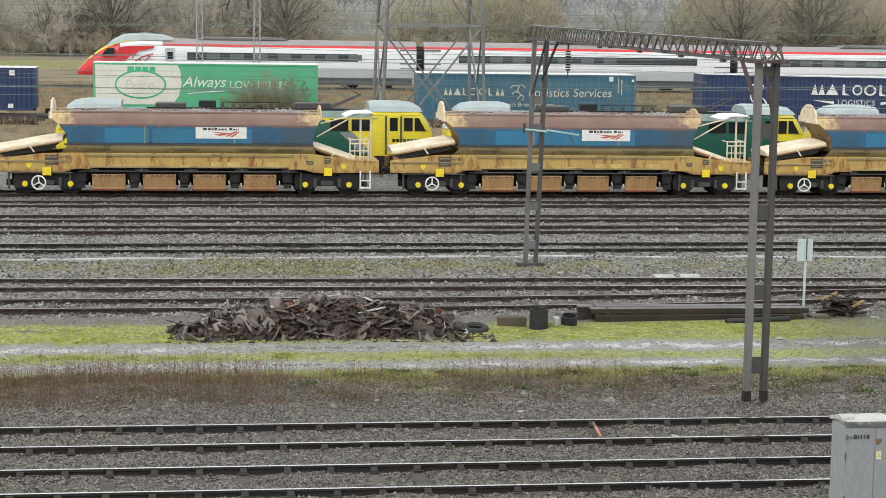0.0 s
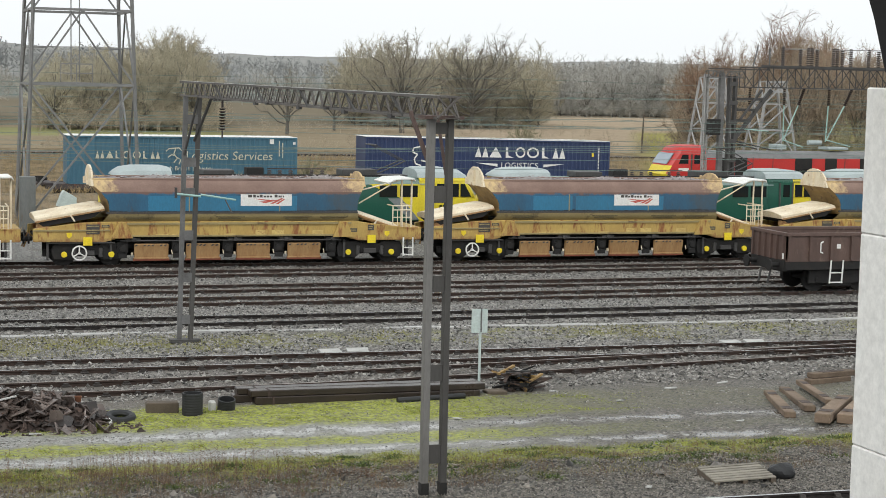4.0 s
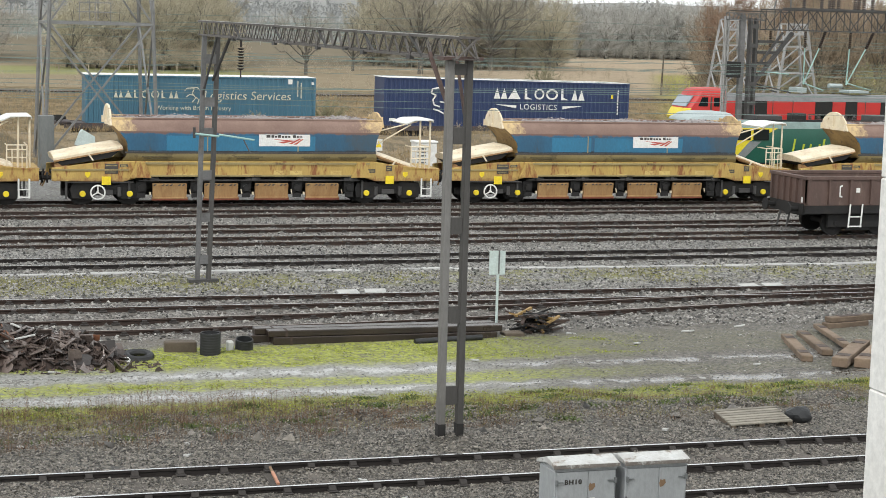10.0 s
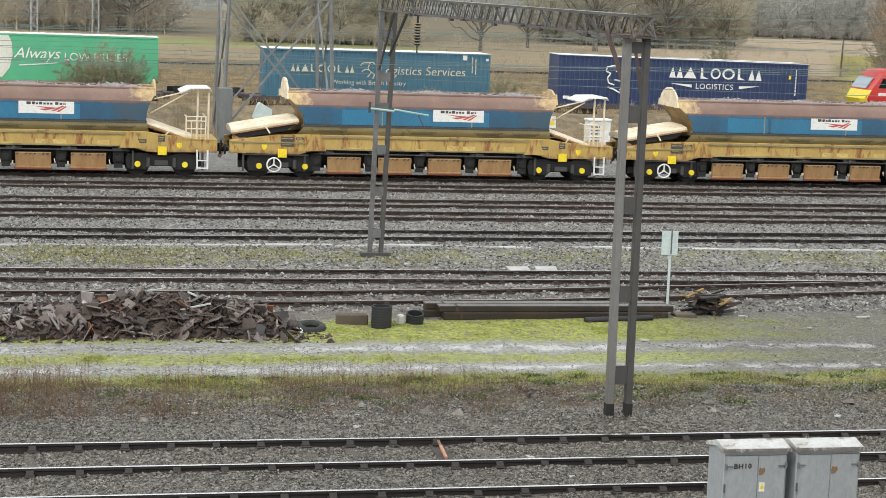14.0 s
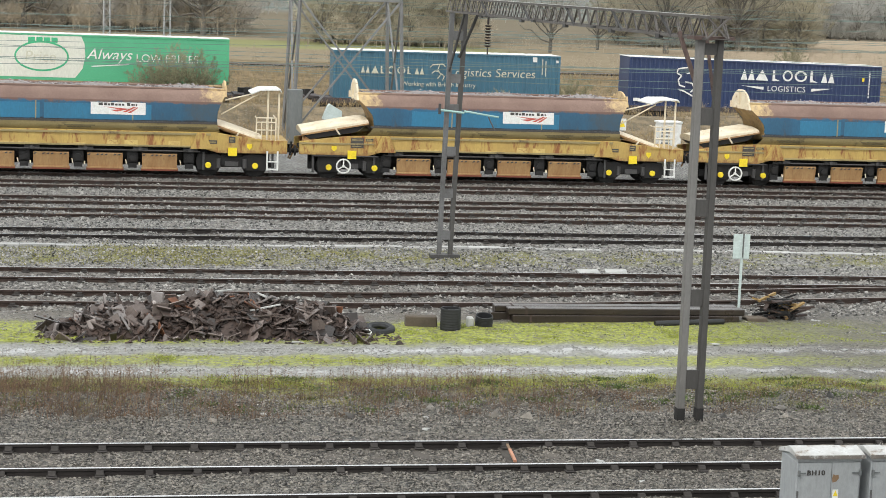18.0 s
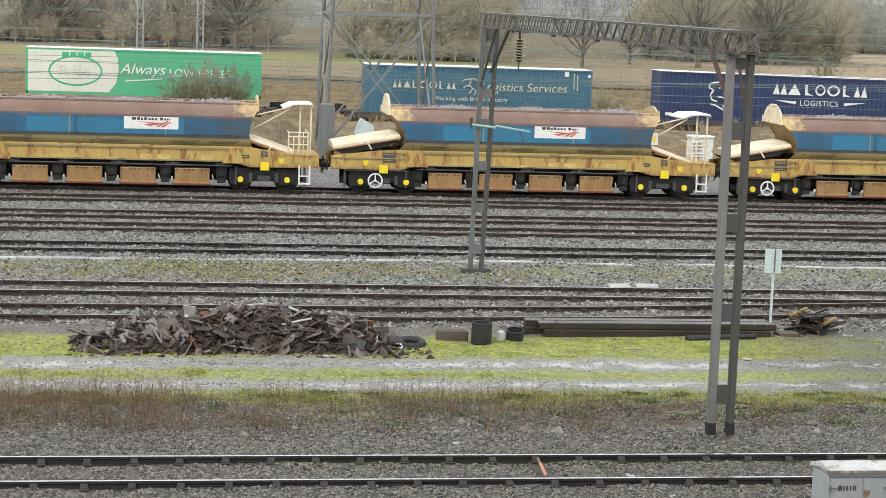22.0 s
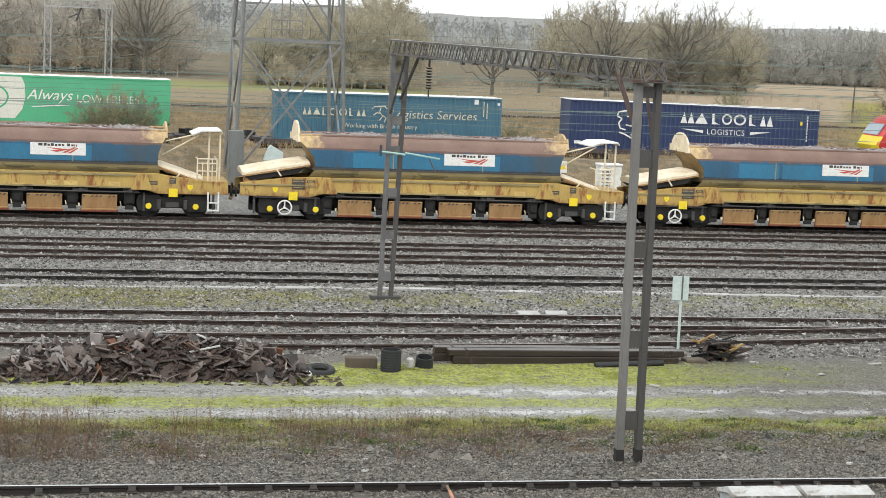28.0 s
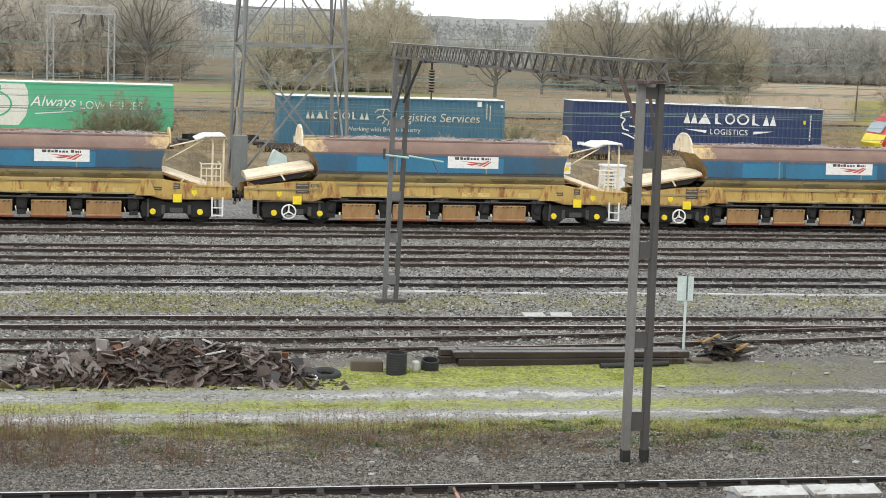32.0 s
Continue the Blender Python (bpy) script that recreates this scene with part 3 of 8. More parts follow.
    for y, z in ((-1.0, 3.35), (0.0, 3.75), (1.0, 3.35)):
        part("end_rib", Shape().box(-5.57, -5.5, y - 0.03, y + 0.03, 3.08, z), m_cream, w)
    s = Shape()
    for sg in (-1, 1):
        s.loft([[(-5.43, sg * 1.21, 3.1), (-5.14, sg * 1.275, 2.85), (-4.93, sg * 1.295, 2.6), (-4.81, sg * 1.295, 2.25), (-4.86, sg * 1.27, 1.95)], [(-5.43, 0, 3.1), (-5.2, 0, 2.85), (-5.0, 0, 2.6), (-4.84, 0, 2.25), (-4.8, 0, 1.85)]], caps=False, closed=False)
    part("end_sheet", s, m_gold, w, "slanting dirty gold end sheet")
    s = Shape()
    for sg in (-1, 1):
        s.loft([[(5.33, sg * 1.21, 3.1), (5.19, sg * 1.275, 2.85), (5.09, sg * 1.295, 2.6), (5.03, sg * 1.295, 2.25), (5.06, sg * 1.27, 1.95)], [(5.33, 0, 3.1), (5.25, 0, 2.85), (5.15, 0, 2.6), (5.06, 0, 2.25), (5.04, 0, 1.85)]], caps=False, closed=False)
    part("end_sheet", s, m_gold, w, "slanting end sheet")
    # discharge chutes: shallow troughs with raised edges
    for x0, z0, x1, z1, wd in ((-7.62, 1.72, -5.0, 2.2, 1.18), (6.75, 1.42, 5.02, 2.0, 1.15)):
        d = Vector((x1 - x0, 0, z1 - z0))
        m = Matrix.Translation((x0, 0, z0)) @ Matrix(((d.x / d.length, 0, -d.z / d.length * (1 if d.x > 0 else -1), 0), (0, 1, 0, 0), (d.z / d.length, 0, abs(d.x) / d.length, 0), (0, 0, 0, 1)))
        L = d.length
        big = d.x > 0
        hh = 0.26 if big else 0.16
        arch = [(-wd, -0.02), (-wd, hh * 0.42), (-wd + 0.1, hh * 0.62), (-wd + 0.75, hh), (wd - 0.75, hh), (wd - 0.1, hh * 0.62), (wd, hh * 0.42), (wd, -0.02)]
        rings = [[m @ Vector((q * L, u * k, v * k2)) for u, v in arch] for q, k, k2 in ((0.0, 0.96, 1.0), (0.3, 1.0, 1.0), (0.6, 1.01, 1.04), (0.9, 1.0, 1.0), (1.0, 0.97, 0.7))]
        ch = part("chute", Shape().loft(rings), m_cream, w, "cream discharge chute with rusty edges", bevel=0.015)
        part("chute_lip", Shape().add([m @ Vector((a * L, y, b)) for y in (-wd - 0.012, -wd + 0.03) for a, b in ((0.0, -0.05), (1.0, -0.05), (1.0, 0.01), (0.0, 0.01))], [(0, 1, 2, 3), (7, 6, 5, 4), (0, 4, 5, 1), (3, 2, 6, 7), (0, 3, 7, 4), (1, 5, 6, 2)]), m_door_rust, ch, "rusty lower lip")
        part("chute_stay", Shape().bar(m @ Vector((0.5 * L, -wd - 0.03, 0.04)), m @ Vector((0.55 * L, -wd - 0.03, -0.26)), 0.03, 0.06), m_cream, ch)
        tray = [(0.02 * L, -0.02), (0.98 * L, -0.02), (0.8 * L, -0.26 if big else -0.12), (0.1 * L, -0.24 if big else -0.06)]
        part("chute_tray", Shape().add([m @ Vector((a, y, b)) for y in (-wd + 0.06, wd - 0.06) for a, b in tray], [(0, 1, 2, 3), (4, 5, 6, 7), (0, 1, 5, 4), (1, 2, 6, 5), (2, 3, 7, 6), (3, 0, 4, 7)]), m_black if big else m_door_rust, ch)
    # load
    s = Shape()
    n = 60
    rings = []
    for i in range(n + 1):
        x = -5.35 + 10.6 * i / n
        r = []
        for j in range(9):
            y = -1.0 + 2.0 * j / 8
            heap = 0.09 * max(0, math.sin(x * 1.9 + 0.6)) + 0.07 * noise.noise((x * 3, y * 3, at.translation.x))
            r.append((x, y, 3.18 + (0.17 + heap) * (1 - (y / 1.05) ** 2)))
        rings.append(r)
    s.loft(rings, caps=False, closed=False)
    part("stone_load", s, m_load, w, "grey stone heaped in the tub")
    s, rg = Shape(), random.Random(23)
    for i in range(420):
        x, y, q = rg.uniform(-5.2, 5.1), rg.uniform(-0.9, 0.5), rg.uniform(0.03, 0.075)
        z = 3.2 + (0.17 + 0.09 * max(0, math.sin(x * 1.9 + 0.6))) * (1 - (y / 1.05) ** 2) + rg.uniform(-0.01, 0.03)
        o = [(x + q * rg.uniform(0.7, 1.2), y, z), (x, y + q, z), (x - q * rg.uniform(0.7, 1.2), y, z), (x, y - q, z), (x + rg.uniform(-0.3, 0.3) * q, y, z + q * rg.uniform(0.5, 0.9))]
        s.add(o, [(0, 1, 4), (1, 2, 4), (2, 3, 4), (3, 0, 4), (3, 2, 1, 0)])
    tagged(part("load_stones", s, m_load_stone, w), kind="stuff")
    # frame
    s = Shape()
    for sg in (-1, 1):
        poly = [(-7.7, 1.45), (-5.9, 1.68), (-4.7, 1.72), (5.0, 1.72), (5.6, 1.62), (7.75, 1.38), (7.75, 0.95), (5.1, 0.93), (4.3, 1.15), (-4.2, 1.15), (-5.0, 0.93), (-7.7, 0.95)]
        s.prism(poly, "y", sg * 1.16 - 0.09, sg * 1.16 + 0.09)
    part("sole_frame", s, m_yellow_w, w, "rust-streaked yellow frame", bevel=0.012)
    s = Shape()
    for sg in (-1, 1):
        s.box(-4.3, 4.4, sg * 1.27 - 0.04, sg * 1.27 + 0.04, 1.13, 1.19).box(-4.5, 4.8, sg * 1.27 - 0.03, sg * 1.27 + 0.03, 1.6, 1.68)
        s.box(-7.7, -4.8, sg * 1.26 - 0.03, sg * 1.26 + 0.03, 1.36, 1.42)
    part("frame_flange", s, m_khaki, w)
    for x in (-4.35, 4.45):
        for sg in (-1, 1):
            part("gusset", Shape().prism([(x - 0.42, 1.08), (x + 0.42, 1.08), (x + 0.16, 1.7), (x - 0.16, 1.7)], "y", sg * 1.25, sg * 1.38), m_yellow_w, w, bevel=0.01)
    # warning lines along the lower sheet, too small to read
    for x in (-3.8, -0.2, 2.5, 4.0):
        for i, (a, b) in enumerate(((0.0, 1.15), (0.1, 1.0))):
            part("warning_line", Shape().box(x + a - 0.5, x + b - 0.5, -1.318 + 0.05 * i, -1.305 + 0.05 * i, 1.885 - 0.075 * i, 1.925 - 0.075 * i), m_dim_mark, w, "faint line of small dark lettering")
    for x, b in ((-3.05, 0.5), (-2.4, 0.35), (-0.35, 0.45), (0.9, 0.4), (1.55, 0.5), (3.2, 0.45)):
        part("paint_patch", Shape().box(x, x + b, -1.258, -1.2505, 1.12, 1.12 + 0.12 * (1 + (x > 0))), m_pale_patch, w, "paler yellow touched-up patch")
    part("floor", Shape().box(-7.6, 7.7, -1.05, 1.05, 1.1, 1.2), m_black, w)
    part("saddle", Shape().box(-4.6, 4.7, -0.7, 0.7, 0.6, 1.75), m_black, w)
    for x in (-3.9, -1.9, 0.1, 2.15, 4.05):
        part("door_valve", Shape().rod((x, -1.3, 1.02), (x, -0.9, 1.02), 0.085, 10).box(x - 0.28, x + 0.28, -1.2, -0.9, 0.93, 1.08), m_steel_dark, w, bevel=0.01)
    part("air_pipe", Shape().rod((-4.4, -1.24, 0.98), (4.4, -1.24, 0.97), 0.03, 6), m_steel_dark, w)
    part("air_pipe", Shape().rod((-7.2, -1.2, 0.9), (-4.6, -1.22, 0.9), 0.03, 6), m_steel_dark, w)
    for x in (-7.15, -4.75, 4.55, 7.2):
        part("hanger", Shape().box(x - 0.04, x + 0.04, -1.16, -1.06, 0.25, 0.95), m_steel_dark, w)
    # doors
    for i, x in enumerate((-3.2, -1.18, 0.83, 2.88)):
        for sg in (1, -1):
            s = Shape().prism([(sg * 1.1, 0.86), (sg * 1.3, 0.84), (sg * 1.2, 0.3), (sg * 1.08, 0.28)], "x", x - 0.66, x + 0.66)
            s.box(x - 0.69, x + 0.69, sg * 1.2 - 0.06, sg * 1.2 + 0.03, 0.26, 0.32)
            door = part("hopper_door", s, m_door_rust, w, "rust-orange discharge door", bevel=0.012)
        part("door_lip", Shape().box(x - 0.7, x + 0.7, -1.25, -1.18, 0.2, 0.315), m_red_rust, door, "dark red-brown lip")
        for k in range(8):
            if k % 4 != 1:
                part("hazard_bar", Shape().prism([(x - 0.66 + 0.16 * k, 0.77), (x - 0.58 + 0.16 * k, 0.77), (x - 0.52 + 0.16 * k, 0.83), (x - 0.6 + 0.16 * k, 0.83)], "y", -1.306, -1.27), m_grey_mark, door, "worn black hazard stripe")
        part("door_pin", Shape().box(x - 0.79, x - 0.74, -1.33, -1.2, 0.42, 0.52), m_cream, door)
        part("door_hook", Shape().rod((x + 0.77, -1.27, 0.62), (x + 0.81, -1.27, 0.45), 0.022), m_cream, door)
    for x in (-4.3, -2.18, -0.18, 1.86, 4.0):
        part("door_cylinder", Shape().box(x - 0.2, x + 0.2, -1.15, 1.15, 0.5, 0.92).rod((x, -1.25, 0.68), (x, -0.9, 0.68), 0.13, 10).box(x - 0.16, x + 0.16, -1.22, -1.12, 0.3, 0.48), m_black, w)
    # bogies
    for bx in (-5.63, 5.63):
        b = part("bogie", Shape().prism([(bx - 1.38, 0.6), (bx - 1.3, 0.86), (bx - 0.55, 0.9), (bx - 0.4, 0.8), (bx + 0.4, 0.8), (bx + 0.55, 0.9), (bx + 1.3, 0.86), (bx + 1.38, 0.6), (bx + 1.3, 0.26), (bx + 0.58, 0.24), (bx + 0.38, 0.42), (bx - 0.38, 0.42), (bx - 0.58, 0.24), (bx - 1.3, 0.26)], "y", -1.08, -0.88).prism([(bx - 1.2, 0.72), (bx + 1.2, 0.72), (bx + 1.2, 0.35), (bx - 1.2, 0.35)], "y", 0.96, 1.08).box(bx - 0.4, bx + 0.4, -1.0, 1.0, 0.45, 0.95), m_black, w, "grimy black bogie", bevel=0.015)
        for ax in (bx - 0.9, bx + 0.9):
            wh = Shape()
            for sg in (-1, 1):
                wh.rod((ax, sg * 0.7, 0.45), (ax, sg * 0.83, 0.45), 0.45, 24).rod((ax, sg * 0.69, 0.45), (ax, sg * 0.72, 0.45), 0.485, 24)
            wh.rod((ax, -0.9, 0.45), (ax, 0.9, 0.45), 0.09, 10)
            part("wheelset", wh, m_black, b, smooth=True)
            part("axle_box", Shape().rod((ax, -1.18, 0.45), (ax, -1.08, 0.45), 0.115, 14), m_yellow, b, "yellow axle box cover", bevel=0.012, smooth=True)
        part("bogie_spring", Shape().rod((bx - 0.5, -1.1, 0.35), (bx - 0.5, -1.1, 0.7), 0.08, 8).rod((bx + 0.5, -1.1, 0.35), (bx + 0.5, -1.1, 0.7), 0.08, 8).box(bx - 0.25, bx + 0.25, -1.16, -1.06, 0.42, 0.6), m_steel_dark, b)
    # hand wheel
    hx = -5.97
    s = Shape()
    for i in range(20):
        a0, a1 = 2 * math.pi * i / 20, 2 * math.pi * (i + 1) / 20
        s.rod((hx + 0.27 * math.cos(a0), -1.3, 0.52 + 0.27 * math.sin(a0)), (hx + 0.27 * math.cos(a1), -1.3, 0.52 + 0.27 * math.sin(a1)), 0.032, 6)
    for a in (90, 210, 330):
        s.rod((hx, -1.3, 0.52), (hx + 0.26 * math.cos(radians(a)), -1.3, 0.52 + 0.26 * math.sin(radians(a))), 0.028, 6)
    s.rod((hx, -1.34, 0.52), (hx, -1.2, 0.52), 0.05, 8)
    part("brake_wheel", s, m_white, w, "white three-spoked brake hand wheel")
    # plates and tags
    for x, z, sz in ((-5.65, 0.96, 0.17), (5.65, 0.98, 0.17)):
        part("tag", Shape().box(x - sz, x + sz, -1.3, -1.265, z - 0.15, z + 0.17), m_yellow, w, "yellow tag plate")
    for x in (-6.35, 6.3):
        part("jacking_mark", Shape().prism([(x - 0.1, 1.3), (x + 0.1, 1.3), (x + 0.1, 1.18), (x, 1.08), (x - 0.1, 1.18)], "y", -1.275, -1.255), m_yellow, w)
    for a, b, z0, z1 in ((-5.7, -5.2, 1.24, 1.62), (-5.12, -4.82, 1.5, 1.6), (4.6, 5.05, 1.28, 1.42), (5.5, 5.75, 1.34, 1.56)):
        p = part("data_panel", Shape().box(a, b, -1.268, -1.255, z0, z1), m_grey_mark, w, "black data panel with pale lines of figures")
        part("data_line", Shape().box(a + 0.03, b - 0.08, -1.272, -1.268, z0 + 0.05, z0 + 0.08).box(a + 0.03, b - 0.04, -1.272, -1.268, z1 - 0.09, z1 - 0.05), m_khaki, p)
    # ends: buffers, hoses, coupler
    for sg, x in ((-1, -7.7), (1, 7.75)):
        for y in (-0.87, 0.87):
            part("buffer", Shape().rod((x, y, 1.06), (x + sg * 0.3, y, 1.06), 0.09, 10).rod((x + sg * 0.3, y, 1.06), (x + sg * 0.36, y, 1.06), 0.2, 14), m_black, w)
    part("coupling", Shape().bar((-8.0, 0, 1.0), (-7.6, 0, 1.0), 0.12, 0.14).rod((-7.75, -0.5, 1.25), (-8.0, -0.5, 0.7), 0.035).rod((-7.75, 0.4, 1.2), (-8.0, 0.35, 0.65), 0.03).box(-7.55, -7.1, -1.1, -0.7, 1.42, 1.62), m_door_rust, w)
    # platform at the right-hand end
    part("platform", Shape().box(6.3, 7.75, -1.25, 1.25, 1.38, 1.45), m_yellow_w, w, bevel=0.01)
    s = Shape()
    for y in (-1.2,):
        for x in (6.55, 6.95, 7.3):
            s.rod((x, y, 1.42), (x, y, 2.32), 0.028)
        for z in (1.85, 2.15, 2.32):
            s.rod((6.55, y, z), (7.3, y, z), 0.026)
        s.rod((6.75, y, 1.42), (6.75, y, 2.15), 0.02).rod((7.12, y, 1.42), (7.12, y, 2.32), 0.02)
    s.rod((7.3, -1.2, 2.32), (7.3, 0.2, 2.32), 0.026).rod((6.55, -1.2, 2.32), (6.55, -0.4, 2.32), 0.026)
    part("handrail", s, m_cream, w, "cream tubular handrail")
    s = Shape()
    for x in (7.0, 7.42):
        s.rod((x, -0.9, 1.42), (x, -0.9, 3.38), 0.04)
    s.rod((5.35, -0.9, 2.95), (6.9, -0.9, 3.34), 0.03).rod((5.2, -0.9, 2.4), (6.6, -0.9, 3.2), 0.03)
    part("canopy_post", s, m_cream, w)
    part("canopy", Shape().prism([(6.35, 3.2), (6.7, 3.36), (7.45, 3.38), (7.5, 3.3), (7.5, 3.35), (7.45, 3.43), (6.7, 3.41), (6.33, 3.25)], "y", -1.15, 0.9), m_white, w, "small white canopy sheet")
    lad = part("ladder", Shape().rod((6.98, -1.32, 0.3), (6.98, -1.32, 1.05), 0.035).rod((7.38, -1.32, 0.3), (7.38, -1.32, 1.05), 0.035), m_white, w, "white steps")
    part("rung", Shape().box(6.98, 7.38, -1.38, -1.3, 0.32, 0.37), m_white, lad)
    part("rung", Shape().box(6.98, 7.38, -1.36, -1.3, 0.62, 0.66), m_white, lad)
    return w


m_load_stone = mat("loose_load_stone", (0.27, 0.245, 0.24), 0.85, dark=(0.13, 0.11, 0.105), scale=8, bump=0.1, island=0.5)
m_load = mat("crushed_stone", (0.27, 0.245, 0.235), 0.9, dark=(0.13, 0.115, 0.11), scale=6, fine=24, bump=1.0)
PITCH = 15.92
other = hopper_wagon(pose(14.215, WAGON_Y, 0))
for k in (-3, -2, -1, 1, 2, 3):
    copy_thing(other, pose(14.215 + PITCH * k, WAGON_Y, 0))


# ---- overhead line gantry ----
def lattice(s, a, b, size_w, size_h, n, r=0.03, phase=0, chord=0.07, taper=1.0):
    """A box girder of angle bars between two points on the level."""
    a, b = Vector(a), Vector(b)
    d = (b - a).normalized()
    side = Vector((-d.y, d.x, 0)) * size_w / 2
    up = Vector((0, 0, size_h / 2))
    corners = [side + up, side - up, -side - up, -side + up]
    for c in corners:
        s.bar(a + c, b + c * taper, chord, chord)
    for i in range(n):
        p, q = a + (b - a) * (i / n), a + (b - a) * ((i + 1) / n)
        for j in range(4):
            c0, c1 = corners[j], corners[(j + 1) % 4]
            if (i + j + phase) % 2:
                c0, c1 = c1, c0
            k0, k1 = 1 + (taper - 1) * i / n, 1 + (taper - 1) * (i + 1) / n
            s.bar(p + c0 * k0, q + c1 * k1, r, r)
            s.bar(p + corners[j] * k0, p + corners[(j + 1) % 4] * k0, r, r)
    return s


# Pale colour stands in for the sky's sheen on the wet boom top.
m_boom_sheen = mat("boom_sheen_steel", (0.5, 0.49, 0.47), 0.3, 0.3, dark=(0.25, 0.23, 0.21), scale=3, amount=0.9, second=(0.14, 0.09, 0.065), second_at=0.62)
m_boom = mat("boom_steel", (0.13, 0.12, 0.11), 0.6, 0.25, dark=(0.07, 0.06, 0.053), scale=1.6, amount=0.9)
# Lit and shaded leg steel: how light falls is put into the colours.
m_leg_lit = mat("lit_leg_steel", (0.2, 0.195, 0.185), 0.55, 0.25, dark=(0.12, 0.112, 0.1), scale=1.2, amount=0.9, streak=0.3)
m_leg_shaded = mat("shaded_leg_steel", (0.078, 0.075, 0.07), 0.65, 0.2, dark=(0.048, 0.044, 0.04), scale=1.2, amount=0.9, streak=0.3)


def warren(s, a, b, size_w, size_h, n, r):
    """Zigzag lacing on the four sides of a box girder between two points on the level."""
    a, b = Vector(a), Vector(b)
    d = (b - a).normalized()
    side = Vector((-d.y, d.x, 0)) * size_w / 2
    up = Vector((0, 0, size_h / 2))
    for i in range(n):
        p, m, q = (a + (b - a) * ((i + k) / n) for k in (0, 0.5, 1))
        for e in (side, -side):
            s.bar(p + e - up, m + e + up, r, r).bar(m + e + up, q + e - up, r, r)
        for e in (up, -up):
            s.bar(p - side + e, m + side + e, r * 0.8, r * 0.8).bar(m + side + e, q - side + e, r * 0.8, r * 0.8)
    return s


def gantry():
    g = thing("overhead_line_gantry", "weathered grey steel portal that carries overhead wires across the sidings", "gantry")
    # near leg: two channel posts with batten plates
    y, x0, x1 = 30.4, 9.73, 10.08
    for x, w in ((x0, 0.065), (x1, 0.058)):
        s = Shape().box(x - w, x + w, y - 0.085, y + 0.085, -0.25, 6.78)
        part("leg_post", s, m_leg_lit if x == x0 else m_leg_shaded, g, bevel=0.012)
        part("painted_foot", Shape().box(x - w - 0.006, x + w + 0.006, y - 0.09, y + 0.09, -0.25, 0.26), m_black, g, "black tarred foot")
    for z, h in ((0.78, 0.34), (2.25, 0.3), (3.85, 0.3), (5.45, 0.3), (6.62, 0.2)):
        part("batten_plate", Shape().box(x0 + 0.06, x1 - 0.06, y - 0.06, y - 0.03, z - h / 2, z + h / 2), m_leg_shaded, g)
    part("cap_plate", Shape().box(9.55, 10.28, y - 0.2, y + 0.2, 6.78, 6.84), m_cap, g, "rust-stained cap plate")
    part("brace", Shape().bar((9.78, 30.48, 5.85), (9.62, 31.3, 6.88), 0.06, 0.06).bar((10.05, 30.48, 5.8), (10.12, 31.3, 6.88), 0.05, 0.05), m_cap, g)
    # far leg, which leans a little
    y = 50.45
    for x0, x1 in ((8.76, 8.9), (9.08, 9.28)):
        part("leg_post", Shape().bar((x0, y, -0.25), (x1, y, 6.85), 0.15, 0.125), m_steel if x0 < 9 else m_leg_shaded, g, bevel=0.01)
    for z in (0.55, 1.75, 2.95, 4.15, 5.0, 6.2):
        u = z / 6.85
        part("batten_plate", Shape().box(8.8 + 0.14 * u, 9.04 + 0.2 * u, y - 0.1, y - 0.075, z - 0.13, z + 0.13), m_steel, g)
    part("foot_plate", Shape().bar((8.5, y, -0.06), (9.35, y, -0.06), 0.34, 0.1), m_steel_dark, g)
    part("brace", Shape().bar((9.12, 50.3, 5.6), (9.42, 49.3, 6.85), 0.06, 0.06), m_steel_dark, g)
    part("brace", Shape().bar((8.84, 50.3, 5.2), (9.1, 49.6, 6.85), 0.05, 0.05), m_steel_dark, g)
    # boom: four chords, zigzag lacing, crossed end bays and splice plates
    ba, bb = Vector((9.93, 30.05, 6.985)), Vector((9.0, 50.75, 7.055))
    chords = Shape()
    for sx in (-1, 1):
        for sz in (-1, 1):
            chords.bar(ba + Vector((sx * 0.2, 0, sz * 0.185)), bb + Vector((sx * 0.2, 0, sz * 0.185)), 0.05, 0.045)
    boom = part("boom", chords, m_boom, g, "lattice boom of angle bars")
    part("lacing", warren(Shape(), ba, bb, 0.4, 0.37, 33, 0.021), m_boom, boom)
    part("top_flange", Shape().bar(ba + Vector((-0.2, 0, 0.212)), bb + Vector((-0.2, 0, 0.212)), 0.07, 0.01), m_boom_sheen, boom, "pale strip that imitates sky sheen on the wet boom top")
    part("end_bracing", Shape().bar((9.74, 30.07, 6.8), (10.12, 30.07, 7.17), 0.03, 0.03).bar((10.12, 30.09, 6.8), (9.74, 30.09, 7.17), 0.03, 0.03).bar((10.13, 30.05, 6.8), (10.13, 30.65, 7.17), 0.03, 0.03), m_boom, boom)
    for u in (0.12, 0.26, 0.42, 0.6, 0.8):
        c = ba + (bb - ba) * u
        part("splice_bracing", Shape().bar(c + Vector((-0.21, 0, 0.19)), c + (bb - ba) * -0.035 + Vector((-0.21, 0, -0.19)), 0.04, 0.04).box(c.x - 0.24, c.x - 0.16, c.y - 0.12, c.y + 0.12, c.z - 0.26, c.z - 0.18), m_steel_dark, boom)
    s = Shape()
    for i in (8, 14, 20):
        u = i / 26
        s.box(9.93 - 0.91 * u - 0.3, 9.93 - 0.91 * u + 0.3, 30.2 + 20.5 * u - 0.1, 30.2 + 20.5 * u + 0.1, 6.8, 6.85)
    part("clamp", s, m_steel_dark, g)
    ins = Shape().rod((9.3, 47.2, 6.85), (9.3, 47.2, 6.6), 0.03)
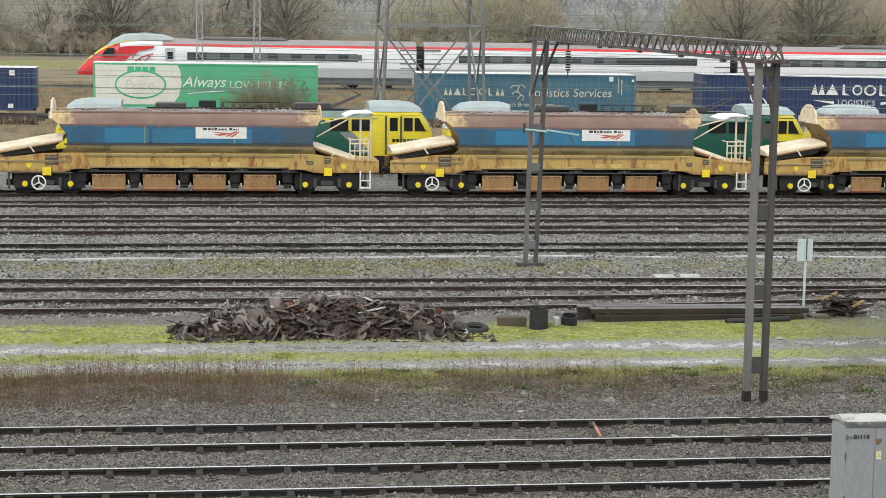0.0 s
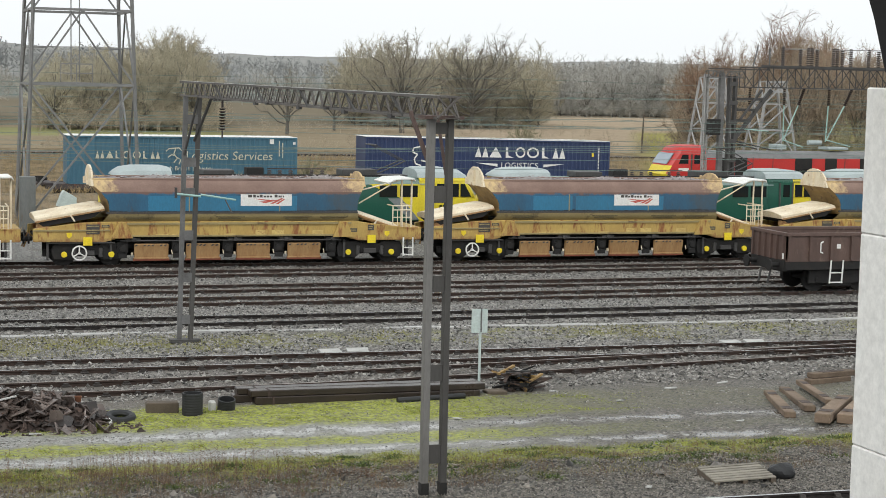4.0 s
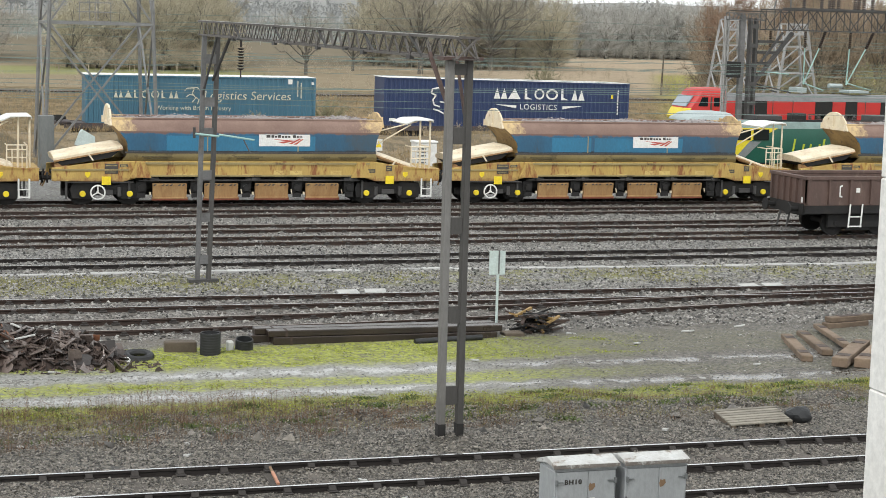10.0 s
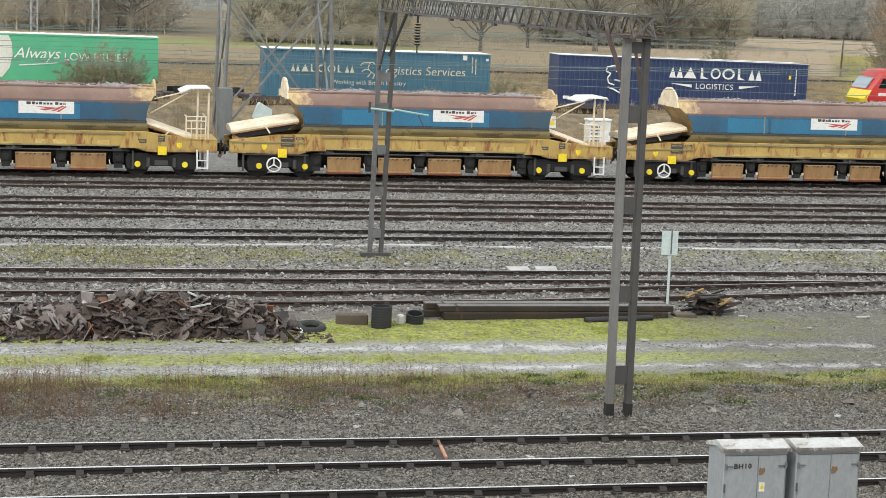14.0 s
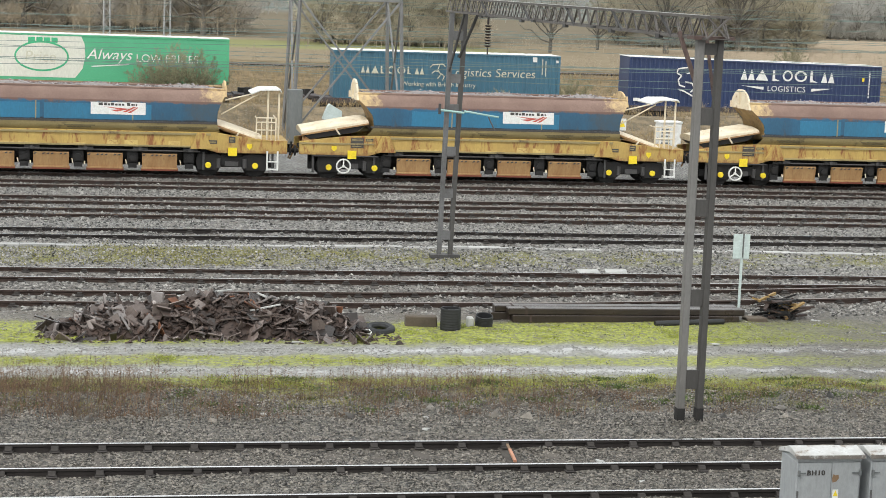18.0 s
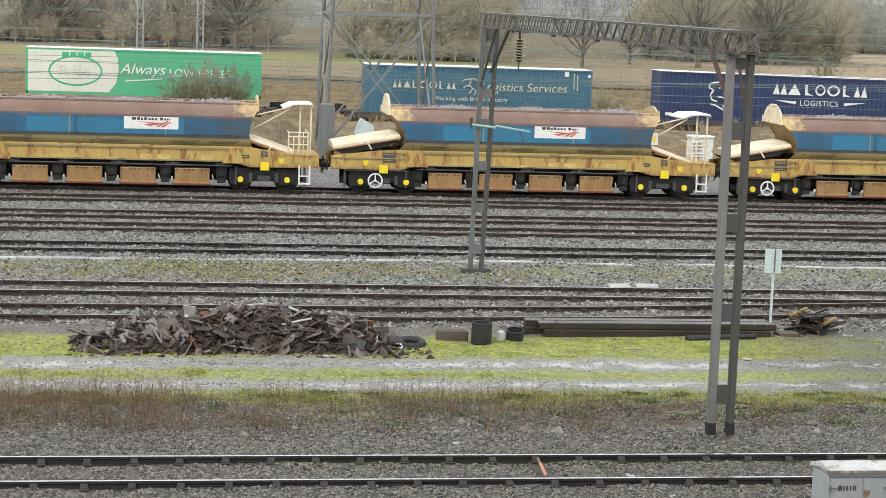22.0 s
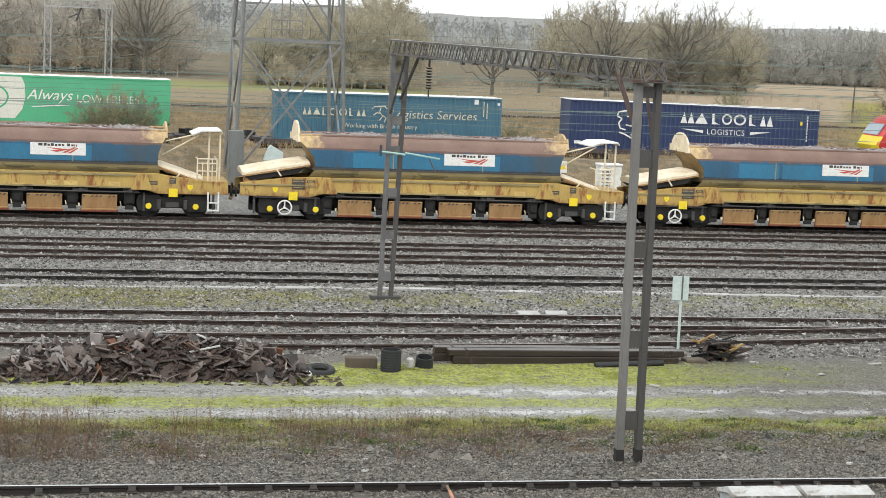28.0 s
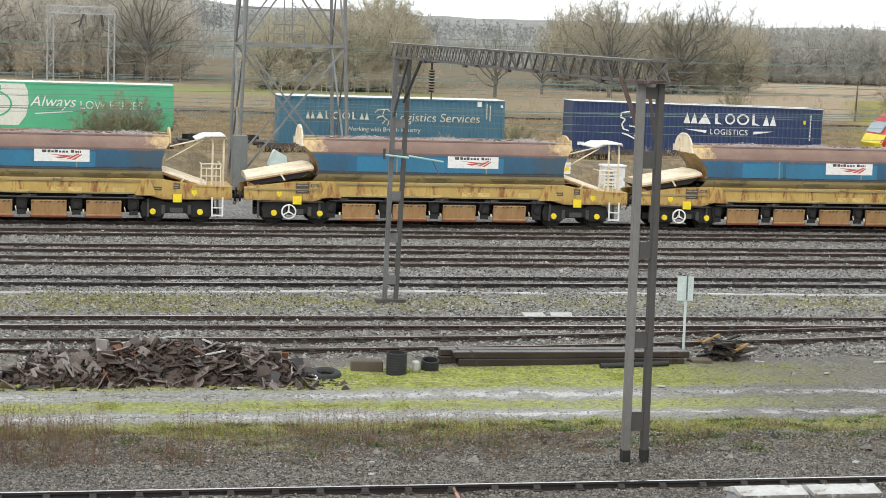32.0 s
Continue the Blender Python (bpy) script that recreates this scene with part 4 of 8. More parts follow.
    for i in range(8):
        ins.rod((9.3, 47.2, 6.58 - 0.075 * i), (9.3, 47.2, 6.535 - 0.075 * i), 0.1, 10, 0.05)
    ins.rod((9.3, 47.2, 6.0), (9.3, 47.2, 5.8), 0.02)
    part("insulator", ins, m_ins, g, "brown ribbed insulator string")
    # bracket with a pale green strut half way up the far leg
    arm = part("registration_arm", Shape().rod((8.6, 50.2, 4.12), (9.3, 50.2, 4.05), 0.035).rod((9.3, 50.2, 4.1), (10.3, 50.2, 3.95), 0.03), m_green_arm, g, "pale green registration arm")
    part("arm_clip", Shape().rod((8.6, 50.2, 4.0), (8.6, 50.2, 4.3), 0.04).rod((10.0, 50.2, 3.95), (10.15, 50.0, 3.6), 0.02), m_steel_dark, arm)


m_cap = mat("rust_stained_steel", (0.1, 0.065, 0.055), 0.7, 0.2, scale=3)
m_ins = mat("brown_porcelain", (0.03, 0.02, 0.017), 0.5, bump=0)
m_green_arm = mat("verdigris_paint", (0.32, 0.5, 0.46), 0.5, bump=0.05)
gantry()


# ---- containers and their flat wagons ----
def corrugated(s, x0, x1, y, z0, z1, pitch=0.28, depth=0.065):
    """A wall of pressed corrugations facing -y."""
    n = int((x1 - x0) / pitch)
    p = (x1 - x0) / n
    pts = []
    for i in range(n):
        a = x0 + i * p
        pts += [(a, y), (a + 0.3 * p, y), (a + 0.45 * p, y + depth), (a + 0.85 * p, y + depth)]
    pts.append((x1, y))
    lo = [(a, b, z0) for a, b in pts]
    hi = [(a, b, z1) for a, b in pts]
    m = len(pts)
    s.add(lo + hi, [(i, i + 1, m + i + 1, m + i) for i in range(m - 1)])
    return s


def container(x0, length, zb, zt, body, label, y=104.3, ribs=True, rim=None, dip=0.0):
    c = thing("shipping_container", label, "container", pose(x0, y, 0, 0, dip), "containers on flat wagons")
    s = Shape().box(0.06, length - 0.06, 0.05, 2.4, zb + 0.1, zt - 0.02)
    if ribs:
        corrugated(s, 0.08, length - 0.08, 0.0, zb + 0.12, zt - 0.1)
    else:
        s.box(0.06, length - 0.06, 0.01, 0.06, zb + 0.1, zt - 0.06)
    part("body", s, body, c)
    for x in (0.0, length - 0.14):
        part("corner_post", Shape().box(x, x + 0.14, -0.02, 0.14, zb, zt), body, c, bevel=0.01)
    s = Shape().box(0, length, -0.025, 0.1, zt - 0.1, zt - 0.002)
    part("top_rail", s, rim or body, c, bevel=0.01)
    s = Shape()
    n = int(length / 0.5)
    for i in range(n):
        s.box(i * length / n + 0.06, i * length / n + 0.36, -0.03, 2.35, zt, zt + 0.03)
    part("roof", Shape().box(0, length, -0.02, 2.42, zt - 0.004, zt + 0.02), m_white, c, "pale roof edge")
    tagged(part("roof_bow", s, m_white, c), kind="stuff")
    part("bottom_rail", Shape().box(0, length, -0.02, 0.1, zb, zb + 0.14), body, c)
    return c


def flat_wagon(x0, x1, y=105.5):
    w = thing("flat_wagon", "low dark flat wagon for containers", "railway wagon", pose(x0, y, 0), "flat wagons")
    L = x1 - x0
    part("deck", Shape().box(0, L, -1.25, -1.05, 0.75, 1.05).box(0, L, 1.05, 1.25, 0.75, 1.05).box(0, L, -1.05, 1.05, 0.95, 1.02), m_flat, w, bevel=0.01)
    part("end_platform", Shape().box(-0.6, 0.4, -1.25, 1.25, 1.0, 1.12).box(L - 0.4, L + 0.6, -1.25, 1.25, 1.0, 1.12), m_flat, w)
    for bx in (1.9, L - 1.9):
        b = part("bogie", Shape().box(bx - 1.2, bx + 1.2, -1.08, -0.95, 0.35, 0.7).box(bx - 1.2, bx + 1.2, 0.95, 1.08, 0.35, 0.7).box(bx - 0.3, bx + 0.3, -0.97, 0.97, 0.4, 0.75), m_black, w)
        for ax in (bx - 0.9, bx + 0.9):
            part("wheelset", Shape().rod((ax, -0.8, 0.42), (ax, -0.68, 0.42), 0.42, 20).rod((ax, 0.68, 0.42), (ax, 0.8, 0.42), 0.42, 20), m_black, b)
    for x in (-0.45, L + 0.2):
        part("brake_box", Shape().box(x, x + 0.3, -1.2, -1.0, 1.12, 1.5), m_black, w)
        part("brake_pipe", Shape().rod((x, -0.6, 1.3), (x + 0.6, -0.6, 1.3), 0.09, 8), m_black, w)
        part("brake_valve", Shape().box(x - 0.3, x + 0.5, 0.2, 0.5, 1.12, 1.4), m_black, w)
    return w


m_flat = mat("flat_wagon_paint", (0.06, 0.05, 0.05), 0.7, scale=2, second=(0.14, 0.06, 0.04))
m_teal = mat("teal_container_paint", (0.05, 0.14, 0.2), 0.5, dark=(0.034, 0.095, 0.14), scale=0.5, streak=0.3, bump=0.05)
m_navy = mat("navy_container_paint", (0.02, 0.038, 0.105), 0.45, dark=(0.014, 0.026, 0.076), scale=0.4, streak=0.3, bump=0.05)
m_green_c = mat("green_curtain", (0.085, 0.4, 0.21), 0.5, dark=(0.065, 0.33, 0.17), scale=0.5, bump=0.05)
m_cream_c = mat("cream_container_paint", (0.66, 0.66, 0.58), 0.5, dark=(0.55, 0.55, 0.47), scale=0.6, streak=0.3, bump=0.05)
m_logo_green = mat("light_green_mark", (0.05, 0.42, 0.2), 0.5, bump=0)
m_beige_mark = mat("beige_mark", (0.55, 0.54, 0.42), 0.6, bump=0)

def plain_marks(slots, z0, z1, y0, y1, material, parent, label):
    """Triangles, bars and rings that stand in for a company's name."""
    for i, (a, b) in enumerate(slots):
        m = (a + b) / 2
        if i in (0, 6):
            for p, q in ((a, m - 0.02), (m + 0.02, b)):
                part("company_mark", Shape().prism([(p, z0), (q, z0), ((p + q) / 2, z1)], "y", y0, y1), material, parent, label)
        elif i == 1:
            part("company_mark", Shape().prism([(a, z0), (b, z0), (m, z1)], "y", y0, y1), material, parent, label)
        elif i in (3, 4):
            s, r, c = Shape(), (z1 - z0) / 2, (z0 + z1) / 2
            w = (b - a) / 2
            rings = []
            for k in range(17):
                t = 2 * math.pi * k / 16
                rings.append([(m + w * f * math.cos(t), y, c + r * f * math.sin(t)) for f, y in ((1.0, y0), (0.68, y0), (0.68, y1), (1.0, y1))])
            part("company_mark", s.loft(rings, caps=False), material, parent, label)
        else:
            part("company_mark", Shape().prism([(a, z0), (b, z0), (a + 0.32 * (b - a), z0 + 0.22 * (z1 - z0)), (a + 0.27 * (b - a), z1), (a, z1)], "y", y0, y1), material, parent, label)


teal = container(11.58, 13.42, 0.95, 3.8, m_teal, "ribbed teal-blue container with faded cream lettering", rim=m_teal)
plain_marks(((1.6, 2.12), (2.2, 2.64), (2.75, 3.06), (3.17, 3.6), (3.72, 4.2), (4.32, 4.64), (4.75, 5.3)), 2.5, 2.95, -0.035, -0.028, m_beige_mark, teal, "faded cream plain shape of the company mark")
for line in (((5.65, 2.95), (5.8, 3.1), (6.4, 3.15), (6.55, 3.0)), ((6.2, 3.1), (6.1, 2.8), (6.3, 2.55), (6.1, 2.3)), ((5.75, 2.6), (5.95, 2.75), (6.2, 2.7)), ((6.3, 2.6), (6.5, 2.45), (6.4, 2.2))):
    s = Shape()
    for a, b in zip(line, line[1:]):
        s.bar((a[0], -0.03, a[1]), (b[0], -0.03, b[1]), 0.01, 0.06)
    part("emblem_stroke", s, m_beige_mark, teal, "faded stroke of the emblem")
lettering("Logistics Services", 0.72, m_beige_mark, teal, pose(6.75, -0.04, 2.47, 90), shear=0.12, width=1.02)
lettering("Working with British Industry", 0.36, m_beige_mark, teal, pose(4.0, -0.04, 1.85, 90))
part("placard", Shape().box(11.75, 12.0, -0.035, -0.028, 3.42, 3.7).box(13.15, 13.3, -0.035, -0.028, 3.4, 3.55), m_white, teal)
part("door_marks", Shape().box(12.3, 12.36, -0.035, -0.028, 2.7, 3.6).box(12.5, 12.56, -0.035, -0.028, 2.6, 3.5), m_beige_mark, teal)

navy = container(29.15, 15.85, 0.98, 3.92, m_navy, "ribbed navy blue container with white lettering", rim=m_navy, dip=0.6)
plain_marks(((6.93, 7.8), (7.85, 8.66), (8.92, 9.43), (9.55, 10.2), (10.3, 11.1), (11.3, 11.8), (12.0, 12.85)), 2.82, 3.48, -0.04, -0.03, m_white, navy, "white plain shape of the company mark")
lettering("LOGISTICS", 0.47, m_white, navy, pose(8.62, -0.045, 2.2, 90), width=1.1)
part("mark_bar", Shape().prism([(7.0, 2.48), (8.4, 2.44), (8.4, 2.26)], "y", -0.04, -0.03), m_white, navy)
part("mark_bar", Shape().prism([(12.75, 2.48), (11.42, 2.44), (11.42, 2.26)], "y", -0.04, -0.03), m_white, navy)
CURLS = (((3.35, 3.38), (3.0, 3.3), (2.95, 3.05), (3.25, 2.92)), ((3.35, 3.38), (3.75, 3.42), (3.9, 3.15), (3.55, 3.05)), ((3.25, 2.92), (3.05, 2.65), (3.15, 2.35), (3.5, 2.25)), ((3.5, 2.55), (3.9, 2.5), (4.1, 2.2), (3.85, 1.95)), ((3.1, 2.1), (3.45, 2.0), (3.75, 1.85), (4.05, 1.7)), ((4.0, 1.62), (4.2, 1.5), (4.1, 1.35), (4.25, 1.25)))
for line in CURLS:
    s = Shape()
    for a, b in zip(line, line[1:]):
        s.bar((a[0], -0.035, a[1]), (b[0], -0.035, b[1]), 0.012, 0.085)
    part("emblem_stroke", s, m_white, navy, "white curling stroke of the emblem")
part("placard", Shape().box(14.62, 14.76, -0.04, -0.03, 2.98, 3.2), m_yellow, navy)
for k in range(8):
    part("door_mark", Shape().box(15.05, 15.12, -0.04, -0.03, 2.0 + 0.2 * k, 2.15 + 0.2 * k), m_white, navy)
part("data_mark", Shape().box(0.35, 0.75, -0.04, -0.03, 1.32, 1.5), m_white, navy)

green = container(-7.6, 13.2, 1.62, 4.2, m_green_c, "cream and green curtain-sided container with white lettering", ribs=False)
part("cream_panel", Shape().prism([(0.1, 1.78), (4.6, 1.78), (5.0, 2.3), (5.15, 3.0), (5.1, 3.7), (4.9, 4.14), (0.1, 4.14)], "y", -0.012, 0.008), m_cream_c, green, "cream end panel with a curved edge")
s = Shape()
n = 40
for i in range(n):
    a0, a1 = 2 * math.pi * i / n, 2 * math.pi * (i + 1) / n
    s.bar((2.75 + 1.45 * math.cos(a0), -0.016, 2.95 + 0.8 * math.sin(a0)), (2.75 + 1.45 * math.cos(a1), -0.016, 2.95 + 0.8 * math.sin(a1)), 0.012, 0.1)
part("oval_mark", s, m_logo_green, green, "green oval ring")
s = Shape()
for a, b in ((2.0, 2.38), (2.45, 2.8), (2.86, 3.22), (3.28, 3.62)):
    s.box(a, b, -0.02, -0.012, 3.7, 4.0)
part("company_mark", s, m_logo_green, green, "green blocks, the company mark")
lettering("Price", 0.85, m_beige_mark, green, pose(1.8, -0.02, 2.65, 90), shear=0.1)
lettering("Always", 0.88, m_white, green, pose(5.2, -0.014, 2.85, 90), shear=0.3)
lettering("LOW PRICES", 0.62, m_white, green, pose(7.95, -0.014, 2.78, 90))
part("underline", Shape().bar((5.5, -0.015, 2.45), (7.6, -0.015, 2.62), 0.012, 0.06), m_white, green)

navy2 = container(-24.6, 13.7, 1.35, 3.85, m_navy, "navy blue ribbed container with pale lettering", rim=m_navy)
lettering("Logistics Services", 0.72, m_beige_mark, navy2, pose(6.0, -0.04, 2.6, 90), shear=0.12)
part("placard", Shape().box(12.2, 12.5, -0.035, -0.028, 3.4, 3.7).box(12.1, 12.4, -0.035, -0.028, 1.5, 1.75), m_white, navy2)
for a, b in ((-24.8, -10.4), (-8.6, 6.3), (10.4, 25.9), (28.6, 45.6)):
    flat_wagon(a, b)


# ---- bridge pier ----
def pier():
    p = thing("bridge_pier", "tall pale cast concrete bridge pier with level pour joints", "bridge pier")
    lifts = ((-0.4, 2.95), (2.955, 5.66), (5.665, 7.5))
    for a, b in lifts:
        part("concrete_lift", Shape().box(12.15, 14.6, 8.0, 20.0, a, b), m_concrete, p, bevel=0.02)
    part("bearing_plinth", Shape().box(12.4, 14.3, 17.6, 19.8, 7.5, 7.68), m_concrete, p, bevel=0.015)
    return p


pier()
deck = thing("bridge_deck", "dark underside of a road bridge deck", "bridge", kind="structure")
prof = [(11.62, 9.3), (11.81, 8.78), (11.97, 8.35), (12.08, 7.97), (12.16, 7.69), (15.5, 7.69), (15.5, 9.6), (11.5, 9.6)]
part("girder", Shape().prism(prof, "y", 6.0, 19.6), m_soffit, deck)


# ---- loose things in the yard ----
m_slate = mat("scrap_plate", (0.13, 0.104, 0.092), 0.27, 0.15, dark=(0.034, 0.024, 0.02), amount=1.0, scale=2.4, second=(0.12, 0.06, 0.042), second_at=0.66, rand=0.75)
m_scrap_rust = mat("scrap_rust", (0.05, 0.033, 0.026), 0.7, 0.1, dark=(0.015, 0.011, 0.01), scale=4, second=(0.16, 0.075, 0.04), second_at=0.66, bump=0.3, island=0.7)
m_timber = mat("old_timber", (0.1, 0.078, 0.056), 0.85, dark=(0.05, 0.04, 0.03), scale=2, fine=26, bump=0.4, rand=0.2)
m_timber_wet = mat("wet_timber", (0.036, 0.026, 0.02), 0.3, dark=(0.014, 0.011, 0.009), scale=2, amount=0.8, bump=0.3, spec=0.4)
m_plastic = mat("black_plastic", (0.014, 0.015, 0.016), 0.6, bump=0.1)
m_pale = mat("pale_scrap", (0.42, 0.42, 0.4), 0.6, scale=4)
m_grey_cab = mat("grey_cabinet_paint", (0.31, 0.325, 0.33), 0.5, dark=(0.25, 0.26, 0.26), scale=0.9, streak=0.4, second=(0.3, 0.2, 0.12), second_at=0.76, bump=0.05)
m_grey_dark = mat("dark_grey_paint", (0.15, 0.16, 0.16), 0.5, scale=1)
m_sign_back = mat("sign_plate", (0.5, 0.58, 0.56), 0.45, bump=0.05)
m_brown_w = mat("bauxite_wagon_paint", (0.115, 0.07, 0.056), 0.65, dark=(0.06, 0.04, 0.034), scale=1.5, amount=0.9, fine=24, streak=0.4, second=(0.15, 0.105, 0.08), second_at=0.64)


m_slab_rust = mat("rusty_slab", (0.2, 0.085, 0.045), 0.7, 0.1, dark=(0.09, 0.04, 0.025), scale=5, amount=0.9, bump=0.2, rand=0.4)
m_slab_pale = mat("worn_grey_slab", (0.27, 0.245, 0.235), 0.4, 0.1, dark=(0.13, 0.11, 0.1), scale=4, amount=0.9, bump=0.1, rand=0.4)


def plate(rng):
    """A bent, broken sheet: an irregular polygon with thickness."""
    w, h, t = rng.uniform(0.09, 0.33), rng.uniform(0.07, 0.22), rng.uniform(0.008, 0.03)
    c = [(-w, -h), (w * rng.uniform(0.5, 1), -h * rng.uniform(0.7, 1.1)), (w, h * rng.uniform(0.3, 1)), (-w * rng.uniform(0.4, 1), h)]
    return Shape().prism(c, "z", -t, t)


def scrap_pile():
    pile = thing("scrap_heap", "long heap of dark broken slabs and rusty scrap", "scrap heap")
    rng = random.Random(7)
    core = Shape()
    n, k = 40, 10
    rings = []
    for i in range(n + 1):
        x = -1.7 + 7.2 * i / n
        env = max(0.02, min(1, (x + 1.75) / 1.3) * min(1, (5.6 - x) / 1.5))
        hgt = env * (0.53 + 0.26 * math.exp(-((x - 1.9) / 1.3) ** 2) + 0.12 * noise.noise((x * 1.3, 0, 1)))
        r = []
        for j in range(k + 1):
            u = -1 + 2 * j / k
            r.append((x, 39.55 + u * 1.25 * (0.5 + 0.5 * env) + 0.15 * noise.noise((x * 2, u, 3)), -0.2 + hgt * (1 - abs(u) ** 1.7) + 0.08 * noise.noise((x * 4, u * 4, 9))))
        rings.append(r)
    core.loft(rings, caps=False, closed=False)
    part("heap_core", core, m_scrap_rust, pile)

    def top(x, y):
        env = max(0.02, min(1, (x + 1.75) / 1.3) * min(1, (5.6 - x) / 1.5))
        hgt = env * (0.53 + 0.26 * math.exp(-((x - 1.9) / 1.3) ** 2) + 0.12 * noise.noise((x * 1.3, 0, 1)))
        u = (y - 39.55) / (1.25 * (0.5 + 0.5 * env))
        return -0.2 + hgt * max(0.0, 1 - abs(u) ** 1.7)

    shapes = [plate(rng).mesh("slab", m_slate, 0.006) for _ in range(12)] + [Shape().prism([(-0.3 * k, -0.17 * k), (0.3 * k, -0.17 * k), (0.3 * k, 0.1 * k), (0.2 * k, 0.18 * k), (-0.3 * k, 0.17 * k)], "z", -0.01, 0.01).mesh("slab", m_slate, 0.004) for k in (0.85, 1.1)]
    odd = [plate(rng).mesh("slab", m, 0.006) for m in (m_slab_rust, m_slab_pale, m_slab_rust, m_slab_pale)]
    for i in range(290):
        x = rng.uniform(-1.7, 5.3)
        y = 39.55 + rng.gauss(-0.45, 0.55)
        y = max(38.25, min(40.7, y))
        z = top(x, y) + rng.uniform(0.0, 0.1)
        m = pose(x, y, z, rng.gauss(20, 34), rng.gauss(0, 34), rng.uniform(0, 360))
        part("slab", odd[i % 4] if i % 9 == 4 else shapes[i % 14], m_slate, pile, at=m)
    s = Shape()
    for i in range(2600):
        x, y = rng.uniform(-1.9, 5.9), 39.5 + rng.gauss(-0.3, 0.6)
        y = max(38.0, y)
        z = top(x, y) + rng.uniform(-0.02, 0.06)
        a = rng.uniform(0.03, 0.11)
        s.box(-a, a, -a * rng.uniform(0.3, 0.9), a * 0.6, -0.012, 0.02, pose(x, y, z, rng.uniform(-60, 60), rng.uniform(-50, 50), rng.uniform(0, 360)))
    tagged(part("fragment", s, m_scrap_rust, pile, "small rusty fragments"), kind="stuff")
    for i in range(9):
        x, y = rng.uniform(-1.2, 4.6), 39.3 + rng.gauss(-0.2, 0.3)
        z = top(x, y) + 0.1
        a = rng.uniform(0, 360)
        d = Vector((math.cos(radians(a)), 0.3 * math.sin(radians(a)), rng.uniform(-0.2, 0.3))) * rng.uniform(0.5, 0.9)
        part("strip", Shape().bar(Vector((x, y, z)) - d, Vector((x, y, z)) + d, 0.08, 0.025), m_pale if i % 3 == 0 else m_slate, pile, "long bent strip")


scrap_pile()


def drum(x, y, r, h, label, tilt=0):
    d = thing("plastic_drum", label, "drum", pose(x, y, -0.18, tilt))
    s = Shape()
    n = 20
    rings = []
    zz = []
    for i in range(9):
        zz += [(h * i / 9, r), (h * (i + 0.25) / 9, r * 1.025), (h * (i + 0.6) / 9, r * 1.025), (h * (i + 0.85) / 9, r)]
    zz += [(h, r), (h, r * 0.88), (0.15, r * 0.86)]
    for z, q in zz:
        rings.append([(q * math.cos(2 * math.pi * k / n), q * math.sin(2 * math.pi * k / n), z) for k in range(n)])
    s.loft(rings)
    part("ribbed_wall", s, m_plastic, d, smooth=True)
    return d


drum(7.22, 39.72, 0.23, 0.54, "upright black ribbed plastic drum standing on the moss")
drum(8.05, 40.05, 0.2, 0.33, "short black plastic tub lying beside the timbers", tilt=12)
t = thing("white_block", "pale weathered block between the black tubs", "block", pose(7.72, 40.0, -0.15))
part("block_body", Shape().box(-0.08, 0.08, -0.1, 0.1, 0, 0.26), m_pale, t, bevel=0.03)
t = thing("timber_block", "short thick timber offcut on the ground", "timber", pose(6.6, 40.1, -0.15, 0, 0, -3))
part("timber_body", Shape().box(-0.36, 0.36, -0.14, 0.14, 0, 0.26), m_timber, t, bevel=0.02)
t = thing("tyre", "worn black tyre lying flat on the moss", "tyre", pose(5.55, 39.3, -0.12, 8, 0, 0))
s = Shape()
rings = []
for i in range(24):
    a = 2 * math.pi * i / 24
    rings.append([((0.26 + 0.09 * math.cos(b)) * math.cos(a), (0.26 + 0.09 * math.cos(b)) * math.sin(a), 0.08 + 0.08 * math.sin(b)) for b in [2 * math.pi * j / 8 for j in range(8)]])
rings.append(rings[0])
s.loft(rings, caps=False)
part("tread", s, m_plastic, t, smooth=True)
t = thing("white_rubbish_bag", "crumpled white plastic bag beside the tyre", "rubbish", pose(5.15, 39.0, -0.14))
bm = bmesh.new()
bmesh.ops.create_icosphere(bm, subdivisions=2, radius=0.14)
for v in bm.verts:
    v.co = Vector((v.co.x * 1.6, v.co.y, v.co.z * 0.6 + 0.05)) * (1 + 0.25 * noise.noise(v.co * 12))
me = bpy.data.meshes.new("bag")
bm.to_mesh(me)
bm.free()
me.materials.append(m_white)
part("bag", me, m_white, t)


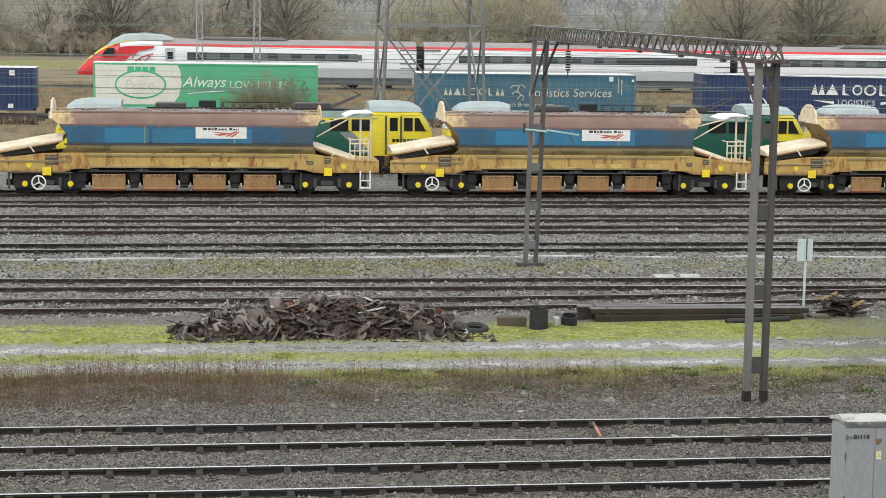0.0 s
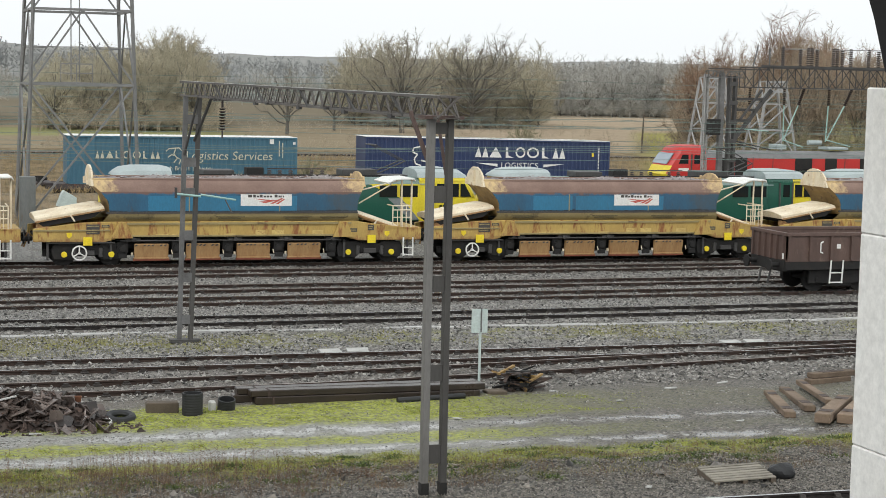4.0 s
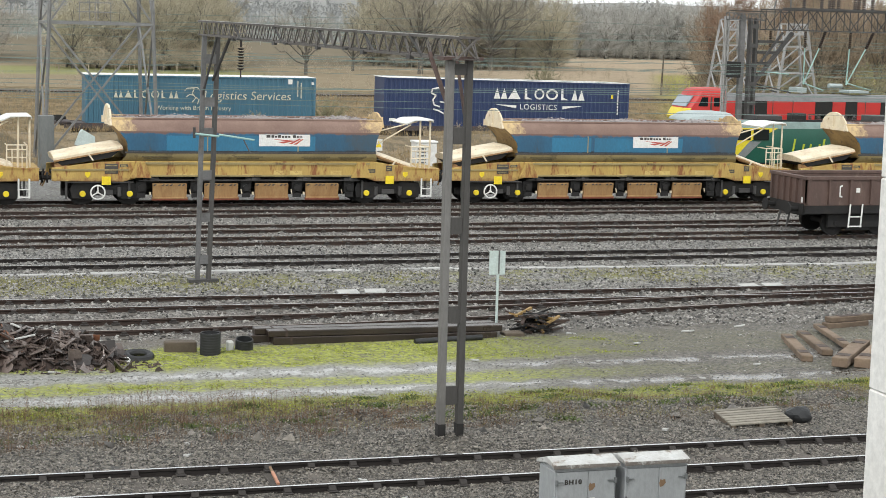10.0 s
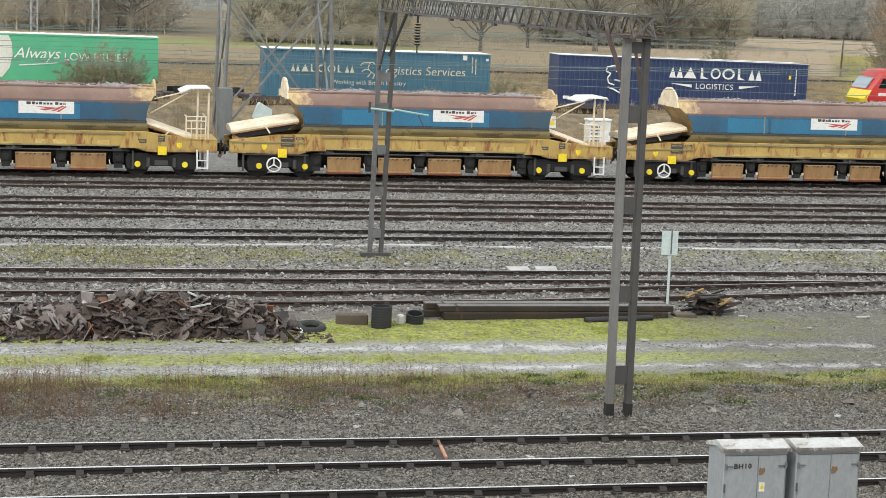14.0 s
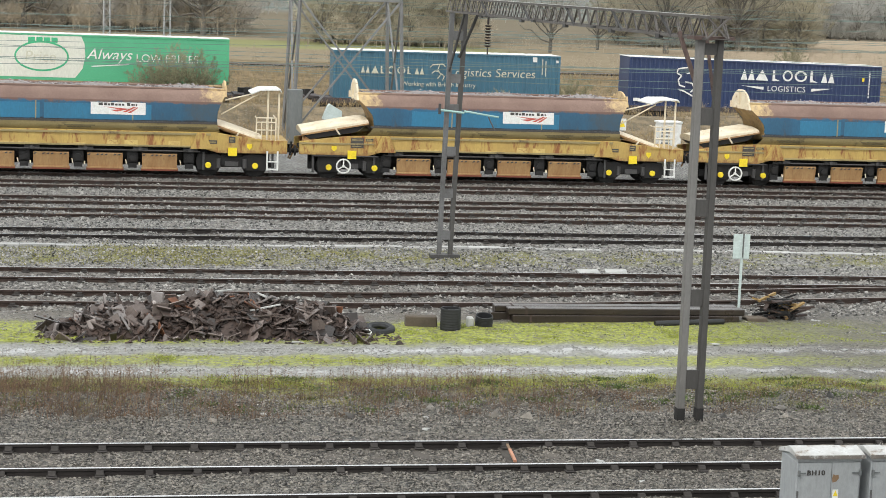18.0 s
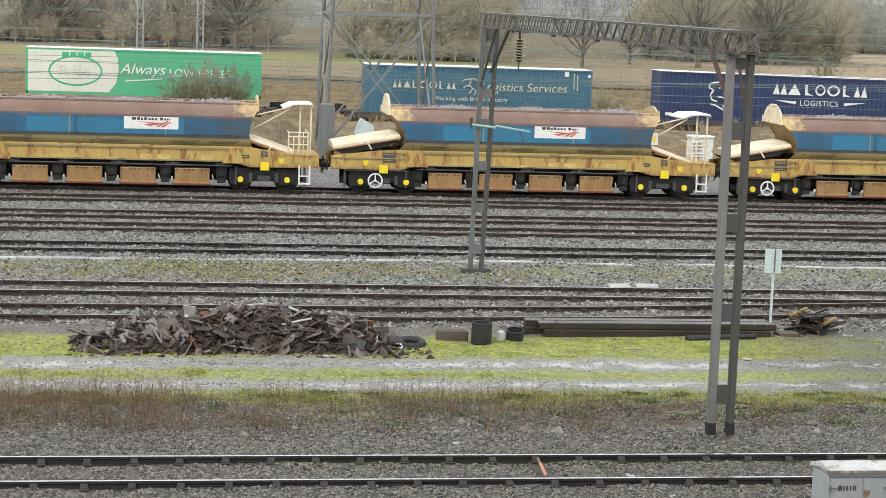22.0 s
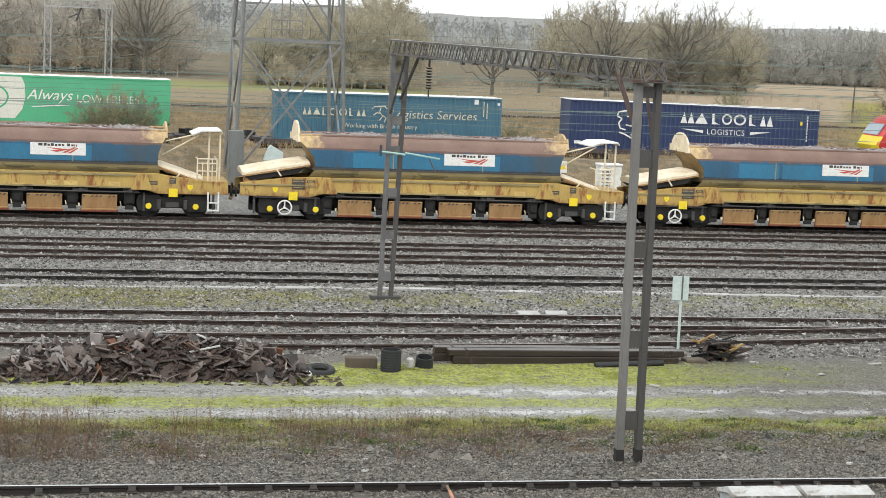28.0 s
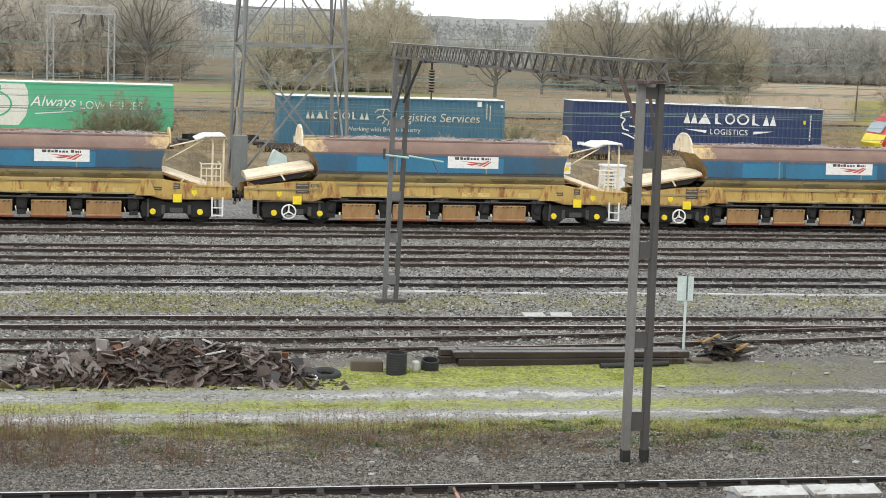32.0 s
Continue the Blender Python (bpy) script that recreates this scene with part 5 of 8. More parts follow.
def long_timbers():
    rng = random.Random(3)
    for i, (y, x0, x1, z, h) in enumerate(((40.75, 8.85, 14.35, -0.14, 0.18), (41.13, 8.4, 14.1, -0.14, 0.18), (40.8, 8.75, 14.5, 0.04, 0.15), (41.18, 8.5, 14.45, 0.04, 0.15))):
        t = thing("long_timber", "long squared wet timber in a low stack", "timber", pose((x0 + x1) / 2, y, z, 0, 0, rng.uniform(-0.6, 0.6)), "stacked long timbers")
        L = (x1 - x0) / 2
        part("baulk", Shape().box(-L, L, -0.17, 0.17, 0, h), m_timber_wet, t, bevel=0.018)
        part("end_band", Shape().box(-L + 0.4, -L + 0.46, -0.176, 0.176, -0.002, h + 0.004), m_scrap_rust, t)
    t = thing("black_pipe", "black plastic pipe lying on the moss", "pipe", pose(13.0, 40.28, -0.12, 0, 0, 7))
    part("pipe_wall", Shape().rod((-0.85, 0, 0.05), (0.9, 0, 0.07), 0.07, 12), m_plastic, t, smooth=True)
    t = thing("scrap_bundle", "tangle of rusty rods and yellow-painted scrap", "scrap", pose(15.65, 41.35, -0.15))
    for i in range(80):
        a = rng.uniform(0, 360)
        d = Vector((math.cos(radians(a)), math.sin(radians(a)) * 0.6, rng.uniform(-0.25, 0.35))) * rng.uniform(0.18, 0.4)
        c = Vector((rng.gauss(0, 0.24), rng.gauss(0, 0.18), rng.uniform(0.04, 0.48)))
        part("scrap_rod", Shape().bar(c - d, c + d, rng.uniform(0.03, 0.1), rng.uniform(0.02, 0.06)), m_gold if i % 9 == 0 else m_scrap_rust if i % 2 else m_black, t)
    t = thing("concrete_slab", "flat weathered slab at the end of the timbers", "slab", pose(14.85, 40.9, -0.17))
    part("slab_body", Shape().box(-0.26, 0.26, -0.2, 0.2, 0, 0.14), m_timber, t, bevel=0.02)


long_timbers()
t = thing("sign_post", "white sign plate seen from behind on a thin grey post", "sign", pose(14.8, 41.9, -0.2))
part("post", Shape().rod((0, 0.05, 0), (0.0, 0.05, 2.0), 0.035, 10), m_sign_back, t)
part("plate", Shape().box(-0.25, 0.17, -0.01, 0.012, 1.43, 2.03), m_sign_back, t, bevel=0.006)
part("bracket", Shape().box(-0.05, 0.05, 0.0, 0.09, 1.55, 1.6).box(-0.05, 0.05, 0.0, 0.09, 1.92, 1.97).box(-0.015, 0.015, -0.03, -0.01, 1.46, 2.06), m_steel, t)


def cable_trough():
    t = thing("cable_route", "low concrete cable troughing with pale lids beside a siding", "cable trough", kind="structure")
    s = Shape().box(0, 0.98, -0.15, 0.15, 0, 0.09).mesh("lid", m_pale2, 0.008)
    x = -14.0
    rng = random.Random(5)
    while x < 44:
        y = 52.2 + 0.25 * math.sin(x * 0.17)
        if not 11.6 < x < 14.2:
            part("lid", s, m_pale2, t, at=pose(x, y, -0.19 + rng.uniform(0, 0.03), rng.uniform(-2, 2), 0, rng.uniform(-1.2, 1.2)))
        x += 1.0
    for x in (12.0, 13.0):
        part("lid", s, m_timber, t, "dark displaced lid", at=pose(x, 52.2, -0.17))


m_pale2 = mat("trough_lid_concrete", (0.4, 0.4, 0.385), 0.7, dark=(0.25, 0.245, 0.23), scale=1.2, rand=0.2)
cable_trough()
for x, y, a in ((12.55, 48.05, 4), (13.35, 48.1, -3), (24.7, 47.7, 8), (25.5, 47.75, -4)):
    t = thing("concrete_cover", "pale concrete cover slab lying on the ballast", "slab", pose(x, y, -0.14, 2, 0, a), "cover slabs")
    part("cover", Shape().prism([(-0.33, -0.26), (0.27, -0.26), (0.35, 0.26), (-0.27, 0.26)], "z", 0, 0.07), m_pale, t, bevel=0.01)


m_relay = mat("relay_cabinet_paint", (0.16, 0.17, 0.165), 0.55, dark=(0.1, 0.105, 0.1), scale=2.0, amount=0.9, streak=0.3, second=(0.12, 0.085, 0.06), second_at=0.68)
t = thing("relay_cabinet", "tall grey steel equipment cabinet near the lattice tower", "equipment cabinet", pose(7.85, 87.2, -0.15))
part("body", Shape().box(-0.36, 0.36, -0.35, 0.35, 0, 2.6), m_relay, t, bevel=0.02)
part("door", Shape().box(-0.32, 0.32, -0.37, -0.35, 0.2, 2.5), m_relay, t)
t = thing("signal_box_hood", "small white hooded box on a post", "lineside box", pose(9.7, 87.2, -0.15))
part("post", Shape().box(-0.08, 0.08, -0.08, 0.08, 0, 1.3), m_steel, t)
part("hood", Shape().prism([(-0.5, 1.2), (0.42, 1.2), (0.42, 1.62), (-0.15, 1.95), (-0.25, 1.85)], "y", -0.35, 0.35), m_sign_back, t, bevel=0.02)


m_lid = mat("stained_lid_paint", (0.56, 0.57, 0.56), 0.45, dark=(0.33, 0.31, 0.28), scale=2.6, amount=1.0, second=(0.2, 0.16, 0.125), second_at=0.6, bump=0.05)
m_lid_edge = mat("dirty_lid_edge", (0.2, 0.18, 0.16), 0.7, dark=(0.09, 0.075, 0.06), scale=4, amount=0.9, second=(0.4, 0.4, 0.38), second_at=0.6, bump=0.1)


def cabinet(x0, x1, label, text):
    c = thing("trackside_cabinet", label, "equipment cabinet", pose((x0 + x1) / 2, 22.95, -0.26), "trackside cabinets")
    w = (x1 - x0) / 2
    part("body", Shape().box(-w + 0.03, w - 0.03, 0.0, 0.6, 0, 1.53), m_grey_cab, c, bevel=0.012)
    part("lid", Shape().prism([(-0.05, 1.585), (-0.05, 1.635), (0.25, 1.695), (0.66, 1.57), (0.66, 1.52), (0.25, 1.6)], "x", -w, w), m_lid, c, "ridged pale lid with dark stains", bevel=0.008)
    part("fascia", Shape().box(-w + 0.03, w - 0.03, -0.012, 0.0, 1.53, 1.6).box(-w + 0.03, -w + 0.05, 0.0, 0.5, 1.53, 1.58).box(w - 0.05, w - 0.03, 0.0, 0.5, 1.53, 1.58), m_grey_cab, c)
    part("lid_edge", Shape().box(-w - 0.004, w + 0.004, -0.062, -0.053, 1.58, 1.63), m_lid_edge, c, "dark dirty lid edge")
    part("door", Shape().box(-w + 0.06, 0.03, -0.026, 0.0, 0.12, 1.52), m_grey_cab, c, bevel=0.006)
    part("door", Shape().box(0.036, w - 0.06, -0.026, 0.0, 0.12, 1.52), m_grey_cab, c, bevel=0.006)
    for z in (0.3, 1.0):
        part("hinge", Shape().rod((-w + 0.05, -0.02, z), (-w + 0.05, -0.02, z + 0.12), 0.016), m_steel, c)
    part("door_latch", Shape().box(w - 0.17, w - 0.05, -0.046, -0.026, 1.37, 1.388).box(w - 0.075, w - 0.045, -0.06, -0.026, 1.34, 1.42), m_grey_dark, c)
    part("door_latch", Shape().box(-w + 0.04, -w + 0.15, -0.046, -0.026, 1.37, 1.385).box(-w + 0.035, -w + 0.065, -0.06, -0.026, 1.335, 1.415), m_grey_dark, c)
    part("rust_patch", Shape().prism([(0.05, 1.24), (0.1, 1.25), (0.14, 1.3), (0.13, 1.35), (0.08, 1.34), (0.06, 1.36), (0.04, 1.3)], "y", -0.029, -0.026), m_cab_rust, c)
    if text:
        for dx in (0.0, 0.007):
            lettering("BH10", 0.1, m_grey_mark, c, pose(-0.33 + dx, -0.029, 1.345, 90), width=1.2)
        w_ = part("warning_label", Shape().box(0.06, 0.14, -0.032, -0.026, 1.01, 1.14), m_white, c, "small white warning label with a yellow triangle")
        part("warning_mark", Shape().prism([(0.066, 1.05), (0.134, 1.05), (0.1, 1.13)], "y", -0.036, -0.032), m_yellow, w_)
    return c


m_cab_rust = mat("cabinet_rust", (0.2, 0.125, 0.07), 0.8, bump=0.2)
cabinet(9.02, 10.01, "grey steel trackside cabinet with a stencilled number", True)
cabinet(10.09, 11.1, "grey steel trackside cabinet with a rusty lid edge", False)


# ---- open wagon ----
def open_wagon():
    w = thing("open_wagon", "brown-painted open bogie wagon with ribbed steel sides", "railway wagon", pose(32.1, 59.32, 0))
    L = 13.0
    y0, y1 = -1.35, 1.35
    s = Shape().box(0, L, y0, y0 + 0.06, 1.24, 2.1).box(0, L, y1 - 0.06, y1, 1.24, 2.1).box(0, 0.06, y0, y1, 1.24, 2.1).box(L - 0.06, L, y0, y1, 1.24, 2.1)
    part("side", s, m_brown_w, w)
    part("floor", Shape().box(0.0, L, y0, y1, 1.15, 1.24), m_brown_w, w)
    part("top_rail", Shape().box(-0.04, L + 0.04, y0 - 0.06, y0 + 0.08, 2.08, 2.2).box(-0.04, L, y1 - 0.08, y1 + 0.06, 2.08, 2.2).box(-0.05, 0.1, y0, y1, 2.08, 2.2), m_brown_w, w, bevel=0.012)
    for i in range(16):
        x = 0.1 + i * (L - 0.2) / 15
        part("rib", Shape().prism([(x - 0.06, 1.2), (x + 0.06, 1.2), (x + 0.05, 2.08), (x - 0.05, 2.08)], "y", y0 - 0.1, y0), m_brown_w, w)
    for i in range(6):
        y = y0 + 0.2 + i * 0.46
        part("rib", Shape().box(-0.09, 0.0, y - 0.05, y + 0.05, 1.2, 2.08), m_brown_w, w)
    part("frame", Shape().box(0, L, y0 + 0.02, y0 + 0.16, 0.85, 1.15).box(-0.05, 0.15, y0 + 0.1, y1 - 0.1, 0.8, 1.2).box(0, L, y1 - 0.16, y1 - 0.02, 0.85, 1.15).box(0.3, L - 0.3, -0.5, 0.5, 0.7, 1.15), m_black, w)
    s = Shape()
    for y in (-0.87, 0.87):
        s.rod((0, y, 1.0), (-0.4, y, 1.0), 0.09, 10).rod((-0.4, y, 1.0), (-0.46, y, 1.0), 0.22, 16)
    part("buffer", s, m_black, w)
    for y in (-0.4, 0.3):
        part("hose", Shape().rod((-0.1, y, 0.8), (-0.22, y, 0.27), 0.04), m_steel_dark, w)
    lad = part("ladder", Shape().rod((1.75, y0 - 0.08, 0.35), (1.8, y0 - 0.08, 1.2), 0.03).rod((2.25, y0 - 0.08, 0.35), (2.3, y0 - 0.08, 1.2), 0.03), m_white, w, "white steps")
    part("rung", Shape().box(1.78, 2.28, y0 - 0.12, y0 - 0.04, 0.37, 0.41), m_white, lad)
    part("rung", Shape().box(1.78, 2.28, y0 - 0.12, y0 - 0.04, 0.72, 0.76), m_white, lad)
    part("handhold", Shape().rod((1.3, y0 - 0.16, 1.5), (1.3, y0 - 0.16, 1.85), 0.025).rod((1.3, y0 - 0.16, 1.85), (1.42, y0 - 0.1, 1.88), 0.025).rod((1.3, y0 - 0.16, 1.5), (1.42, y0 - 0.1, 1.47), 0.025), m_white, w)
    part("label_plate", Shape().box(2.05, 2.2, y0 - 0.02, y0, 1.62, 1.78), m_white, w)
    part("lamp_bracket", Shape().box(-0.1, -0.05, -1.25, -1.2, 1.25, 1.45), m_white, w)
    for bx in (2.4, L - 2.4):
        b = part("bogie", Shape().box(bx - 1.3, bx + 1.3, -1.08, -0.95, 0.32, 0.8).box(bx - 1.3, bx + 1.3, 0.95, 1.08, 0.32, 0.8).box(bx - 0.5, bx + 0.5, -1, 1, 0.2, 0.9), m_black, w, bevel=0.01)
        for ax in (bx - 0.95, bx + 0.95):
            part("wheelset", Shape().rod((ax, -0.83, 0.46), (ax, -0.68, 0.46), 0.46, 22).rod((ax, 0.68, 0.46), (ax, 0.83, 0.46), 0.46, 22).rod((ax, -1.12, 0.46), (ax, 1.12, 0.46), 0.1, 10), m_black, b, smooth=True)


open_wagon()


# ---- lineside cabinet and warning board behind the running line ----
c = thing("lineside_cabinet", "white louvred lineside cabinet behind the through road", "equipment cabinet", pose(26.2, 86.0, -0.15))
part("body", Shape().box(-0.55, 0.55, -0.4, 0.4, 0, 1.5), m_white, c, bevel=0.02)
part("lid", Shape().box(-0.6, 0.6, -0.45, 0.45, 1.5, 1.6), m_white, c, bevel=0.02)
for i in range(5):
    part("louvre", Shape().box(-0.45, -0.02, -0.425, -0.4, 0.5 + 0.17 * i, 0.57 + 0.17 * i), m_grey_dark, c)
part("door", Shape().box(0.02, 0.48, -0.42, -0.4, 0.15, 1.42), m_white, c, bevel=0.006)
t = thing("warning_board", "white warning board with a yellow triangle on a short post", "warning sign", pose(23.85, 86.0, -0.15))
part("post", Shape().box(-0.04, 0.04, 0.0, 0.08, 0, 1.6), m_steel, t)
b_ = part("board", Shape().box(-0.19, 0.19, -0.03, 0.0, 1.08, 1.66), m_white, t)
part("warning_triangle", Shape().prism([(-0.16, 1.25), (0.16, 1.25), (0.0, 1.58)], "y", -0.036, -0.03), m_yellow, b_)


# ---- pallets and loose sleepers ----
m_pallet = mat("grey_pallet_wood", (0.24, 0.22, 0.18), 0.85, dark=(0.13, 0.115, 0.095), scale=3, fine=26, bump=0.4, rand=0.2)
t = thing("pallet", "weathered grey wooden pallet on the scrub", "pallet", pose(16.28, 30.98, -0.12, 4, -3, -6))
for i in range(7):
    part("board", Shape().box(-0.62, 0.62, -0.45 + 0.15 * i - 0.05, -0.45 + 0.15 * i + 0.05, 0.12, 0.145), m_pallet, t)
part("bearer", Shape().box(-0.62, -0.52, -0.5, 0.5, 0, 0.12).box(-0.05, 0.05, -0.5, 0.5, 0, 0.12).box(0.52, 0.62, -0.5, 0.5, 0, 0.12), m_timber, t)
t = thing("black_sack", "filled black rubbish sack beside the pallet", "sack", pose(17.2, 30.85, -0.12))
bm = bmesh.new()
bmesh.ops.create_icosphere(bm, subdivisions=3, radius=0.25)
for v in bm.verts:
    v.co = Vector((v.co.x * 1.1, v.co.y, max(-0.02, v.co.z * 0.75 + 0.12))) * (1 + 0.12 * noise.noise(v.co * 7))
me = bpy.data.meshes.new("sack")
bm.to_mesh(me)
bm.free()
me.materials.append(m_plastic)
part("sack_body", me, m_plastic, t)
m_old_sleeper = mat("worn_sleeper_wood", (0.2, 0.145, 0.1), 0.85, dark=(0.085, 0.06, 0.042), scale=2.2, amount=0.9, fine=26, bump=0.5, rand=0.35)


def loose_sleeper(xa, ya, xb, yb, z, w=0.27, h=0.15):
    d = math.hypot(xb - xa, yb - ya)
    t = thing("loose_sleeper", "discarded brown timber sleeper on the cinders", "sleeper", pose((xa + xb) / 2, (ya + yb) / 2, -0.14 + z, 0, random.uniform(-1.5, 1.5), math.degrees(math.atan2(yb - ya, xb - xa))), "loose sleepers")
    part("timber", Shape().box(-d / 2, d / 2, -w / 2, w / 2, 0, h), m_old_sleeper, t, bevel=0.018)
    for x in (-d / 2 + 0.35, d / 2 - 0.7):
        part("chair_mark", Shape().box(x, x + 0.33, -w * 0.42, w * 0.42, h, h + 0.008), m_scrap_rust, t)


loose_sleeper(21.5, 39.4, 20.55, 36.6, 0.0)
loose_sleeper(22.2, 39.9, 21.35, 37.1, 0.0)
loose_sleeper(22.85, 40.3, 22.1, 37.5, 0.1, 0.2, 0.12)
loose_sleeper(20.75, 35.5, 22.75, 37.9, 0.05, 0.36, 0.22)
loose_sleeper(21.35, 35.55, 23.3, 37.75, 0.05, 0.36, 0.22)
loose_sleeper(22.3, 36.0, 24.3, 38.2, 0.02)
loose_sleeper(23.3, 40.7, 24.6, 40.9, 0.0, 0.28, 0.16)
loose_sleeper(23.4, 40.75, 24.8, 41.0, 0.16, 0.26, 0.14)
loose_sleeper(24.6, 39.0, 26.4, 40.8, 0.0)
t = thing("orange_stake", "splintered stake with orange paint between the rails", "stake", pose(6.28, 28.55, -0.06, 0, -2, 86))
part("stake_body", Shape().box(-0.5, 0.45, -0.02, 0.02, 0, 0.03), m_cab_rust, t)
part("painted_end", Shape().box(-0.51, 0.15, -0.024, 0.024, -0.002, 0.034), mat("orange_paint", (0.5, 0.22, 0.13), 0.6, dark=(0.3, 0.16, 0.1), scale=9, amount=1.0, bump=0.05), t)
for x, y in ((7.7, 28.2), (7.95, 26.9), (5.3, 31.3), (10.6, 31.1), (16.4, 40.9), (17.5, 39.4), (19.5, 40.8), (21.2, 41.3), (12.9, 38.0), (17.2, 35.2), (5.17, 30.44), (20.6, 40.1), (9.2, 30.9), (11.9, 31.8), (14.3, 30.7), (2.4, 31.6), (3.6, 38.1), (19.1, 36.4), (15.7, 37.4), (18.3, 33.2)):
    t = thing("pale_debris", "small pale piece of litter on the stones", "litter", pose(x, y, -0.13, 0, 8, random.uniform(0, 180)), "pieces of litter")
    part("scrap_piece", Shape().prism([(-0.16, -0.04), (0.14, -0.06), (0.17, 0.03), (-0.1, 0.06)], "z", 0, 0.03), m_pale, t)


# ---- lattice tower and far portal ----
m_tower = mat("tower_steel", (0.21, 0.21, 0.205), 0.55, 0.25, dark=(0.12, 0.118, 0.112), scale=1.6, amount=0.8)


def tower():
    t = thing("lattice_tower", "grey lattice steel electricity tower on four splayed legs", "lattice tower", pose(10.6, 91.0, 0))
    def half(z):
        return 2.71 - 0.034 * z
    c = [(-1, -1), (1, -1), (1, 1), (-1, 1)]
    for a, b in c:
        part("leg", Shape().bar((a * half(-0.2), b * half(-0.2), -0.2), (a * half(17), b * half(17), 17), 0.13, 0.13), m_tower, t)
    levels = [0.3, 6.8, 10.4, 13.6, 16.5]
    for i in range(4):
        z0, z1 = levels[i], levels[i + 1]
        for j in range(4):
            (a, b), (p, q) = c[j], c[(j + 1) % 4]
            A0, B0 = Vector((a * half(z0), b * half(z0), z0)), Vector((p * half(z0), q * half(z0), z0))
            A1, B1 = Vector((a * half(z1), b * half(z1), z1)), Vector((p * half(z1), q * half(z1), z1))
            M = (A1 + B1) / 2
            m0, m1 = (A0 + A1) / 2, (B0 + B1) / 2
            for e, f, w in ((A0, M, 0.08), (B0, M, 0.08), ((A0 + M) / 2, m0, 0.05), ((B0 + M) / 2, m1, 0.05)) if i else ((A0, B1, 0.09), (B0, A1, 0.09)):
                part("diagonal", Shape().bar(e, f, w, w), m_tower, t)
            part("cross_member", Shape().bar(A1, B1, 0.12, 0.12), m_tower, t)
    s = Shape()
    for z in (6.9, 7.35, 7.8):
        s.bar((-1.05, -2.4, z), (0.45, -2.4, z), 0.05, 0.05)
    for x in (-1.05, -0.3, 0.45):
        s.bar((x, -2.4, 6.8), (x, -2.4, 7.8), 0.04, 0.04)
    part("guard_rail", s, m_tower, t)
    part("climbing_ladder", Shape().bar((-0.55, -2.3, 7), (-0.55, -2.0, 16), 0.05, 0.05).bar((-0.15, -2.3, 7), (-0.15, -2.0, 16), 0.05, 0.05), m_tower, t)


tower()


def lattice_post(s, x, y, z0, z1, w=0.42):
    for a in (-1, 1):
        for b in (-1, 1):
            s.bar((x + a * w / 2, y + b * w / 2, z0), (x + a * w / 2 * 0.85, y + b * w / 2 * 0.85, z1), 0.07, 0.07)
    n = int((z1 - z0) / 0.5)
    for i in range(n):
        p, q = z0 + (z1 - z0) * i / n, z0 + (z1 - z0) * (i + 1) / n
        k = 1 if i % 2 else -1
        for b in (-1, 1):
            s.bar((x - k * w / 2, y + b * w / 2, p), (x + k * w / 2, y + b * w / 2, q), 0.035, 0.035)
            s.bar((x + b * w / 2, y - k * w / 2, p), (x + b * w / 2, y + k * w / 2, q), 0.035, 0.035)
    return s


m_portal = mat("pale_portal_steel", (0.4, 0.4, 0.39), 0.55, 0.15, dark=(0.28, 0.275, 0.26), scale=1.6, amount=0.7)
t = thing("overhead_line_portal", "pale grey lattice portal over the main line", "gantry")
for x in (-1.45, 2.35):
    part("leg", lattice_post(Shape(), x, 118.0, 0.0, 8.2), m_portal, t)
part("boom", lattice(Shape(), (-1.7, 118, 8.4), (2.6, 118, 8.4), 0.5, 0.45, 10, 0.05), m_portal, t)
part("insulator", Shape().rod((0.6, 117.8, 8.2), (0.3, 117.8, 7.3), 0.07).rod((1.7, 117.8, 8.2), (1.8, 117.8, 7.4), 0.09).rod((-0.2, 117.8, 7.5), (0.5, 117.8, 7.8), 0.05), m_steel_dark, t)


def insulator_stack(x, y, z0, z1, r=0.13, x1=None):
    """A ribbed porcelain stack from (x, z0) to (x1, z1)."""
    s = Shape()
    x1 = x if x1 is None else x1
    n = 9
    for k in range(n):
        a, b = k / n, (k + 0.75) / n
        s.rod((x + (x1 - x) * a, y, z0 + (z1 - z0) * a), (x + (x1 - x) * b, y, z0 + (z1 - z0) * b), r, 8, r * 0.62)
    return s


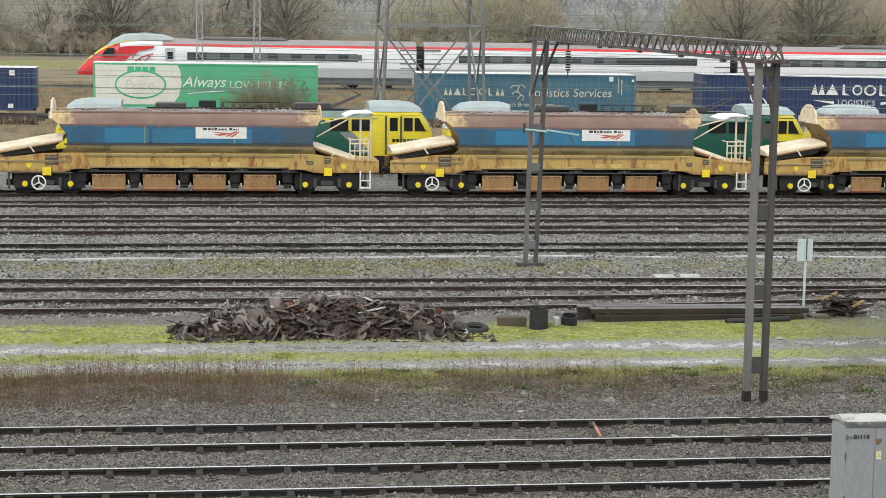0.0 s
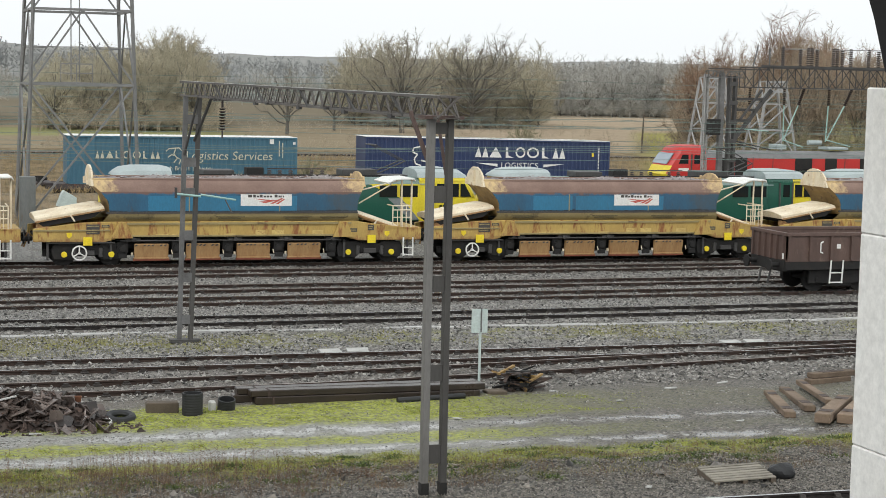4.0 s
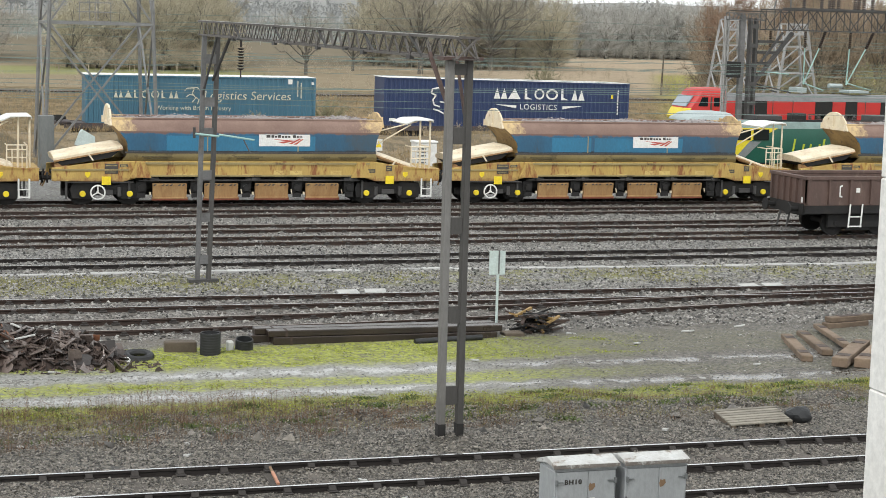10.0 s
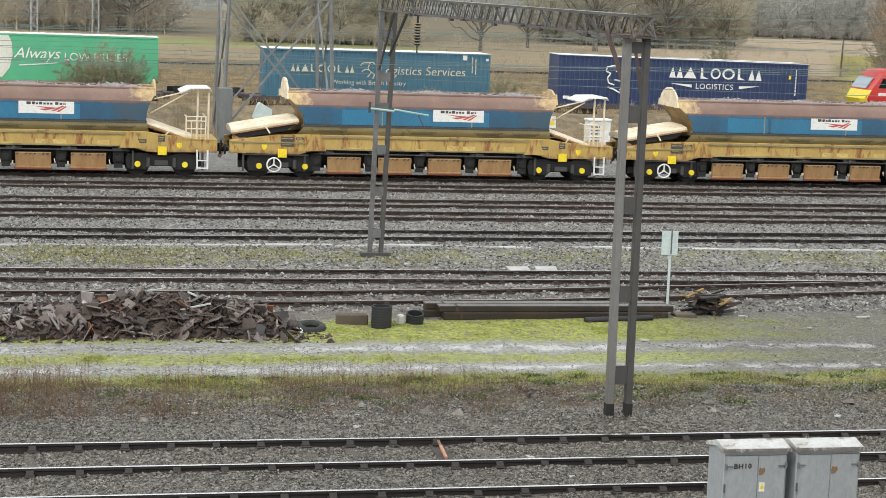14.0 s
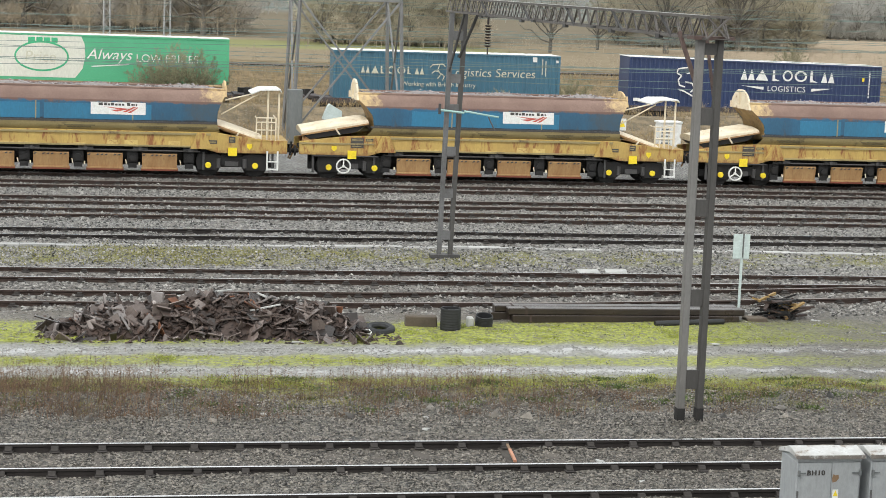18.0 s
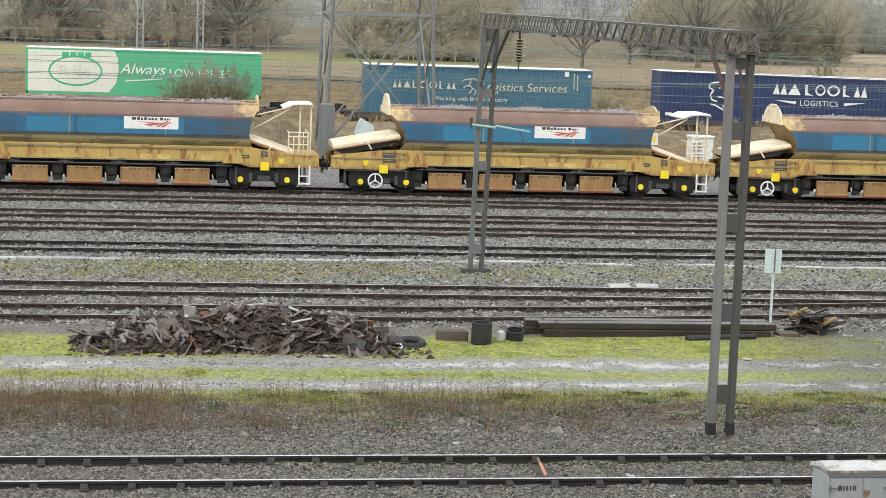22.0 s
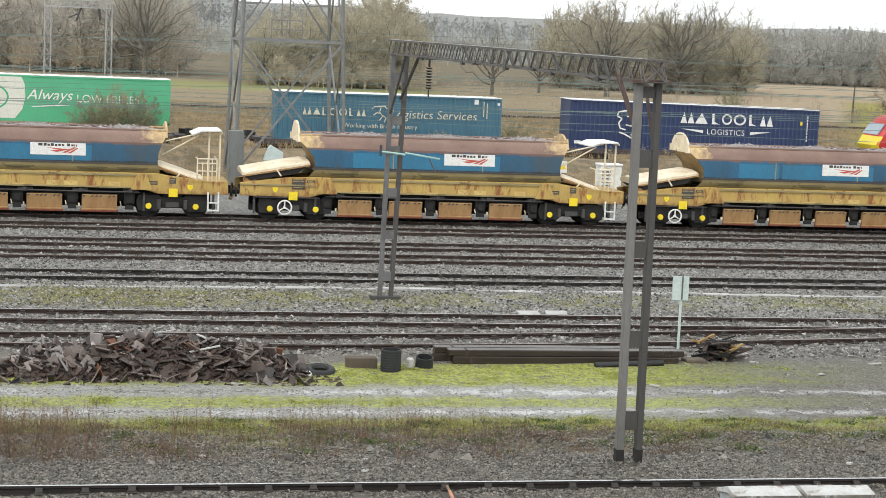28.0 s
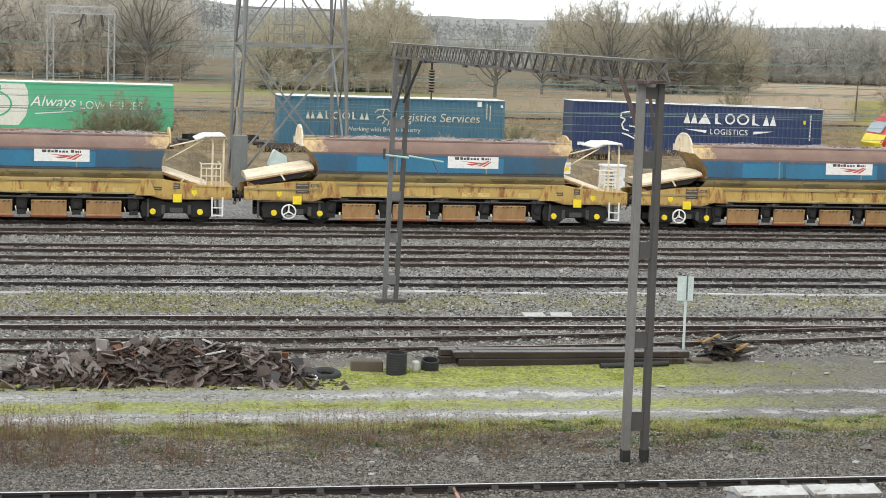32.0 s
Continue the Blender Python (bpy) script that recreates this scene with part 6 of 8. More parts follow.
def splayed_mast(x0, x1, tx0, tx1, zt, y):
    """A pale four-legged mast that narrows towards its head."""
    h = thing("lattice_mast", "short pale splayed lattice mast behind the portal", "lattice mast", pose(0, 0, 0))

    def corner(a, b, z):
        u = z / zt
        xa, xb = x0 + (tx0 - x0) * u, x1 + (tx1 - x1) * u
        return ((xa, xb)[a], y + (b - 0.5) * (2.6 - 1.4 * u), z)
    zs = [0.0, 2.4, 4.4, 6.2, zt]
    for a in (0, 1):
        for b in (0, 1):
            part("leg", Shape().bar(corner(a, b, -0.2), corner(a, b, zt), 0.15, 0.15), m_pale_steel, h)
    for z, w in zip(zs, zs[1:]):
        for b in (0, 1):
            part("diagonal", Shape().bar(corner(0, b, z), corner(1, b, w), 0.1, 0.08), m_pale_steel, h)
            part("cross_member", Shape().bar(corner(0, b, w), corner(1, b, w), 0.09, 0.09), m_pale_steel, h)
        for a in (0, 1):
            part("diagonal", Shape().bar(corner(a, 0, z), corner(a, 1, w), 0.09, 0.07), m_pale_steel, h)
    part("head_frame", Shape().box(tx0 - 0.1, tx1 + 0.1, y - 0.75, y - 0.65, zt - 0.75, zt - 0.6).box(tx0 - 0.1, tx1 + 0.1, y - 0.75, y - 0.65, zt - 0.1, zt + 0.05), m_pale_steel, h)
    for k in range(4):
        p, q = tx0 + (tx1 - tx0) * k / 4, tx0 + (tx1 - tx0) * (k + 1) / 4
        part("lacing_bar", Shape().bar((p, y - 0.7, zt - (0.7 if k % 2 else 0.05)), (q, y - 0.7, zt - (0.05 if k % 2 else 0.7)), 0.06, 0.05), m_pale_steel, h)


def right_headspan():
    """The heavy portal at the right with switchgear on its boom."""
    g = thing("overhead_line_gantry", "heavy dark steel portal carrying isolators and insulators beside the wood", "gantry")
    y = 99.0
    part("leg", Shape().box(49.78, 50.08, y - 0.15, y + 0.15, -0.2, 8.2), m_steel, g, bevel=0.01)
    part("leg", Shape().box(50.4, 50.54, y - 0.2, y + 0.2, -0.2, 8.0).box(50.76, 50.9, y - 0.2, y + 0.2, -0.2, 8.0), m_steel_dark, g)
    for k in range(7):
        part("batten_plate", Shape().box(50.37, 50.93, y - 0.23, y - 0.2, 0.5 + 1.15 * k, 0.75 + 1.15 * k), m_steel_dark, g)
    part("guy_leg", lattice_post(Shape(), 49.15, y + 0.5, -0.2, 8.1, 0.24), m_pale_steel, g)
    part("knee_brace", Shape().bar((50.9, y, 4.2), (53.3, y, 7.2), 0.22, 0.2), m_steel_dark, g)
    part("knee_brace", Shape().bar((51.1, y - 0.3, 5.4), (52.5, y - 0.3, 7.2), 0.12, 0.12), m_steel_dark, g)
    for k in range(4):
        part("brace_rung", Shape().box(51.0, 51.55 + 0.4 * k, y - 0.1, y + 0.1, 4.6 + 0.65 * k, 4.76 + 0.65 * k), m_steel_dark, g)
    part("boom", lattice(Shape(), (51.3, y, 7.95), (76, y, 7.95), 0.7, 1.2, 26, 0.045), m_steel_dark, g)
    part("top_channel", Shape().box(52.4, 76, y - 0.42, y - 0.3, 8.58, 8.7), m_steel_dark, g)
    part("outrigger", lattice(Shape(), (48.95, y, 8.1), (51.4, y, 8.1), 0.4, 0.4, 5, 0.04, chord=0.05), m_steel, g)
    part("side_rail", Shape().bar((48.9, y - 0.3, 8.42), (53, y - 0.3, 8.42), 0.06, 0.06), m_steel_dark, g)
    for k, x in enumerate((52.0, 53.1, 54.0, 55.2)):
        part("arcing_horn", Shape().bar((x, y, 8.6), (x + (0.3 if k == 0 else 0.0), y, 9.9 - 0.15 * (k % 2)), 0.07, 0.07), m_steel, g)
    part("control_box", Shape().box(49.05, 49.72, y - 0.5, y + 0.1, 4.45, 5.4), m_black, g, bevel=0.02)
    for i, x in enumerate((54.0, 55.2, 55.75, 56.0, 56.35, 57.5, 57.75, 58.1, 58.7, 59.95, 60.65, 62.4, 64.0)):
        part("insulator", insulator_stack(x, y, 8.7, 9.85 - 0.12 * (i % 3 == 1), 0.14), m_ins, g)
    part("busbar", Shape().rod((54.0, y, 9.72), (56.5, y, 9.74), 0.035), m_pale_steel, g)
    part("busbar", Shape().rod((57.4, y, 9.74), (64.2, y, 9.8), 0.035), m_pale_steel, g)
    for i, (x, lean) in enumerate(((51.85, 0.0), (54.2, 0.0), (55.55, -1.35), (57.3, -0.15), (58.85, -1.7), (63, 0.0))):
        part("insulator", insulator_stack(x, y, 7.3, 6.3, 0.11, x + lean * 0.28), m_ins, g)
        if i:
            part("drop_tube", Shape().rod((x + lean * 0.28, y, 6.3), (x + lean, y, 4.1), 0.04), m_green_arm, g, "pale green drop tube")
    part("contact_arm", Shape().rod((54.3, y, 4.15), (55.6, y, 3.75), 0.04), m_green_arm, g)
    part("contact_arm", Shape().rod((57.2, y, 4.2), (58.9, y, 3.8), 0.04), m_green_arm, g)
    part("contact_arm", Shape().rod((50.9, y, 4.85), (53.2, y, 4.7), 0.04), m_green_arm, g)
    splayed_mast(54.65, 57.9, 55.64, 56.85, 7.95, 113.0)
    splayed_mast(58.85, 62.75, 60.2, 61.6, 7.75, 113.0)


m_pale_steel = mat("pale_galvanised_steel", (0.34, 0.34, 0.33), 0.55, 0.2, dark=(0.22, 0.21, 0.2), scale=1.6, amount=0.7)
right_headspan()


# ---- locomotives ----
m_green_l = mat("dark_green_paint", (0.008, 0.085, 0.055), 0.4, dark=(0.006, 0.06, 0.04), scale=0.8, bump=0.05)
m_roof_green = mat("grey_green_roof", (0.17, 0.24, 0.22), 0.6, dark=(0.1, 0.13, 0.12), scale=1.4, bump=0.1)
m_roof_grey = mat("pale_grey_roof", (0.36, 0.42, 0.42), 0.5, dark=(0.28, 0.3, 0.3), scale=1.2, bump=0.1)
m_lemon = mat("bright_yellow_paint", (0.72, 0.59, 0.025), 0.45, dark=(0.56, 0.44, 0.03), scale=1.4, amount=0.7, streak=0.4, second=(0.4, 0.34, 0.08), second_at=0.7, bump=0.03)
# The sky's reflection is put into this pale glass colour.
m_screen = glass_mat("windscreen_glass", (0.3, 0.33, 0.34), 0.1)
m_glass = glass_mat("dark_window", (0.012, 0.016, 0.018))
m_lime = mat("yellow_green_mark", (0.42, 0.47, 0.03), 0.5, bump=0)
m_grey_stripe = mat("grey_stripe", (0.2, 0.22, 0.22), 0.5, bump=0)


def electric_loco(at, big_yellow=True):
    """A box-like electric locomotive with a cab at each end, 17.8 m long."""
    w = thing("electric_locomotive", "green and yellow electric locomotive with grey cab roofs", "locomotive", at, "locomotives in a row")
    L = 8.75
    sec = [(-1.3, 1.0), (-1.33, 1.6), (-1.33, 2.68), (-1.08, 2.98), (1.08, 2.98), (1.33, 2.68), (1.33, 1.6), (1.3, 1.0)]
    part("body", Shape().prism(sec, "x", -L + 2.9, L - 2.9), m_green_l, w, "dark green body side", bevel=0.02, smooth=True)
    part("roof", Shape().prism([(-1.34, 2.7), (-1.09, 3.0), (-0.6, 3.03), (0.6, 3.03), (1.09, 3.0), (1.34, 2.7)], "x", -L + 2.6, L - 2.6), m_roof_green, w, "grey-green roof")
    part("underframe", Shape().box(-L + 0.4, L - 0.4, -1.25, 1.25, 0.75, 1.05).box(-2.2, 2.2, -1.2, 1.2, 0.3, 0.8), m_black, w)
    for sg in (-1, 1):
        def sx(x):
            return sg * x
        # the cab in two lengths: yellow in front, yellow or green behind the first windows
        low = ((-1.3, 0.95), (-1.33, 1.6), (-1.33, 2.1), (1.33, 2.1), (1.33, 1.6), (1.3, 0.95))
        rear = m_lemon if big_yellow else m_green_l
        cab = part("cab", Shape().loft([[(sx(x), u * k, v) for u, v in low] for x, k in ((L - 1.5, 1.0), (L - 0.55, 1.0), (L - 0.2, 0.96), (L - 0.02, 0.84))]), m_lemon, w, "bright yellow cab end", bevel=0.03, smooth=True)
        part("cab_side", Shape().loft([[(sx(x), u, v) for u, v in low] for x in (L - 2.9, L - 1.5)]), rear, cab, "cab side behind the first windows")
        levels = ((2.1, 0.02, 1.0), (2.8, 0.42, 0.975), (2.95, 0.52, 0.965), (3.1, 0.72, 0.9))
        part("cab_upper", Shape().loft([[(sx(L - 1.5), -1.33 * k, v), (sx(L - back - 0.16), -1.33 * k, v), (sx(L - back), -1.05 * k, v), (sx(L - back), 1.05 * k, v), (sx(L - back - 0.16), 1.33 * k, v), (sx(L - 1.5), 1.33 * k, v)] for v, back, k in levels]), m_lemon, cab, bevel=0.02, smooth=True)
        part("cab_upper_side", Shape().loft([[(sx(L - 2.9), -1.33 * k, v), (sx(L - 1.5), -1.33 * k, v), (sx(L - 1.5), 1.33 * k, v), (sx(L - 2.9), 1.33 * k, v)] for v, back, k in levels]), rear, cab, smooth=True)
        # grey domed roof
        rings = []
        for x, k, top in ((L - 3.0, 0.95, 3.4), (L - 2.7, 1.0, 3.46), (L - 1.4, 1.0, 3.46), (L - 0.85, 0.97, 3.38), (L - 0.55, 0.9, 3.2), (L - 0.48, 0.86, 3.06)):
            rings.append([(sx(x), -1.3 * k, 3.02), (sx(x), -1.2 * k, 3.02 + (top - 3.02) * 0.6), (sx(x), -0.75 * k, top), (sx(x), 0.75 * k, top), (sx(x), 1.2 * k, 3.02 + (top - 3.02) * 0.6), (sx(x), 1.3 * k, 3.02)])
        part("cab_roof", Shape().loft(rings), m_roof_grey, cab, "pale grey rounded cab roof", smooth=True)
        # windows and door: two panes by the driver, a door between dark seams, body windows behind
        part("side_window", Shape().prism([(sx(L - 0.88), 2.13), (sx(L - 0.34), 2.13), (sx(L - 0.68), 2.74), (sx(L - 0.88), 2.74)], "y", -1.345, -1.28), m_glass, cab)
        part("side_window", Shape().box(*sorted((sx(L - 0.97), sx(L - 1.38))), -1.345, -1.28, 2.13, 2.74), m_glass, cab)
        d = part("cab_door", Shape().box(*sorted((sx(L - 1.55), sx(L - 2.2))), -1.345, -1.3, 1.02, 2.86), rear, cab, "cab door", bevel=0.01)
        part("door_window", Shape().box(*sorted((sx(L - 1.68), sx(L - 2.05))), -1.352, -1.344, 2.12, 2.74), m_glass, d)
        for q in (1.52, 2.23):
            part("door_seam", Shape().box(*sorted((sx(L - q - 0.045), sx(L - q + 0.045))), -1.35, -1.3, 1.02, 2.82), m_grey_mark, d, "dark recess with handrail beside the door")
            part("door_rail", Shape().rod((sx(L - q), -1.39, 1.2), (sx(L - q), -1.39, 2.2), 0.018, 6), m_steel, d)
        for a, b in ((3.0, 3.85), (4.0, 4.85)):
            part("body_window", Shape().box(*sorted((sx(L - a), sx(L - b))), -1.36, -1.31, 2.12, 2.66), m_glass, cab, "dark body side window")
        for y0, y1 in ((-0.95, -0.05), (0.05, 0.95)):
            part("windscreen", Shape().prism([(sx(L + 0.0), 2.2), (sx(L - 0.36), 2.82), (sx(L - 0.44), 2.82), (sx(L - 0.08), 2.2)], "y", y0, y1), m_screen, cab, "windscreen, sky reflection put into its pale colour")
        part("rain_strip", Shape().box(*sorted((sx(L - 0.5), sx(L - 2.9))), -1.31, -1.26, 2.86, 2.9), m_lemon if big_yellow else m_green_l, cab)
        s = Shape()
        for y in (-0.87, 0.87):
            s.rod((sx(L - 0.1), y, 1.05), (sx(L + 0.3), y, 1.05), 0.1, 10).rod((sx(L + 0.3), y, 1.05), (sx(L + 0.36), y, 1.05), 0.22, 14)
        part("buffer", s, m_black, cab)
        part("number_bars", Shape().box(*sorted((sx(L - 0.75), sx(L - 1.55))), -1.345, -1.33, 1.28, 1.4), m_grey_mark, cab, "dark bars in place of the number")
        s = Shape()
        x = L - 0.6
        for k in range(8):
            s.box(*sorted((sx(x), sx(x - 0.13))), -1.345, -1.33, 1.6, 1.76)
            x -= 0.17
        part("company_mark", s, m_green_l, cab)
        if big_yellow:
            # yellow sweeps onto the body with a grey stripe
            part("yellow_panel", Shape().prism([(sx(L - 2.9), 1.05), (sx(L - 2.9), 2.72), (sx(L - 5.35), 2.72), (sx(L - 4.9), 2.5), (sx(L - 3.8), 2.06), (sx(L - 3.1), 1.3)], "y", -1.342, -1.33), m_lemon, cab)
            part("stripe", Shape().prism([(sx(L - 3.1), 1.3), (sx(L - 3.8), 2.06), (sx(L - 4.45), 2.06), (sx(L - 3.35), 1.05), (sx(L - 2.9), 1.05)], "y", -1.344, -1.335), m_grey_stripe, cab)
        for bx in (sx(5.0),):
            bg = part("bogie", Shape().prism([(bx - 2.3, 0.85), (bx + 2.3, 0.85), (bx + 2.2, 0.5), (bx + 0.9, 0.5), (bx + 0.6, 0.3), (bx - 0.6, 0.3), (bx - 0.9, 0.5), (bx - 2.2, 0.5)], "y", -1.15, -1.0).prism([(bx - 2.3, 0.85), (bx + 2.3, 0.85), (bx + 2.2, 0.5), (bx - 2.2, 0.5)], "y", 1.0, 1.15), m_black, w, bevel=0.015)
            for ax in (bx - 1.63, bx + 1.63):
                part("wheelset", Shape().rod((ax, -0.85, 0.56), (ax, -0.7, 0.56), 0.56, 24).rod((ax, 0.7, 0.56), (ax, 0.85, 0.56), 0.56, 24).rod((ax, -1.2, 0.56), (ax, 1.2, 0.56), 0.12, 10), m_black, bg, smooth=True)
    # body windows, grilles and the big green mark
    s = Shape()
    x = -2.6
    for k, ww in enumerate((0.42, 0.3, 0.4, 0.16, 0.42, 0.4, 0.3, 0.16, 0.16, 0.42, 0.42, 0.3)):
        top = 1.95 if k % 4 else 2.2
        s.prism([(x, 1.42), (x + 0.1, 1.42), (x + 0.22, top), (x + 0.12, top)], "y", -1.345, -1.33)
        if ww > 0.2:
            s.prism([(x + 0.1, 1.44), (x + ww, 1.44), (x + ww + 0.02, 1.53), (x + 0.12, 1.53)], "y", -1.345, -1.33)
        x += ww + 0.09
    part("company_mark", s, m_lime, w, "row of slanting yellow-green blocks")
    # roof gear
    s = Shape().box(2.3, 4.0, -0.55, 0.55, 3.0, 3.35)
    part("roof_walkway", Shape().box(-4.6, 4.6, -0.75, -0.65, 3.0, 3.12), m_black, w)
    part("roof_equipment", s, m_steel_dark, w, "roof resistor box", bevel=0.03)
    s = Shape()
    for x in (-1.1, -0.6, -0.1, 0.9, 1.4):
        for k in range(3):
            s.rod((x, -0.3, 3.02 + 0.1 * k), (x, -0.3, 3.1 + 0.1 * k), 0.12, 8, 0.06)
        part("roof_insulator", s, m_ins, w)
        s = Shape()
    part("roof_busbar", Shape().rod((-1.2, -0.3, 3.36), (1.6, -0.3, 3.36), 0.03), m_ins, w)
    part("circuit_breaker", Shape().box(-2.2, -1.4, -0.5, 0.1, 3.0, 3.42), m_black, w, bevel=0.03)
    part("resistor_cover", Shape().box(-4.2, -2.8, -0.6, 0.6, 3.0, 3.3), m_steel_dark, w, bevel=0.03)
    s = Shape()
    for y in (-0.5, 0.5):
        s.rod((3.9, y, 3.1), (5.4, y * 0.8, 3.75), 0.035).rod((5.4, y * 0.8, 3.75), (3.9, y, 4.5), 0.028)
    s.rod((3.9, -0.75, 4.5), (3.9, 0.75, 4.5), 0.04).rod((3.75, -0.75, 4.5), (3.75, 0.75, 4.5), 0.03).box(3.6, 5.5, -0.5, 0.5, 3.0, 3.1)
    part("pantograph", s, m_steel_dark, w, "raised pantograph")
    return w


LOCO_Y, LOCO_STEP, LOCO_Z = 81.9, 18.2, -0.18
loco_last = electric_loco(pose(0.8, LOCO_Y, LOCO_Z))
loco_next = electric_loco(pose(0.8 + LOCO_STEP, LOCO_Y, LOCO_Z), big_yellow=False)
loco_ahead = copy_thing(loco_next, pose(0.8 + 2 * LOCO_STEP, LOCO_Y, LOCO_Z))


# ---- red locomotive ----
m_red = mat("red_loco_paint", (0.5, 0.025, 0.02), 0.45, dark=(0.36, 0.022, 0.018), scale=0.8, bump=0.05)
m_roof_dark = mat("dark_grey_roof", (0.17, 0.17, 0.17), 0.6, scale=1.5)


def red_loco():
    w = thing("red_locomotive", "red electric locomotive with a yellow nose and grey roof", "locomotive", pose(51.05, 110.3, 0))
    z0 = 0.0
    L = 18.7
    sec = [(-1.33, 0.9), (-1.35, 2.58), (-1.15, 2.87), (1.15, 2.87), (1.35, 2.58), (1.33, 0.9)]
    part("body", Shape().prism(sec, "x", 2.9, L), m_red, w, bevel=0.02)
    part("roof", Shape().prism([(-1.36, 2.6), (-1.16, 2.9), (-0.5, 3.05), (0.5, 3.05), (1.16, 2.9), (1.36, 2.6)], "x", 3.0, L), m_roof_dark, w, "dark grey roof")
    rings = []
    for x0, v, k in ((0.1, 0.9, 0.93), (-0.2, 1.5, 1.0), (0.1, 2.05, 1.0), (0.72, 2.85, 1.0), (0.85, 3.1, 0.97), (1.05, 3.3, 0.88), (1.4, 3.4, 0.6)):
        rings.append([(3.0, -1.35 * k, v), (x0 + 0.35, -1.35 * k, v), (x0, -1.0 * k, v), (x0, 1.0 * k, v), (x0 + 0.35, 1.35 * k, v), (3.0, 1.35 * k, v)])
    cab = part("cab", Shape().loft(rings), m_red, w, "red cab with a domed roof", bevel=0.03, smooth=True)
    part("nose", Shape().loft([[(x0 - 0.02, -1.0, v), (x0 - 0.02, 1.0, v), (x0 + 0.37, 1.36, v), (x0 + 0.37, -1.36, v)] for x0, v in ((0.1, 0.9), (-0.2, 1.5), (0.1, 2.07))]), m_lemon, cab, "yellow warning nose")
    part("windscreen", Shape().add([(0.2, -1.1, 2.15), (0.2, 1.1, 2.15), (0.7, 1.08, 2.86), (0.7, -1.08, 2.86), (0.13, -1.1, 2.17), (0.13, 1.1, 2.17), (0.63, 1.08, 2.88), (0.63, -1.08, 2.88)], [(0, 1, 2, 3), (4, 5, 6, 7), (0, 1, 5, 4), (1, 2, 6, 5), (2, 3, 7, 6), (3, 0, 4, 7)]), m_pale_glass, cab)
    part("side_window", Shape().prism([(0.95, 2.2), (1.65, 2.2), (1.65, 2.8), (1.22, 2.8)], "y", -1.37, -1.34), m_glass, cab)
    d = part("cab_door", Shape().box(1.95, 2.6, -1.37, -1.34, 1.0, 2.85), m_red, cab, bevel=0.01)
    part("door_window", Shape().box(2.07, 2.48, -1.38, -1.37, 2.2, 2.78), m_glass, d)
    for x in (1.88, 2.68):
        part("door_pillar", Shape().box(x - 0.05, x + 0.05, -1.385, -1.35, 1.0, 2.82), m_grey_mark, cab, "dark door pillar with handrail")
    part("number_bars", Shape().box(0.95, 1.7, -1.372, -1.35, 1.72, 1.9), m_white, cab)
    s = Shape().box(9.9, 10.6, -1.365, -1.34, 1.5, 1.8)
    for k in range(6):
        s.box(10.75 + 0.3 * k, 10.95 + 0.3 * k, -1.365, -1.34, 1.55, 1.75)
    part("company_mark", s, m_white, w)
    for x, b in ((3.7, 1.1), (5.1, 0.9), (9.6, 1.3), (11.9, 0.9), (14.6, 1.6)):
        part("grille", Shape().box(x, x + b, -1.365, -1.34, 1.4, 2.62), m_black, w)
    for x in (6.4, 7.9, 13.4):
        part("panel_seam", Shape().box(x, x + 0.05, -1.362, -1.34, 1.0, 2.66), m_grey_mark, w)
    part("bogie", Shape().box(1.5, 5.6, -1.2, -1.0, 0.3, 0.85).box(12, 16, -1.2, -1.0, 0.3, 0.85), m_black, w)
    part("underframe", Shape().box(0.6, L, -1.2, 1.2, 0.6, 0.95), m_black, w)
    part("roof_pod", Shape().box(8.6, 9.3, -0.6, 0.6, 3.18, 3.5).rod((11.0, -0.5, 3.65), (12.0, -0.5, 3.65), 0.17, 10).box(12.5, 14.0, -0.7, 0.7, 3.18, 3.35), m_roof_grey, w)
    part("pantograph", Shape().rod((8.2, -0.4, 3.15), (5.4, -0.4, 3.75), 0.05).rod((7.6, 0.4, 3.15), (5.2, 0.4, 3.7), 0.05), m_steel_dark, w, "folded dark pantograph")
    return w


m_pale_glass = glass_mat("pale_window", (0.25, 0.3, 0.34), 0.1)
red_loco()
w = thing("red_van", "long red wagon behind the red locomotive", "railway wagon", pose(70.5, 110.3, 0))
part("body", Shape().prism([(-1.3, 0.9), (-1.33, 2.7), (-1.0, 3.2), (1.0, 3.2), (1.33, 2.7), (1.3, 0.9)], "x", 0, 18), m_red, w, bevel=0.02)
part("roof", Shape().prism([(-1.36, 2.75), (-1.02, 3.23), (1.02, 3.23), (1.36, 2.75)], "x", 0, 18), m_roof_dark, w)
part("running_gear", Shape().box(0.5, 17.5, -1.1, 1.1, 0.3, 0.9), m_black, w)


# ---- express train ----
m_silver = mat("silver_paint", (0.5, 0.52, 0.54), 0.35, 0.2, dark=(0.42, 0.43, 0.45), scale=0.5, bump=0.02)
m_train_red = mat("signal_red_paint", (0.62, 0.03, 0.035), 0.35, scale=0.6, bump=0.02)
m_train_white = mat("train_white_paint", (0.72, 0.73, 0.74), 0.35, dark=(0.62, 0.62, 0.63), scale=0.6, bump=0.02)
m_charcoal = mat("charcoal_paint", (0.1, 0.105, 0.11), 0.4, scale=1, bump=0.02)


m_coach_roof = mat("coach_roof_grey", (0.3, 0.28, 0.28), 0.6, dark=(0.22, 0.2, 0.2), scale=0.8, bump=0.02)
m_band = glass_mat("window_band_glass", (0.05, 0.055, 0.06), 0.15)
m_pane = glass_mat("window_pane_glass", (0.13, 0.14, 0.15), 0.12)


